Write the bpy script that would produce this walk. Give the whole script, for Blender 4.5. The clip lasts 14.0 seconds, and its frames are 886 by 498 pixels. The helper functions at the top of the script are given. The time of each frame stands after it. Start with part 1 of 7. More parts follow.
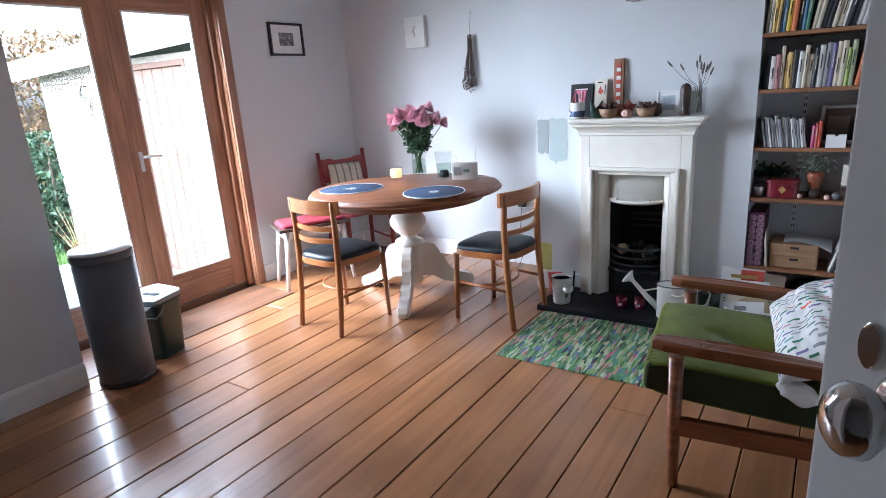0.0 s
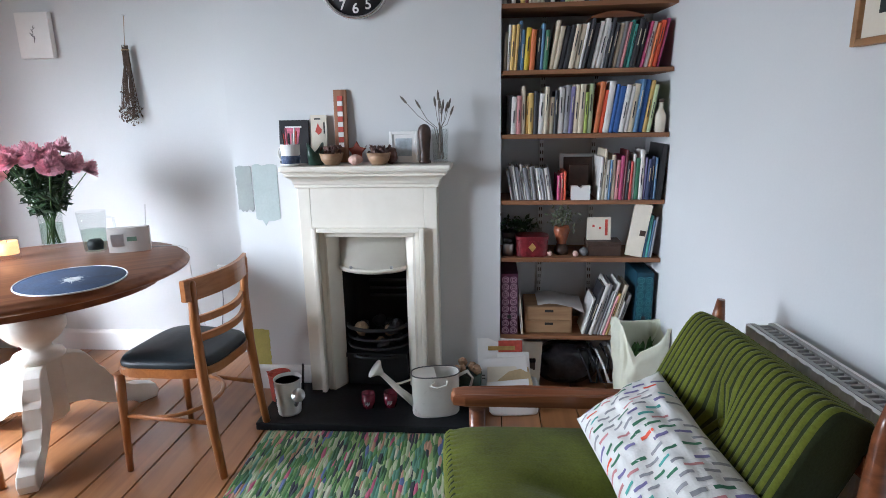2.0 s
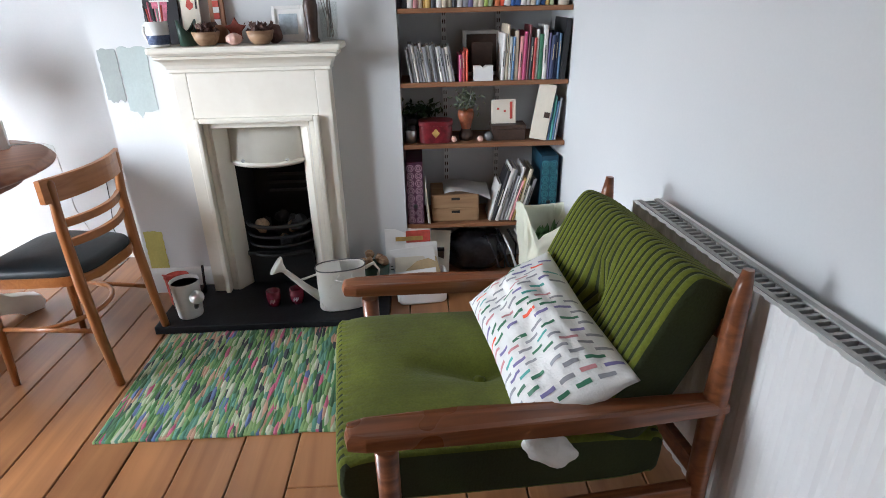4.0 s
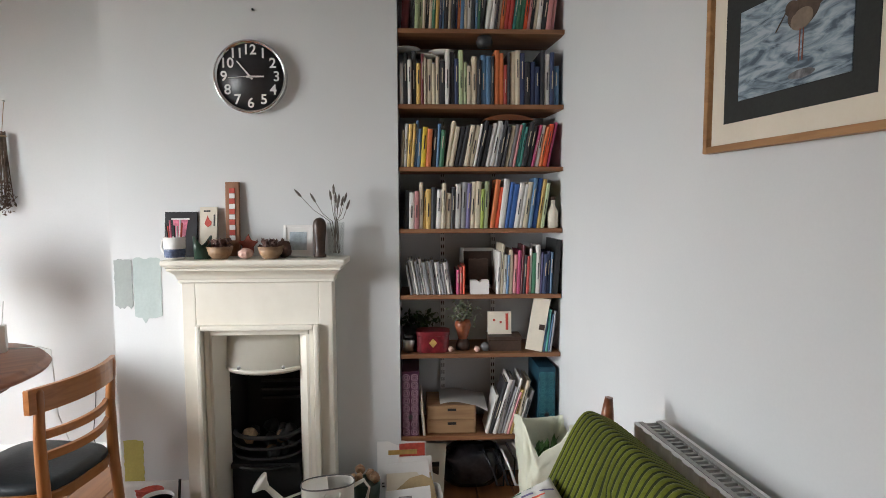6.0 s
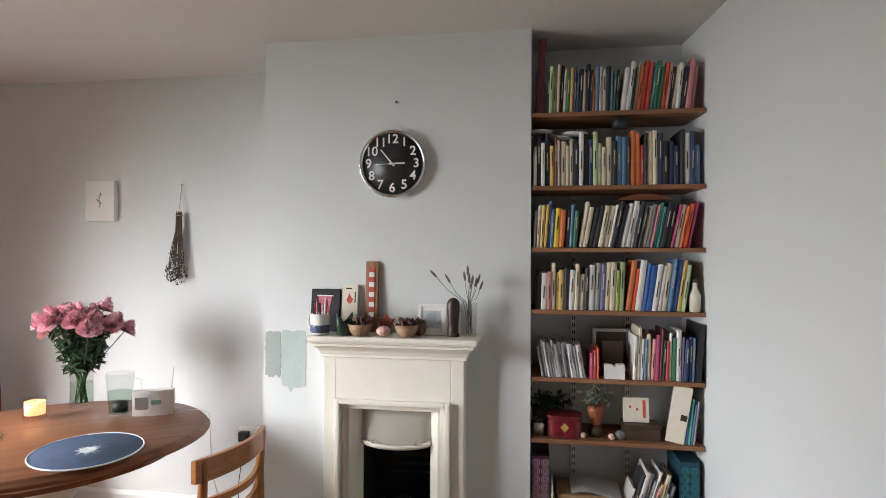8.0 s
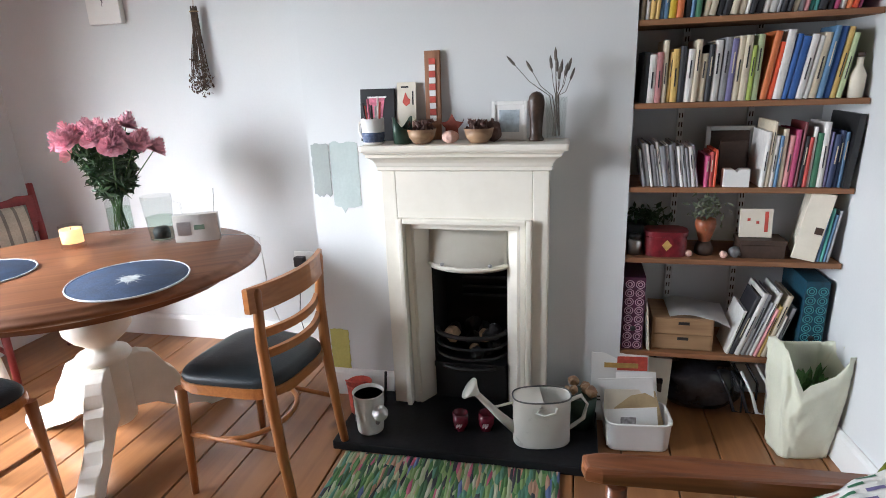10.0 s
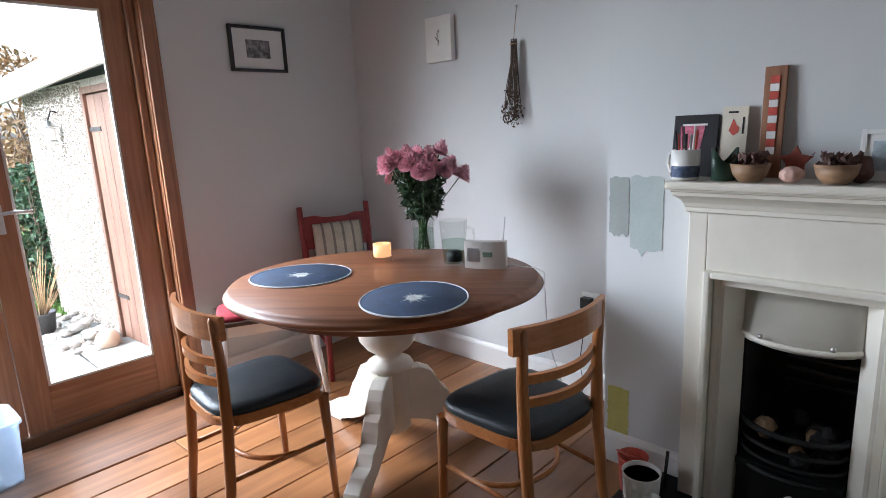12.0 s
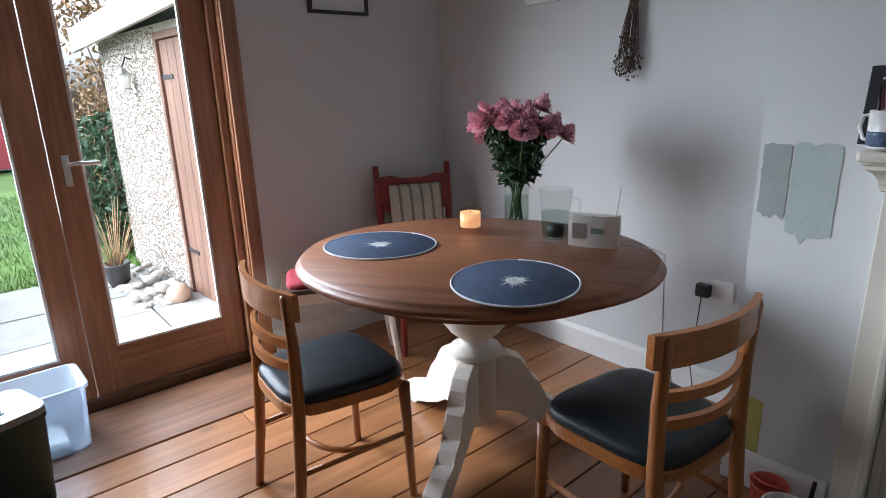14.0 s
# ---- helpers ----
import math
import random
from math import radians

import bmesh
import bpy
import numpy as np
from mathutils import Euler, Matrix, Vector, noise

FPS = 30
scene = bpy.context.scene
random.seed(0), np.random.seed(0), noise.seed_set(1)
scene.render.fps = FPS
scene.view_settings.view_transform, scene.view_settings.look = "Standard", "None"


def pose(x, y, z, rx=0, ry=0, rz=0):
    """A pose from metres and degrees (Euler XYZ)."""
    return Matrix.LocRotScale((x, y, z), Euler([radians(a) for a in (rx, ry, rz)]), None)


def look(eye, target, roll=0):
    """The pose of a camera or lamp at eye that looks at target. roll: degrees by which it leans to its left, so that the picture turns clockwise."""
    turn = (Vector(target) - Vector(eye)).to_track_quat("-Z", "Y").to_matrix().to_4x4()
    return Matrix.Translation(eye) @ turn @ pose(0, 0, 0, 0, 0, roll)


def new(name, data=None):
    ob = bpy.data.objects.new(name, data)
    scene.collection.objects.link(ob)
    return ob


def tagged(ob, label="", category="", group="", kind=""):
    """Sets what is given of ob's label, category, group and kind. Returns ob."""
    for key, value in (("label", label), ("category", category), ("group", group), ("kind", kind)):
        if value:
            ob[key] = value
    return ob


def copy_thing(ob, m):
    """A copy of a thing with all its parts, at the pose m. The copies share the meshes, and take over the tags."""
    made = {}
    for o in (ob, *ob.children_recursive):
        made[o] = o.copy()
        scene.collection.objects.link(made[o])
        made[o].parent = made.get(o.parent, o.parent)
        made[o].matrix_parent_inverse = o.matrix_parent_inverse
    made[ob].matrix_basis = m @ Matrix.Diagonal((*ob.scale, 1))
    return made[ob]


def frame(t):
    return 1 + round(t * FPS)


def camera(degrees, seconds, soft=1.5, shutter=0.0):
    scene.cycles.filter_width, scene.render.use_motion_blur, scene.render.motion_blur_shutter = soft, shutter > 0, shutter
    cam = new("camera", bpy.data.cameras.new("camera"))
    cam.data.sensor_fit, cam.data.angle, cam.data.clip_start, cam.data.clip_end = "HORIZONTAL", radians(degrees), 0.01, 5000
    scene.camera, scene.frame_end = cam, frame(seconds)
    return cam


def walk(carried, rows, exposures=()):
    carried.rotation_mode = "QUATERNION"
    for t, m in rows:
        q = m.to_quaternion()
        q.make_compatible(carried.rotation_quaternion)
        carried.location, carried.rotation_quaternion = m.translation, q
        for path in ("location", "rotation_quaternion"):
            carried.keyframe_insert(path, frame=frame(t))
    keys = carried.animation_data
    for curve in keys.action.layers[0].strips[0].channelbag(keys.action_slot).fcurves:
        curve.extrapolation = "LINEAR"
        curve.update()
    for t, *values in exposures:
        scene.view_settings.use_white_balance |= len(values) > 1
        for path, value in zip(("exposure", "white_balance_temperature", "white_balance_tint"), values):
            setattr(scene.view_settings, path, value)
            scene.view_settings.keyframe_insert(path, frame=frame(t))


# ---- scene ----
cam = camera(75.1, 14.0, 0.85)
EXPOSURES = ((0.0, 3.47, 5030, 10), (0.5, 2.97, 5250, 10), (1.0, 2.91, 5300, 10), (1.5, 3.16, 5350, 10), (2.0, 3.42, 5350, 10), (2.7, 3.58, 5500, 10), (4.8, 3.6, 5640, 10), (6.5, 3.35, 6110, 10), (8.0, 3.36, 6030, 10), (8.5, 3.45, 5850, 10), (10.8, 3.55, 5620, 10), (11.6, 3.18, 5490, 10), (12.3, 2.46, 5430, 10), (13.0, 2.27, 5440, 10), (14.0, 2.25, 5440, 10))
PATH = [
    (0, (0.941, 0.15, 1.363), (-0.147, 1.737, 0.82), -3.7),
    (0.5, (0.794, 0.413, 1.31), (-0.106, 2.121, 0.789), -2.3),
    (1, (0.65, 0.686, 1.327), (-0.163, 2.465, 0.907), -1.0),
    (1.5, (0.547, 0.862, 1.326), (0.031, 2.747, 0.9), -1.1),
    (2, (0.56, 0.993, 1.351), (0.389, 2.93, 0.885), -1.1),
    (2.5, (0.639, 1.056, 1.277), (0.669, 2.937, 0.596), -1.6),
    (2.7, (0.659, 1.067, 1.298), (0.709, 2.89, 0.478), -1.8),
    (4.8, (0.689, 1.052, 1.301), (0.758, 2.889, 0.512), -0.8),
    (5, (0.665, 1.044, 1.328), (0.762, 2.926, 0.659), -0.2),
    (5.5, (0.683, 1.062, 1.334), (0.775, 3.023, 0.95), -0.5),
    (6, (0.682, 1.063, 1.361), (0.767, 3.054, 1.199), -0.2),
    (6.5, (0.656, 1.061, 1.397), (0.733, 3.059, 1.369), -0.2),
    (7, (0.65, 1.055, 1.466), (0.679, 3.055, 1.471), -0.2),
    (7.5, (0.647, 1.056, 1.456), (0.573, 3.054, 1.497), -0.2),
    (8, (0.598, 1.048, 1.501), (0.295, 3.025, 1.506), 0.2),
    (8.5, (0.519, 1.061, 1.464), (0.122, 3.016, 1.325), 0.5),
    (8.7, (0.504, 1.091, 1.441), (0.093, 3.028, 1.165), 0.3),
    (10.8, (0.378, 1.607, 1.308), (-0.08, 3.462, 0.716), -3.0),
    (11, (0.397, 1.628, 1.293), (-0.09, 3.485, 0.734), -3.0),
    (11.5, (0.404, 1.678, 1.293), (-0.589, 3.359, 0.86), -2.5),
    (12, (0.363, 1.669, 1.326), (-0.99, 3.081, 0.909), -2.7),
    (12.5, (0.294, 1.608, 1.328), (-1.158, 2.907, 0.875), -2.5),
    (13, (0.225, 1.594, 1.322), (-1.231, 2.868, 0.818), -2.2),
    (13.5, (0.142, 1.681, 1.289), (-1.298, 2.96, 0.751), -1.9),
    (14, (0.053, 1.793, 1.305), (-1.423, 3.028, 0.761), -1.7),
]
walk(cam, [(t, look(eye, target, roll)) for t, eye, target, roll in PATH], EXPOSURES)

# ---- world, sun, large lights ----
world = bpy.data.worlds.new("overcast_sky")
world.use_nodes = True
scene.world = world
_wn = world.node_tree.nodes
_sky = _wn.new("ShaderNodeTexSky")
_sky.sky_type, _sky.sun_disc = "NISHITA", False
_sky.sun_elevation, _sky.sun_rotation = radians(38), radians(200)
_sky.air_density, _sky.dust_density = 1.2, 5.0
_hs = _wn.new("ShaderNodeHueSaturation")
_hs.inputs["Saturation"].default_value = 0.35
world.node_tree.links.new(_sky.outputs[0], _hs.inputs["Color"])
world.node_tree.links.new(_hs.outputs[0], _wn["Background"].inputs[0])
_wn["Background"].inputs[1].default_value = 0.15

sun = new("sun", bpy.data.lights.new("sun", "SUN"))
sun.data.energy, sun.data.angle, sun.data.color = 0.4, radians(22), (1.0, 0.96, 0.9)
sun.matrix_world = look((-3, -4, 5), (0, 0, 0))

# the sky's light through the garden doors: a sampling window on the world, not a lamp of its own
portal = new("door_sky_portal", bpy.data.lights.new("door_sky_portal", "AREA"))
portal.data.shape, portal.data.size, portal.data.size_y = "RECTANGLE", 1.5, 2.1
portal.data.cycles.is_portal = True
portal.matrix_world = look((-2.76, 2.08, 1.08), (0, 2.08, 1.08))

# the sky's light at the garden doors' opening, falling inwards and down
daylight = new("door_daylight", bpy.data.lights.new("door_daylight", "AREA"))
daylight.data.shape, daylight.data.size, daylight.data.size_y = "RECTANGLE", 1.36, 2.1
daylight.data.energy, daylight.data.color, daylight.data.spread = 22.0, (1.0, 0.98, 0.945), radians(115)
daylight.matrix_world = look((-3.30, 1.85, 1.42), (0, 3.75, -1.45))



# ---- materials ----
def _mat(name):
    m = bpy.data.materials.new(name)
    m.use_nodes = True
    return m, m.node_tree.nodes, m.node_tree.links, m.node_tree.nodes["Principled BSDF"]


def surf(name, base, rough=0.6, var=0.12, scale=6.0, fine=60.0, bump=0.15, metal=0.0, stretch=(1, 1, 1), rand=0.0, dirt=None, coat=0.0, sheen=0.0, dist=0.004, spec=None):
    """Painted, moulded or woven surface: colour and roughness vary at two scales, with fine relief."""
    m, n, l, b = _mat(name)
    tc = n.new("ShaderNodeTexCoord")
    mp = n.new("ShaderNodeMapping")
    mp.inputs["Scale"].default_value = stretch
    l.new(tc.outputs["Object"], mp.inputs[0])
    n1, n2 = n.new("ShaderNodeTexNoise"), n.new("ShaderNodeTexNoise")
    n1.inputs["Scale"].default_value, n2.inputs["Scale"].default_value = scale, fine
    n1.inputs["Detail"].default_value, n2.inputs["Detail"].default_value = 5, 3
    l.new(mp.outputs[0], n1.inputs["Vector"])
    l.new(mp.outputs[0], n2.inputs["Vector"])
    ramp = n.new("ShaderNodeValToRGB")
    e = ramp.color_ramp.elements
    lo = [max(0, c * (1 - var)) for c in base]
    hi = [min(1, c * (1 + var)) for c in base]
    e[0].position, e[1].position = 0.3, 0.7
    e[0].color, e[1].color = (*(dirt or lo), 1), (*hi, 1)
    l.new(n1.outputs[0], ramp.inputs[0])
    mix = n.new("ShaderNodeMix")
    mix.data_type, mix.blend_type = "RGBA", "OVERLAY"
    mix.inputs["Factor"].default_value = min(1, var * 1.5)
    l.new(ramp.outputs[0], mix.inputs["A"])
    l.new(n2.outputs[0], mix.inputs["B"])
    out = mix.outputs["Result"]
    if rand:
        oi = n.new("ShaderNodeObjectInfo")
        hsv = n.new("ShaderNodeHueSaturation")
        mr = n.new("ShaderNodeMapRange")
        mr.inputs["To Min"].default_value, mr.inputs["To Max"].default_value = 1 - rand, 1 + rand
        l.new(oi.outputs["Random"], mr.inputs[0])
        l.new(mr.outputs[0], hsv.inputs["Value"])
        l.new(out, hsv.inputs["Color"])
        out = hsv.outputs[0]
    l.new(out, b.inputs["Base Color"])
    rr = n.new("ShaderNodeMapRange")
    rr.inputs["To Min"].default_value, rr.inputs["To Max"].default_value = max(0.02, rough - 0.1), min(1, rough + 0.1)
    l.new(n1.outputs[0], rr.inputs[0])
    l.new(rr.outputs[0], b.inputs["Roughness"])
    b.inputs["Metallic"].default_value = metal
    b.inputs["Coat Weight"].default_value = coat
    b.inputs["Sheen Weight"].default_value = sheen
    if spec is not None:
        b.inputs["Specular IOR Level"].default_value = spec
    if bump:
        bp = n.new("ShaderNodeBump")
        bp.inputs["Strength"].default_value, bp.inputs["Distance"].default_value = bump, dist
        l.new(n2.outputs[0], bp.inputs["Height"])
        l.new(bp.outputs[0], b.inputs["Normal"])
    return m


def wood(name, dark, light, axis="y", rough=0.4, grain=26.0, rand=0.12, bump=0.2, coat=0.0, knots=0.0, wear=None):
    """Wood with grain along one axis of the object, knots, and a tone that differs from piece to piece."""
    m, n, l, b = _mat(name)
    tc, oi = n.new("ShaderNodeTexCoord"), n.new("ShaderNodeObjectInfo")
    off = n.new("ShaderNodeVectorMath")
    off.operation = "MULTIPLY_ADD"
    off.inputs[1].default_value = (1, 1, 1)
    cmb = n.new("ShaderNodeCombineXYZ")
    mul = n.new("ShaderNodeMath")
    mul.operation, mul.inputs[1].default_value = "MULTIPLY", 17.0
    l.new(oi.outputs["Random"], mul.inputs[0])
    for k in range(3):
        l.new(mul.outputs[0], cmb.inputs[k])
    l.new(tc.outputs["Object"], off.inputs[0])
    l.new(cmb.outputs[0], off.inputs[2])
    mp = n.new("ShaderNodeMapping")
    mp.inputs["Scale"].default_value = [0.06 if a == axis else 1.0 for a in "xyz"]
    l.new(off.outputs[0], mp.inputs[0])
    g = n.new("ShaderNodeTexNoise")
    g.inputs["Scale"].default_value, g.inputs["Detail"].default_value, g.inputs["Distortion"].default_value = grain, 6, 1.2
    l.new(mp.outputs[0], g.inputs["Vector"])
    big = n.new("ShaderNodeTexNoise")
    big.inputs["Scale"].default_value, big.inputs["Detail"].default_value = 3.0, 3
    l.new(off.outputs[0], big.inputs["Vector"])
    ramp = n.new("ShaderNodeValToRGB")
    ramp.color_ramp.elements[0].position, ramp.color_ramp.elements[1].position = 0.32, 0.66
    ramp.color_ramp.elements[0].color, ramp.color_ramp.elements[1].color = (*dark, 1), (*light, 1)
    l.new(g.outputs[0], ramp.inputs[0])
    mx = n.new("ShaderNodeMix")
    mx.data_type, mx.blend_type = "RGBA", "OVERLAY"
    mx.inputs["Factor"].default_value = 0.35
    l.new(ramp.outputs[0], mx.inputs["A"])
    l.new(big.outputs[0], mx.inputs["B"])
    out = mx.outputs["Result"]
    if knots:
        v = n.new("ShaderNodeTexVoronoi")
        v.inputs["Scale"].default_value = 3.2
        vm = n.new("ShaderNodeMapping")
        vm.inputs["Scale"].default_value = [0.5 if a == axis else 1.0 for a in "xyz"]
        l.new(off.outputs[0], vm.inputs[0])
        l.new(vm.outputs[0], v.inputs["Vector"])
        kr = n.new("ShaderNodeMapRange")
        kr.inputs["From Min"].default_value, kr.inputs["From Max"].default_value = 0.03, 0.085
        kr.inputs["To Min"].default_value, kr.inputs["To Max"].default_value = knots, 0.0
        l.new(v.outputs["Distance"], kr.inputs[0])
        km = n.new("ShaderNodeMix")
        km.data_type = "RGBA"
        km.inputs["B"].default_value = (*[c * 0.45 for c in dark], 1)
        l.new(kr.outputs[0], km.inputs["Factor"])
        l.new(out, km.inputs["A"])
        out = km.outputs["Result"]
    if wear:
        wn_ = n.new("ShaderNodeTexNoise")
        wn_.inputs["Scale"].default_value, wn_.inputs["Detail"].default_value = 1.7, 8
        l.new(tc.outputs["Object"], wn_.inputs["Vector"])
        wr = n.new("ShaderNodeMapRange")
        wr.inputs["From Min"].default_value, wr.inputs["From Max"].default_value = 0.5, 0.72
        wr.inputs["To Max"].default_value = 0.55
        l.new(wn_.outputs[0], wr.inputs[0])
        wm = n.new("ShaderNodeMix")
        wm.data_type = "RGBA"
        wm.inputs["B"].default_value = (*wear, 1)
        l.new(wr.outputs[0], wm.inputs["Factor"])
        l.new(out, wm.inputs["A"])
        out = wm.outputs["Result"]
    hsv = n.new("ShaderNodeHueSaturation")
    mr = n.new("ShaderNodeMapRange")
    mr.inputs["To Min"].default_value, mr.inputs["To Max"].default_value = 1 - rand, 1 + rand
    l.new(oi.outputs["Random"], mr.inputs[0])
    l.new(mr.outputs[0], hsv.inputs["Value"])
    l.new(out, hsv.inputs["Color"])
    l.new(hsv.outputs[0], b.inputs["Base Color"])
    rr = n.new("ShaderNodeMapRange")
    rr.inputs["To Min"].default_value, rr.inputs["To Max"].default_value = rough - 0.1, rough + 0.12
    l.new(big.outputs[0], rr.inputs[0])
    l.new(rr.outputs[0], b.inputs["Roughness"])
    b.inputs["Coat Weight"].default_value = coat
    bp = n.new("ShaderNodeBump")
    bp.inputs["Strength"].default_value, bp.inputs["Distance"].default_value = bump, 0.002
    l.new(g.outputs[0], bp.inputs["Height"])
    l.new(bp.outputs[0], b.inputs["Normal"])
    return m


def glass(name, tint=(1, 1, 1), rough=0.0, gain=0.3, power=4.0):
    """Thin clear glass: light goes straight through, with a gloss that grows towards the rim."""
    m, n, l, b = _mat(name)
    n.remove(b)
    tr, gl, fr, mx = n.new("ShaderNodeBsdfTransparent"), n.new("ShaderNodeBsdfGlossy"), n.new("ShaderNodeLayerWeight"), n.new("ShaderNodeMixShader")
    tr.inputs[0].default_value = (*tint, 1)
    gl.inputs["Roughness"].default_value = rough + 0.02
    fr.inputs["Blend"].default_value = 0.5
    pw = n.new("ShaderNodeMath")
    pw.operation, pw.inputs[1].default_value = "POWER", power
    l.new(fr.outputs["Facing"], pw.inputs[0])
    sc = n.new("ShaderNodeMath")
    sc.operation, sc.inputs[1].default_value, sc.inputs[2].default_value = "MULTIPLY_ADD", gain, 0.004
    l.new(pw.outputs[0], sc.inputs[0])
    l.new(sc.outputs[0], mx.inputs[0])
    l.new(tr.outputs[0], mx.inputs[1])
    l.new(gl.outputs[0], mx.inputs[2])
    l.new(mx.outputs[0], n["Material Output"].inputs[0])
    return m


def glow(name, base, strength, rough=0.5):
    m, n, l, b = _mat(name)
    b.inputs["Base Color"].default_value = (*base, 1)
    b.inputs["Emission Color"].default_value = (*base, 1)
    b.inputs["Emission Strength"].default_value = strength
    b.inputs["Roughness"].default_value = rough
    return m


M = {
    "wall": surf("wall_paint", (0.64, 0.65, 0.645), 0.75, 0.03, 1.2, 140, 0.12, dist=0.002),
    "ceil": surf("ceiling_paint", (0.68, 0.66, 0.64), 0.85, 0.03, 1.0, 120, 0.1, dist=0.002),
    "trim": surf("white_gloss_paint", (0.76, 0.76, 0.74), 0.4, 0.04, 3, 60, 0.05),
    "cream": surf("cream_iron_paint", (0.80, 0.765, 0.67), 0.4, 0.04, 5, 50, 0.08, dirt=(0.74, 0.70, 0.60)),
    "cream2": surf("cream_furniture_paint", (0.78, 0.75, 0.67), 0.5, 0.06, 7, 60, 0.12, dirt=(0.68, 0.64, 0.55)),
    "floor": wood("pine_floor", (0.23, 0.098, 0.036), (0.335, 0.153, 0.058), "y", 0.32, 14, 0.14, 0.2, coat=0.15, knots=0.7, wear=(0.15, 0.062, 0.028)),
    "floor_x": wood("worn_pine_threshold", (0.09, 0.04, 0.02), (0.22, 0.10, 0.045), "y", 0.45, 22, 0.1, 0.35, knots=0.4, wear=(0.10, 0.055, 0.035)),
    "gap": surf("dark_joint", (0.03, 0.02, 0.015), 0.9, 0.2, 30, 80, 0.1),
    "door": wood("oiled_softwood", (0.25, 0.108, 0.052), (0.40, 0.195, 0.10), "z", 0.36, 24, 0.08, 0.12, knots=0.8),
    "door_h": wood("oiled_softwood_rail", (0.25, 0.108, 0.052), (0.40, 0.195, 0.10), "y", 0.36, 24, 0.08, 0.12, knots=0.8),
    "shelf": wood("shelf_pine", (0.20, 0.085, 0.038), (0.31, 0.15, 0.068), "x", 0.5, 22, 0.1, 0.2),
    "chair": wood("beech_varnish", (0.27, 0.098, 0.027), (0.37, 0.146, 0.043), "z", 0.32, 40, 0.06, 0.08, coat=0.2),
    "chair_x": wood("beech_varnish_rail", (0.32, 0.115, 0.028), (0.43, 0.168, 0.045), "x", 0.32, 40, 0.06, 0.08, coat=0.2),
    "table": wood("waxed_table_top", (0.165, 0.062, 0.027), (0.25, 0.102, 0.043), "x", 0.44, 20, 0.06, 0.15, knots=0.8, coat=0.1),
    "teak": wood("teak_frame", (0.13, 0.042, 0.016), (0.27, 0.095, 0.036), "x", 0.3, 30, 0.05, 0.1, coat=0.2),
    "vinyl": surf("black_vinyl", (0.010, 0.016, 0.020), 0.42, 0.2, 8, 180, 0.25, spec=0.38),
    "slate": surf("black_slate", (0.010, 0.0105, 0.012), 0.45, 0.3, 6, 50, 0.2, spec=0.2),
    "iron": surf("black_cast_iron", (0.010, 0.010, 0.011), 0.55, 0.3, 14, 90, 0.3),
    "soot": surf("sooty_brick", (0.009, 0.0085, 0.008), 0.95, 0.3, 10, 60, 0.4),
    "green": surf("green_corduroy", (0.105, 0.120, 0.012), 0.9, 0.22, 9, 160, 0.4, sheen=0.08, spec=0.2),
    # darker copy of the corduroy: shade between the ribs put into the colour
    "green_shade": surf("green_corduroy_shade", (0.022, 0.03, 0.006), 0.95, 0.2, 9, 160, 0.4),
    "white_m": surf("white_enamel", (0.78, 0.77, 0.71), 0.3, 0.05, 9, 60, 0.05),
    "chrome": surf("chrome", (0.72, 0.72, 0.72), 0.12, 0.05, 10, 90, 0.02, metal=1.0),
    "steel": surf("brushed_steel", (0.55, 0.55, 0.54), 0.35, 0.08, 20, 200, 0.1, metal=1.0),
    "black_p": surf("black_plastic", (0.02, 0.02, 0.021), 0.4, 0.15, 10, 100, 0.08),
    "grey_p": surf("dark_grey_bin", (0.075, 0.08, 0.092), 0.4, 0.08, 8, 90, 0.06),
    "white_p": surf("white_plastic", (0.82, 0.82, 0.80), 0.4, 0.03, 10, 90, 0.04),
    "glass": glass("clear_glass", (0.95, 0.96, 0.955), gain=0.14),
    "pane": glass("window_glass", (0.97, 0.975, 0.97), gain=0.4, power=4.5),
    "red": surf("red_painted_wood", (0.22, 0.026, 0.026), 0.5, 0.18, 8, 70, 0.2),
    "redcush": surf("red_felt", (0.26, 0.022, 0.034), 0.9, 0.12, 12, 160, 0.4),
}


# ---- building blocks ----
def box(bm, x0, x1, y0, y1, z0, z1, bev=0.0, seg=2):
    r = bmesh.ops.create_cube(bm, size=1.0)
    for v in r["verts"]:
        v.co = Vector(((x0 + x1) / 2 + v.co.x * (x1 - x0), (y0 + y1) / 2 + v.co.y * (y1 - y0), (z0 + z1) / 2 + v.co.z * (z1 - z0)))
    if bev:
        es = list({e for v in r["verts"] for e in v.link_edges})
        bmesh.ops.bevel(bm, geom=es, offset=bev, segments=seg, profile=0.6, affect="EDGES", clamp_overlap=True)
    return bm


def boxes(*bs, bev=0.0):
    bm = bmesh.new()
    for b in bs:
        box(bm, *b, bev=bev)
    return bm


def lathe(bm, prof, cx=0.0, cy=0.0, n=32, sx=1.0, sy=1.0):
    """Turns a profile of (radius, height) round the upright axis."""
    rings = []
    for r, z in prof:
        rings.append([bm.verts.new((cx + sx * max(r, 1e-4) * math.cos(2 * math.pi * k / n), cy + sy * max(r, 1e-4) * math.sin(2 * math.pi * k / n), z)) for k in range(n)])
    for a, b in zip(rings, rings[1:]):
        for k in range(n):
            f = bm.faces.new((a[k], a[(k + 1) % n], b[(k + 1) % n], b[k]))
            f.smooth = True
    if prof[0][0] > 1e-3:
        bm.faces.new(rings[0][::-1])
    if prof[-1][0] > 1e-3:
        bm.faces.new(rings[-1])
    return bm


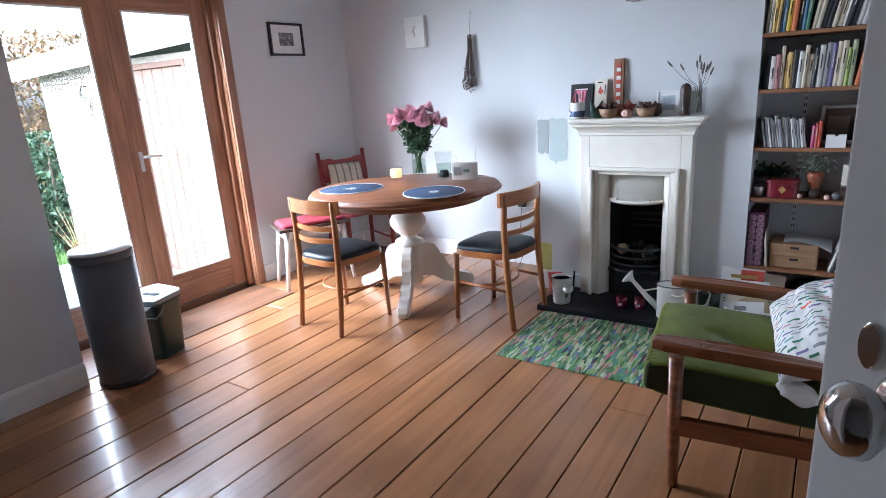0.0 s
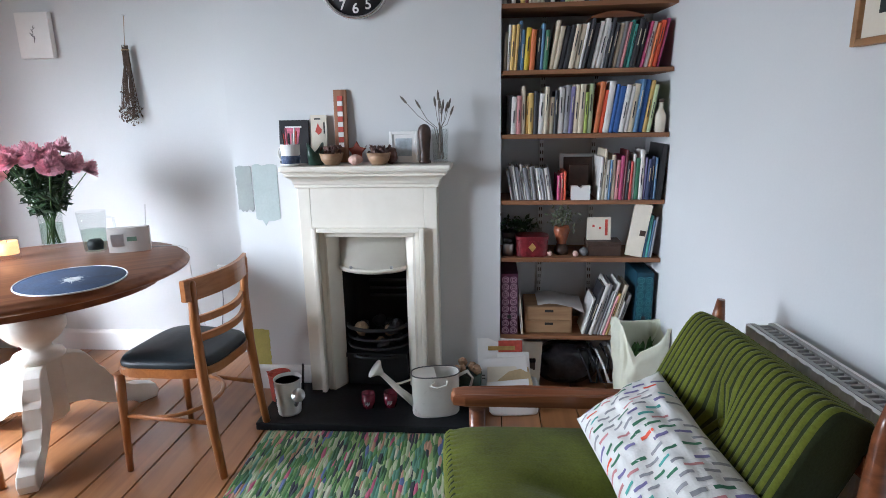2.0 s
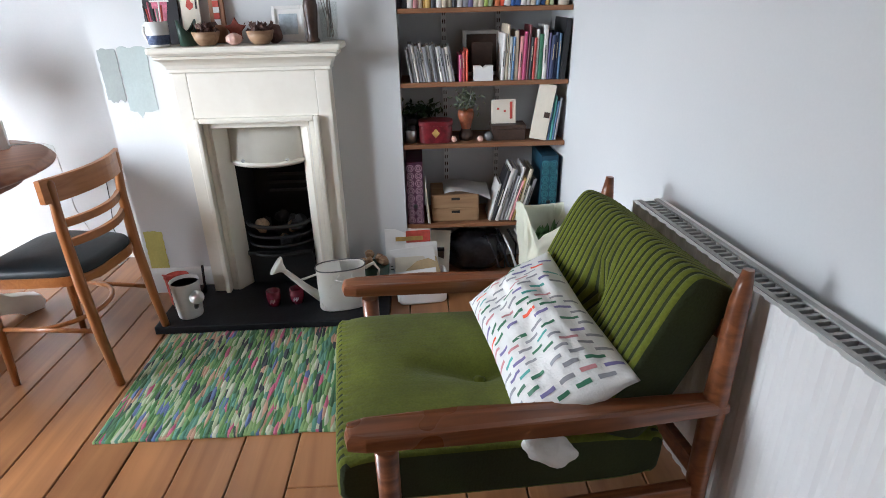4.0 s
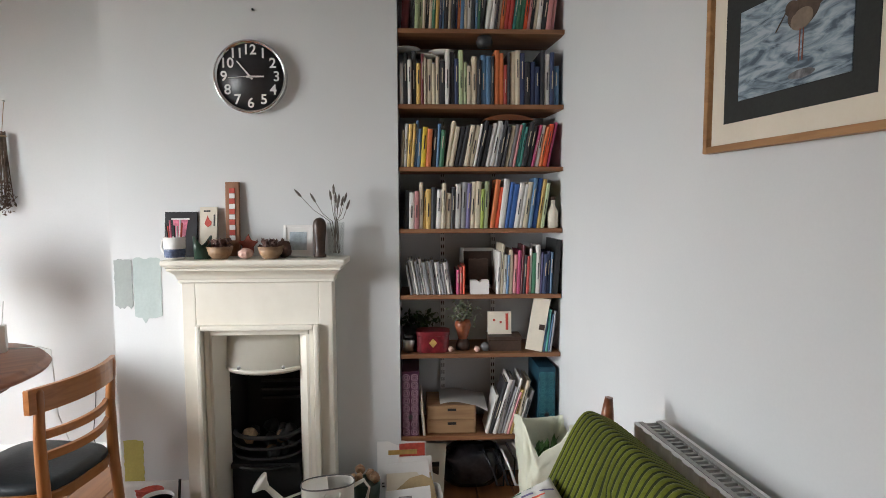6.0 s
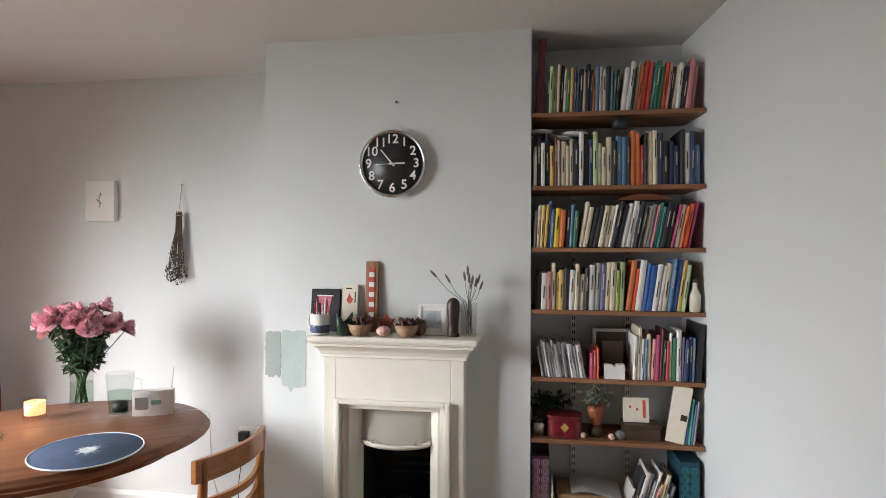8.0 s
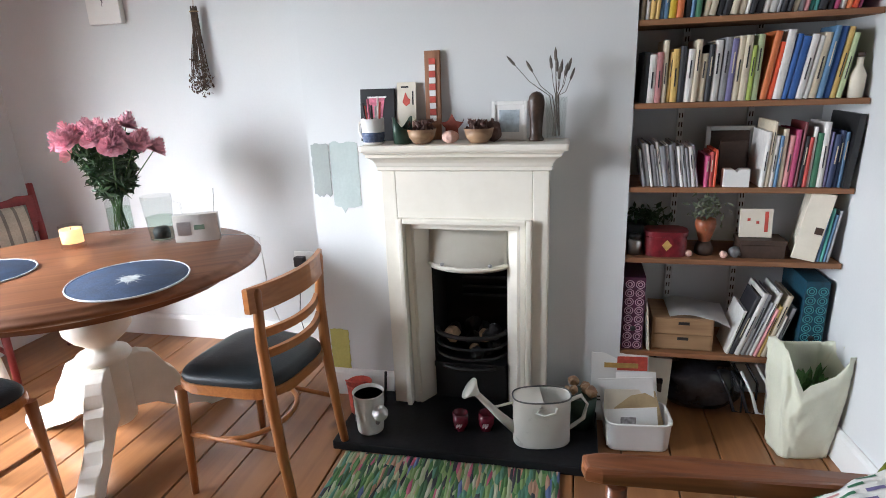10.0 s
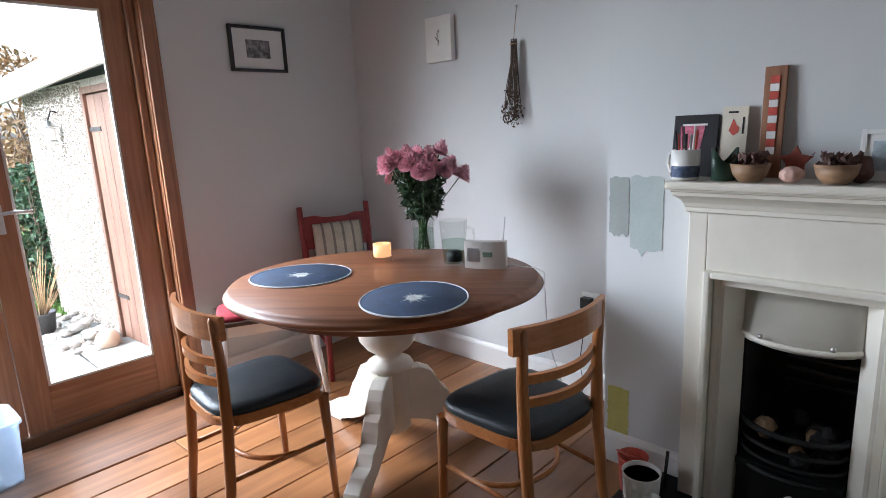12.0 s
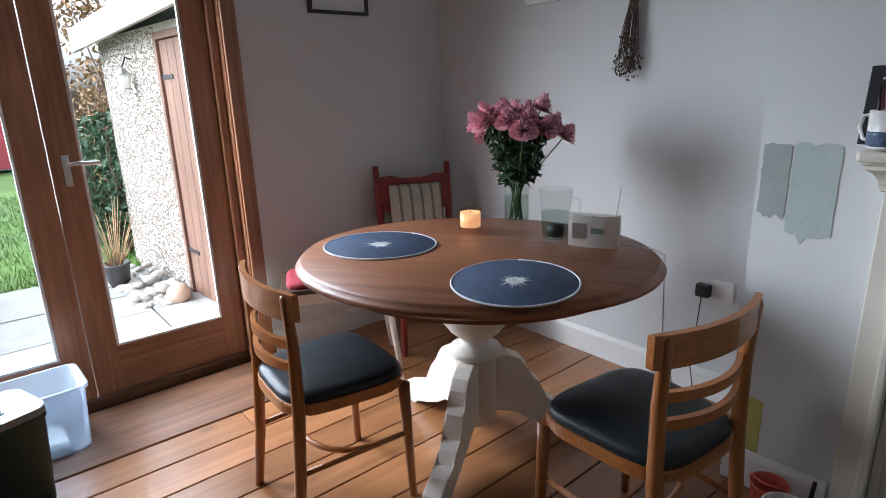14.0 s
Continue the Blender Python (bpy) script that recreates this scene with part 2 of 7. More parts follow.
def tube(bm, pts, rad, n=8, flat=1.0, up=(0, 0, 1)):
    """A rod along points; rad a number or one per point; flat squeezes it across."""
    pts = [Vector(p) for p in pts]
    rad = rad if isinstance(rad, (list, tuple)) else [rad] * len(pts)
    rings = []
    for i, p in enumerate(pts):
        d = (pts[min(i + 1, len(pts) - 1)] - pts[max(i - 1, 0)]).normalized()
        u = Vector(up)
        if abs(d.dot(u)) > 0.95:
            u = Vector((0, 1, 0))
        s = d.cross(u).normalized()
        t = s.cross(d).normalized()
        rings.append([bm.verts.new(p + rad[i] * (flat * math.cos(2 * math.pi * k / n) * s + math.sin(2 * math.pi * k / n) * t)) for k in range(n)])
    for a, b in zip(rings, rings[1:]):
        for k in range(n):
            f = bm.faces.new((a[k], a[(k + 1) % n], b[(k + 1) % n], b[k]))
            f.smooth = True
    bm.faces.new(rings[0][::-1])
    bm.faces.new(rings[-1])
    return bm


def prism(bm, outline, z0, z1, bev=0.0, axis="z", seg=2):
    """A flat outline given thickness. axis: the way of the thickness; outline in the two other axes."""
    def place(a, b, c):
        return {"z": (a, b, c), "y": (a, c, b), "x": (c, a, b)}[axis]
    lo = [bm.verts.new(place(a, b, z0)) for a, b in outline]
    hi = [bm.verts.new(place(a, b, z1)) for a, b in outline]
    n = len(outline)
    fs = [bm.faces.new(lo[::-1]), bm.faces.new(hi)]
    for k in range(n):
        fs.append(bm.faces.new((lo[k], lo[(k + 1) % n], hi[(k + 1) % n], hi[k])))
    if bev:
        es = list(set(fs[0].edges) | set(fs[1].edges))
        bmesh.ops.bevel(bm, geom=es, offset=bev, segments=seg, profile=0.5, affect="EDGES", clamp_overlap=True)
    return bm


def ring(n, rx, ry, power=2.0, cx=0.0, cy=0.0):
    out = []
    for k in range(n):
        a = 2 * math.pi * k / n
        c, s = math.cos(a), math.sin(a)
        out.append((cx + rx * math.copysign(abs(c) ** (2 / power), c), cy + ry * math.copysign(abs(s) ** (2 / power), s)))
    return out


def mesh_of(name, bm, material):
    bmesh.ops.recalc_face_normals(bm, faces=bm.faces[:])
    me = bpy.data.meshes.new(name)
    bm.to_mesh(me)
    bm.free()
    for m in material if isinstance(material, (list, tuple)) else [material]:
        me.materials.append(M[m] if isinstance(m, str) else m)
    return me


def part(name, bm, material, parent=None, label="", m=None):
    """One mesh object under a thing or a part."""
    ob = new(name, mesh_of(name, bm, material))
    if parent:
        ob.parent = parent
    if m is not None:
        ob.matrix_basis = m
    return tagged(ob, label)


def thing(name, label, category, m=None, group=""):
    ob = new(name)
    ob.empty_display_size = 0.05
    if m is not None:
        ob.matrix_basis = m
    return tagged(ob, label, category, group)


def solid(name, bm, material, label, category, m=None, group="", kind=""):
    ob = part(name, bm, material, None, "", m)
    return tagged(ob, label, category, group, kind)


def structure(name, bm, material, label="", category=""):
    return solid(name, bm, material, label, category or name.split("_")[0], kind="structure")


# ---- plan ----
X_W, Y_N, Y_CB, Y_ALC = -2.60, 4.04, 3.60, 3.90
CB0, CB1 = -0.645, 0.596
H = 2.475
EX, EY, ES = 1.325, 3.62, 0.10          # the east wall runs slightly askew from this corner


def east(y, off=0.0):
    """x of the east wall's face at y, off metres into the room."""
    return EX + ES * (EY - y) - off


EAST = Matrix.Translation((EX, EY, 0)) @ Matrix.Rotation(math.atan(ES), 4, "Z")  # local -y runs along the wall, -x into the room

# walls
structure("wall_north", boxes((X_W - 0.3, CB0, Y_N, Y_N + 0.25, 0, H)), "wall", "white painted plaster alcove wall behind the table", "wall")
bm = bmesh.new()
FO0, FO1, FOZ = -0.165, 0.165, 0.66     # the fireplace's hole
for b in ((CB0, FO0, Y_CB, Y_N + 0.25, 0, H), (FO1, CB1, Y_CB, Y_N + 0.25, 0, H), (FO0, FO1, Y_CB, Y_N + 0.25, FOZ, H), (FO0, FO1, Y_CB + 0.36, Y_N + 0.25, 0, FOZ)):
    box(bm, *b)
structure("wall_chimney_breast", bm, "wall", "white painted chimney breast with the fireplace", "wall")
structure("wall_alcove", boxes((CB1, 1.75, Y_ALC, Y_N + 0.25, 0, H)), "wall", "grey-white plaster back of the book alcove", "wall")
bm = bmesh.new()
prism(bm, [(east(4.3), 4.3), (east(-1.2), -1.2), (east(-1.2) + 0.25, -1.2), (east(4.3) + 0.25, 4.3)], 0, H)
structure("wall_east", bm, "wall", "pale grey-white painted plaster wall", "wall")
DY0, DY1, DZ = 1.36, 2.80, 2.08         # garden door opening
structure("wall_west", boxes((X_W - 0.3, X_W, DY1, Y_N, 0, H), (X_W - 0.3, X_W, DY0, DY1, DZ, H)), "wall", "white painted plaster wall beside the garden doors", "wall")
structure("wall_west_near", boxes((X_W - 0.3, -2.13, -1.45, 1.325, 0, H)), "wall", "white painted plaster wall ending at the garden doors", "wall")
structure("wall_south", boxes((-2.13, 0.28, 0.10, 0.25, 0, H), (0.28, 1.60, 0.10, 0.25, 2.06, H), (1.60, 1.80, 0.10, 0.25, 0, H)), "wall", "white painted plaster wall with the room's doorway", "wall")
structure("wall_hall", boxes((-2.13, 1.85, -1.45, -1.2, 0, H)), "wall", "plain hallway wall", "wall")
structure("ceiling", boxes((X_W - 0.3, 1.9, -1.45, Y_N + 0.25, H, H + 0.15)), "ceil", "matt white plaster ceiling", "ceiling")
structure("subfloor", boxes((X_W - 0.3, 1.9, -1.45, Y_N + 0.25, -0.14, -0.022)), "gap", "dark void under the floorboards", "floor")


# floorboards, laid along the room
def floorboards():
    floor = tagged(new("floor"), "old stained pine floorboards with dark worn gaps", "floor", kind="structure")
    rnd = random.Random(5)
    x = -2.174
    while x < 1.62:
        w = 0.1735
        ends = [-1.2] + sorted(rnd.uniform(-0.6, 3.6) for _ in range(rnd.choice((0, 0, 1, 1)))) + [Y_N]
        for a, b_ in zip(ends, ends[1:]):
            if b_ - a < 0.25:
                continue
            bm = bmesh.new()
            g = rnd.uniform(0.0010, 0.0030)
            box(bm, x + g, x + w - g, a + 0.0012, b_ - 0.0012, -0.022, rnd.uniform(-0.0015, 0.0005), bev=0.003, seg=1)
            part("floorboard", bm, "floor", floor)
        x += w
    bm = box(bmesh.new(), -2.60, -2.178, DY1 - 0.02, Y_N, -0.022, 0.0, bev=0.003, seg=1)
    part("floorboard", bm, "floor", floor)
    bm = box(bmesh.new(), -2.60, -2.178, 1.325, DY1 - 0.024, -0.022, 0.004, bev=0.004, seg=1)
    part("threshold_board", bm, "floor_x", floor, "dark worn threshold board inside the garden doors")
    return floor


# skirting
def skirting(name, length, m):
    prof = [(0, 0), (-0.018, 0), (-0.018, 0.105), (-0.013, 0.118), (-0.006, 0.125), (0, 0.125)]
    bm = bmesh.new()
    prism(bm, prof, 0, length, axis="x")   # outline in y and z, run along x
    ob = structure(name, bm, "trim", "white painted skirting board", "baseboard")
    ob.matrix_basis = m
    return ob


skirting("baseboard_north", CB0 - X_W, pose(X_W, Y_N, 0))
skirting("baseboard_alcove", 0.70, pose(CB1, Y_ALC, 0))
skirting("baseboard_west", Y_N - DY1 - 0.07, pose(X_W, DY1 + 0.065, 0, 0, 0, 90))
skirting("baseboard_west_near", 1.07, pose(-2.13, 0.252, 0, 0, 0, 90))
skirting("baseboard_chimney", 0.30, pose(CB0, Y_CB, 0))
skirting("baseboard_return", 0.42, pose(CB0, Y_CB, 0, 0, 0, 90) @ pose(0, 0, 0))
skirting("baseboard_east", 3.4, EAST @ pose(0, 0, 0, 0, 0, -90))

# ---- garden doors ----
def garden_doors():
    for k, (a, b_) in enumerate(((DY0 + 0.045, 2.075), (2.079, DY1 - 0.045))):
        leaf = tagged(new("door_%d" % (k + 1)), "oiled softwood glazed garden door, shut", "door", kind="structure")
        x0, x1, st = -2.725, -2.672, 0.105
        z0, z1 = 0.035, 2.03
        part("stile", boxes((x0, x1, a, a + st, z0, z1), bev=0.004), "door", leaf)
        part("stile", boxes((x0, x1, b_ - st, b_, z0, z1), bev=0.004), "door", leaf)
        part("bottom_rail", boxes((x0 + 0.001, x1 - 0.001, a + st, b_ - st, z0, z0 + 0.205), bev=0.003), "door_h", leaf)
        part("top_rail", boxes((x0 + 0.001, x1 - 0.001, a + st, b_ - st, z1 - 0.11, z1), bev=0.003), "door_h", leaf)
        gy0, gy1, gz0, gz1 = a + st, b_ - st, z0 + 0.205, z1 - 0.11
        bd = 0.012
        part("glazing_bead", boxes((x1 - 0.016, x1 - 0.003, gy0, gy0 + bd, gz0, gz1), (x1 - 0.016, x1 - 0.003, gy1 - bd, gy1, gz0, gz1), (x1 - 0.016, x1 - 0.003, gy0 + bd, gy1 - bd, gz0, gz0 + bd), (x1 - 0.016, x1 - 0.003, gy0 + bd, gy1 - bd, gz1 - bd, gz1), bev=0.003), "trim", leaf, "pale glazing beads")
        p = part("pane", boxes((x1 - 0.036, x1 - 0.018, gy0 - 0.004, gy1 + 0.004, gz0 - 0.004, gz1 + 0.004)), "pane", leaf, "clear double-glazed pane")
        p.visible_shadow = False
        if k == 1:
            h = part("lever_handle", boxes((x1, x1 + 0.006, a + 0.04, a + 0.066, 0.96, 1.085), bev=0.003), "steel", leaf, "brushed steel lever handle with plate")
            bm = bmesh.new()
            tube(bm, [(x1 + 0.005, a + 0.052, 1.05), (x1 + 0.045, a + 0.052, 1.05)], 0.009)
            tube(bm, [(x1 + 0.045, a + 0.045, 1.05), (x1 + 0.048, a + 0.09, 1.052), (x1 + 0.046, a + 0.165, 1.048)], 0.0085)
            part("lever", bm, "steel", h)
    fr = tagged(new("door_frame"), "oiled softwood door frame with moulded lining", "frame", kind="structure")
    x0, x1 = -2.78, -2.585
    part("jamb", boxes((x0, -2.66, DY1 - 0.042, DY1, 0.0, DZ), bev=0.003), "door", fr)
    part("jamb", boxes((x0, -2.66, DY0, DY0 + 0.042, 0.0, DZ), bev=0.003), "door", fr)
    part("stop_mould", boxes((-2.66, -2.632, DY1 - 0.05, DY1 - 0.012, 0, DZ), bev=0.009), "door", fr)
    part("stop_mould", boxes((-2.66, -2.632, DY0 + 0.012, DY0 + 0.05, 0, DZ), bev=0.009), "door", fr)
    part("lining", boxes((-2.655, -2.597, DY1 - 0.012, DY1 + 0.002, 0, DZ), bev=0.002), "door", fr)
    part("architrave", boxes((-2.60, -2.578, DY1 - 0.008, DY1 + 0.058, 0, DZ + 0.06), bev=0.006), "door", fr)
    part("head", boxes((x0, -2.66, DY0 + 0.042, DY1 - 0.042, 2.036, DZ), bev=0.003), "door_h", fr)
    part("head_architrave", boxes((-2.60, -2.578, DY0 - 0.03, DY1 - 0.012, DZ, DZ + 0.06), bev=0.006), "door_h", fr)
    part("sill", boxes((-2.86, -2.662, DY0 + 0.043, DY1 - 0.043, -0.05, 0.028), bev=0.004), "floor_x", fr, "dark weathered timber sill")


garden_doors()


# ---- fireplace ----
def fireplace():
    fp = thing("fireplace", "cream-painted cast-iron fireplace with an arched hood", "fireplace", pose(0, 0, 0))
    yf = 3.475
    zb = 0.037
    # surround: flat jambs and frieze, open in the middle
    o = 0.257
    part("jamb", boxes((-0.315, -o, yf + 0.03, Y_CB - 0.002, zb, 1.04), bev=0.004), "cream", fp)
    part("jamb", boxes((o, 0.315, yf + 0.03, Y_CB - 0.002, zb, 1.04), bev=0.004), "cream", fp)
    part("frieze", boxes((-o, o, yf + 0.031, Y_CB - 0.002, 0.845, 1.04), bev=0.003), "cream", fp)
    # raised moulding round the opening, stepped
    for k, (off, w, d) in enumerate(((0.0, 0.022, 0.024), (-0.024, 0.024, 0.012))):
        a = o - 0.004 + off
        zt = 0.846 + off
        y0 = yf + 0.03 - d + (0.02 if k else 0)
        part("moulding", boxes((-a - 0.004, -a + w - 0.004, y0, yf + 0.06, zb, zt), (a - w + 0.004, a + 0.004, y0, yf + 0.06, zb, zt), (-a + w - 0.004, a - w + 0.004, y0, yf + 0.06, zt - w, zt), bev=0.006), "cream", fp)
    # splayed inner cheeks and head
    bm = bmesh.new()
    i0, i1, yb = 0.205, 0.158, yf + 0.115
    prism(bm, [(-i0 - 0.004, yf + 0.04), (-i0 + 0.006, yf + 0.04), (-i1 + 0.004, yb), (-i1 - 0.02, yb)], zb, 0.80)
    prism(bm, [(i0 + 0.004, yf + 0.04), (i0 - 0.006, yf + 0.04), (i1 - 0.004, yb), (i1 + 0.02, yb)], zb, 0.80)
    part("cheek", bm, "cream", fp)
    bm = bmesh.new()
    prism(bm, [(yf + 0.04, 0.822), (yf + 0.04, 0.806), (yb, 0.785), (yb, 0.822)], -i0, i0, axis="x")
    part("head_splay", bm, "cream", fp)
    # hood: bows forward, with an arched lower lip
    bm = bmesh.new()
    n, rows = 20, 8
    grid = []
    for j in range(rows + 1):
        v = j / rows
        line = []
        for i in range(n + 1):
            u = -1 + 2 * i / n
            zlow = 0.628 - 0.010 * (1 - u * u)
            z = 0.80 + (zlow - 0.80) * v
            y = yb - 0.005 - 0.055 * math.sqrt(max(0, 1 - u * u * 0.98)) * (0.15 + 0.85 * v)
            line.append(bm.verts.new((u * 0.157, y, z)))
        grid.append(line)
    for j in range(rows):
        for i in range(n):
            bm.faces.new((grid[j][i], grid[j][i + 1], grid[j + 1][i + 1], grid[j + 1][i])).smooth = True
    bmesh.ops.solidify(bm, geom=bm.faces[:], thickness=0.008)
    hood = part("hood", bm, "cream", fp, "bowed cream iron hood")
    bm = bmesh.new()
    pts = [(u * 0.155, yb - 0.062 * math.sqrt(1 - u * u * 0.98) - 0.002, 0.632 - 0.010 * (1 - u * u) + 0.010) for u in [-1 + k / 8 for k in range(17)]]
    tube(bm, pts, 0.009, 8)
    part("hood_lip", bm, "cream", hood)
    for s in (-0.095, 0.095):
        part("rivet", lathe(bmesh.new(), [(0.008, 0), (0.008, 0.003), (0.005, 0.006), (0.0, 0.007)], n=12), "steel", hood, m=pose(s, yb - 0.058, 0.652, 90))
    # cornice and shelf
    bm = bmesh.new()
    rims = []
    for off, z in ((0.003, 1.026), (0.009, 1.030), (0.009, 1.042), (0.012, 1.046), (0.016, 1.058), (0.024, 1.070), (0.036, 1.080), (0.044, 1.084), (0.044, 1.094), (0.050, 1.098), (0.050, 1.104)):
        a, b_, y = -0.315 - off * 0.75, 0.315 + off, yf + 0.03 - off * 1.4
        rims.append([bm.verts.new(p) for p in ((a, 3.598, z), (a, y, z), (b_, y, z), (b_, 3.598, z))])
    for lo, hi in zip(rims, rims[1:]):
        for k in range(4):
            bm.faces.new((lo[k], lo[(k + 1) % 4], hi[(k + 1) % 4], hi[k]))
    bm.faces.new(rims[0])
    bm.faces.new(rims[-1])
    part("cornice", bm, "cream", fp, "stepped and coved cornice")
    part("mantel_shelf", boxes((-0.362, 0.382, 3.415, 3.598, 1.1045, 1.130), bev=0.009), "cream", fp, "cream mantel shelf")
    # fire-basket
    part("fire_back", boxes((-0.164, 0.164, Y_CB + 0.22, Y_CB + 0.26, 0.037, 0.66)), "soot", fp, "soot-black fire back")
    part("fire_cheek", boxes((-0.164, -0.15, 3.60, 3.82, 0.037, 0.66)), "soot", fp)
    part("fire_cheek", boxes((0.15, 0.164, 3.60, 3.82, 0.037, 0.66)), "soot", fp)
    for z, r in ((0.34, 0.010), (0.29, 0.007), (0.245, 0.007), (0.20, 0.010)):
        pts = [(0.145 * math.sin(a), 3.625 - 0.10 * math.cos(a), z) for a in [(-1.5 + 3.0 * k / 14) for k in range(15)]]
        part("grate_bar", tube(bmesh.new(), pts, r, 8), "iron", fp)
    for z in (0.44, 0.48, 0.52):
        part("back_bar", boxes((-0.06, 0.14, 3.745, 3.765, z, z + 0.012), bev=0.003), "iron", fp)
    part("ash_front", boxes((-0.15, 0.15, 3.57, 3.60, 0.04, 0.19), bev=0.006), "iron", fp, "black iron ash cover")
    part("grate_floor", boxes((-0.148, 0.148, 3.55, 3.80, 0.195, 0.215)), "iron", fp)
    rnd = random.Random(3)
    for k in range(14):
        bm = bmesh.new()
        bmesh.ops.create_icosphere(bm, subdivisions=2, radius=rnd.uniform(0.03, 0.045))
        for v in bm.verts:
            v.co *= 0.8 + 0.35 * noise.noise(v.co * 30 + Vector((k, 0, 0)))
        part("coal", bm, "log" if k % 6 == 0 else "iron", fp, m=pose(rnd.uniform(-0.1, 0.1), rnd.uniform(3.58, 3.74), 0.24 + 0.1 * (k / 14)))
    return fp


M["log"] = surf("split_log", (0.30, 0.20, 0.12), 0.8, 0.3, 20, 80, 0.4)
fireplace()
solid("hearth", boxes((-0.475, 0.515, 3.195, Y_CB - 0.003, 0.0, 0.036), bev=0.006), "slate", "black slate hearth slab on the floorboards", "hearth")


# ---- dining table ----
TX, TY, TROT = -1.361, 3.117, 35.0


def dining_table():
    t = thing("dining_table", "pine-topped oval pedestal table with cream painted base", "table", pose(TX, TY, 0, 0, 0, TROT))
    bm = bmesh.new()
    rx, ry = 0.636, 0.536
    prof = [(0.93, 0.700), (0.955, 0.703), (0.985, 0.712), (0.995, 0.722), (0.985, 0.731), (0.972, 0.735), (0.97, 0.742), (0.955, 0.75), (0.0, 0.75)]
    lathe(bm, prof, n=96, sx=rx, sy=ry)
    part("tabletop", bm, "table", t, "waxed reddish pine top with a moulded rim")
    part("apron", lathe(bmesh.new(), [(0.78, 0.655), (0.80, 0.655), (0.80, 0.699), (0.78, 0.699)], n=64, sx=rx, sy=ry), "table", t)
    prof = [(0.10, 0.655), (0.105, 0.64), (0.07, 0.625), (0.058, 0.605), (0.075, 0.585), (0.105, 0.56), (0.122, 0.525), (0.118, 0.49), (0.092, 0.455), (0.06, 0.43), (0.05, 0.415), (0.062, 0.40), (0.092, 0.388), (0.10, 0.372), (0.09, 0.36), (0.075, 0.35), (0.075, 0.10), (0.06, 0.085), (0.0, 0.08)]
    part("pedestal", lathe(bmesh.new(), prof[::-1], n=40), "cream2", t, "turned cream painted pedestal")
    leg = [(0.05, 0.355), (0.12, 0.355), (0.165, 0.335), (0.19, 0.30), (0.205, 0.255), (0.235, 0.235), (0.25, 0.20), (0.262, 0.16), (0.30, 0.14), (0.33, 0.105), (0.385, 0.095), (0.445, 0.07), (0.46, 0.035), (0.445, 0.0), (0.36, 0.0), (0.34, 0.03), (0.27, 0.045), (0.2, 0.075), (0.15, 0.12), (0.05, 0.13)]
    for a in (-62, 178, 58):
        bm = bmesh.new()
        prism(bm, leg, -0.033, 0.033, bev=0.006, axis="y")
        part("leg", bm, "cream2", t, m=pose(0, 0, 0, 0, 0, a - TROT))
    return t


dining_table()


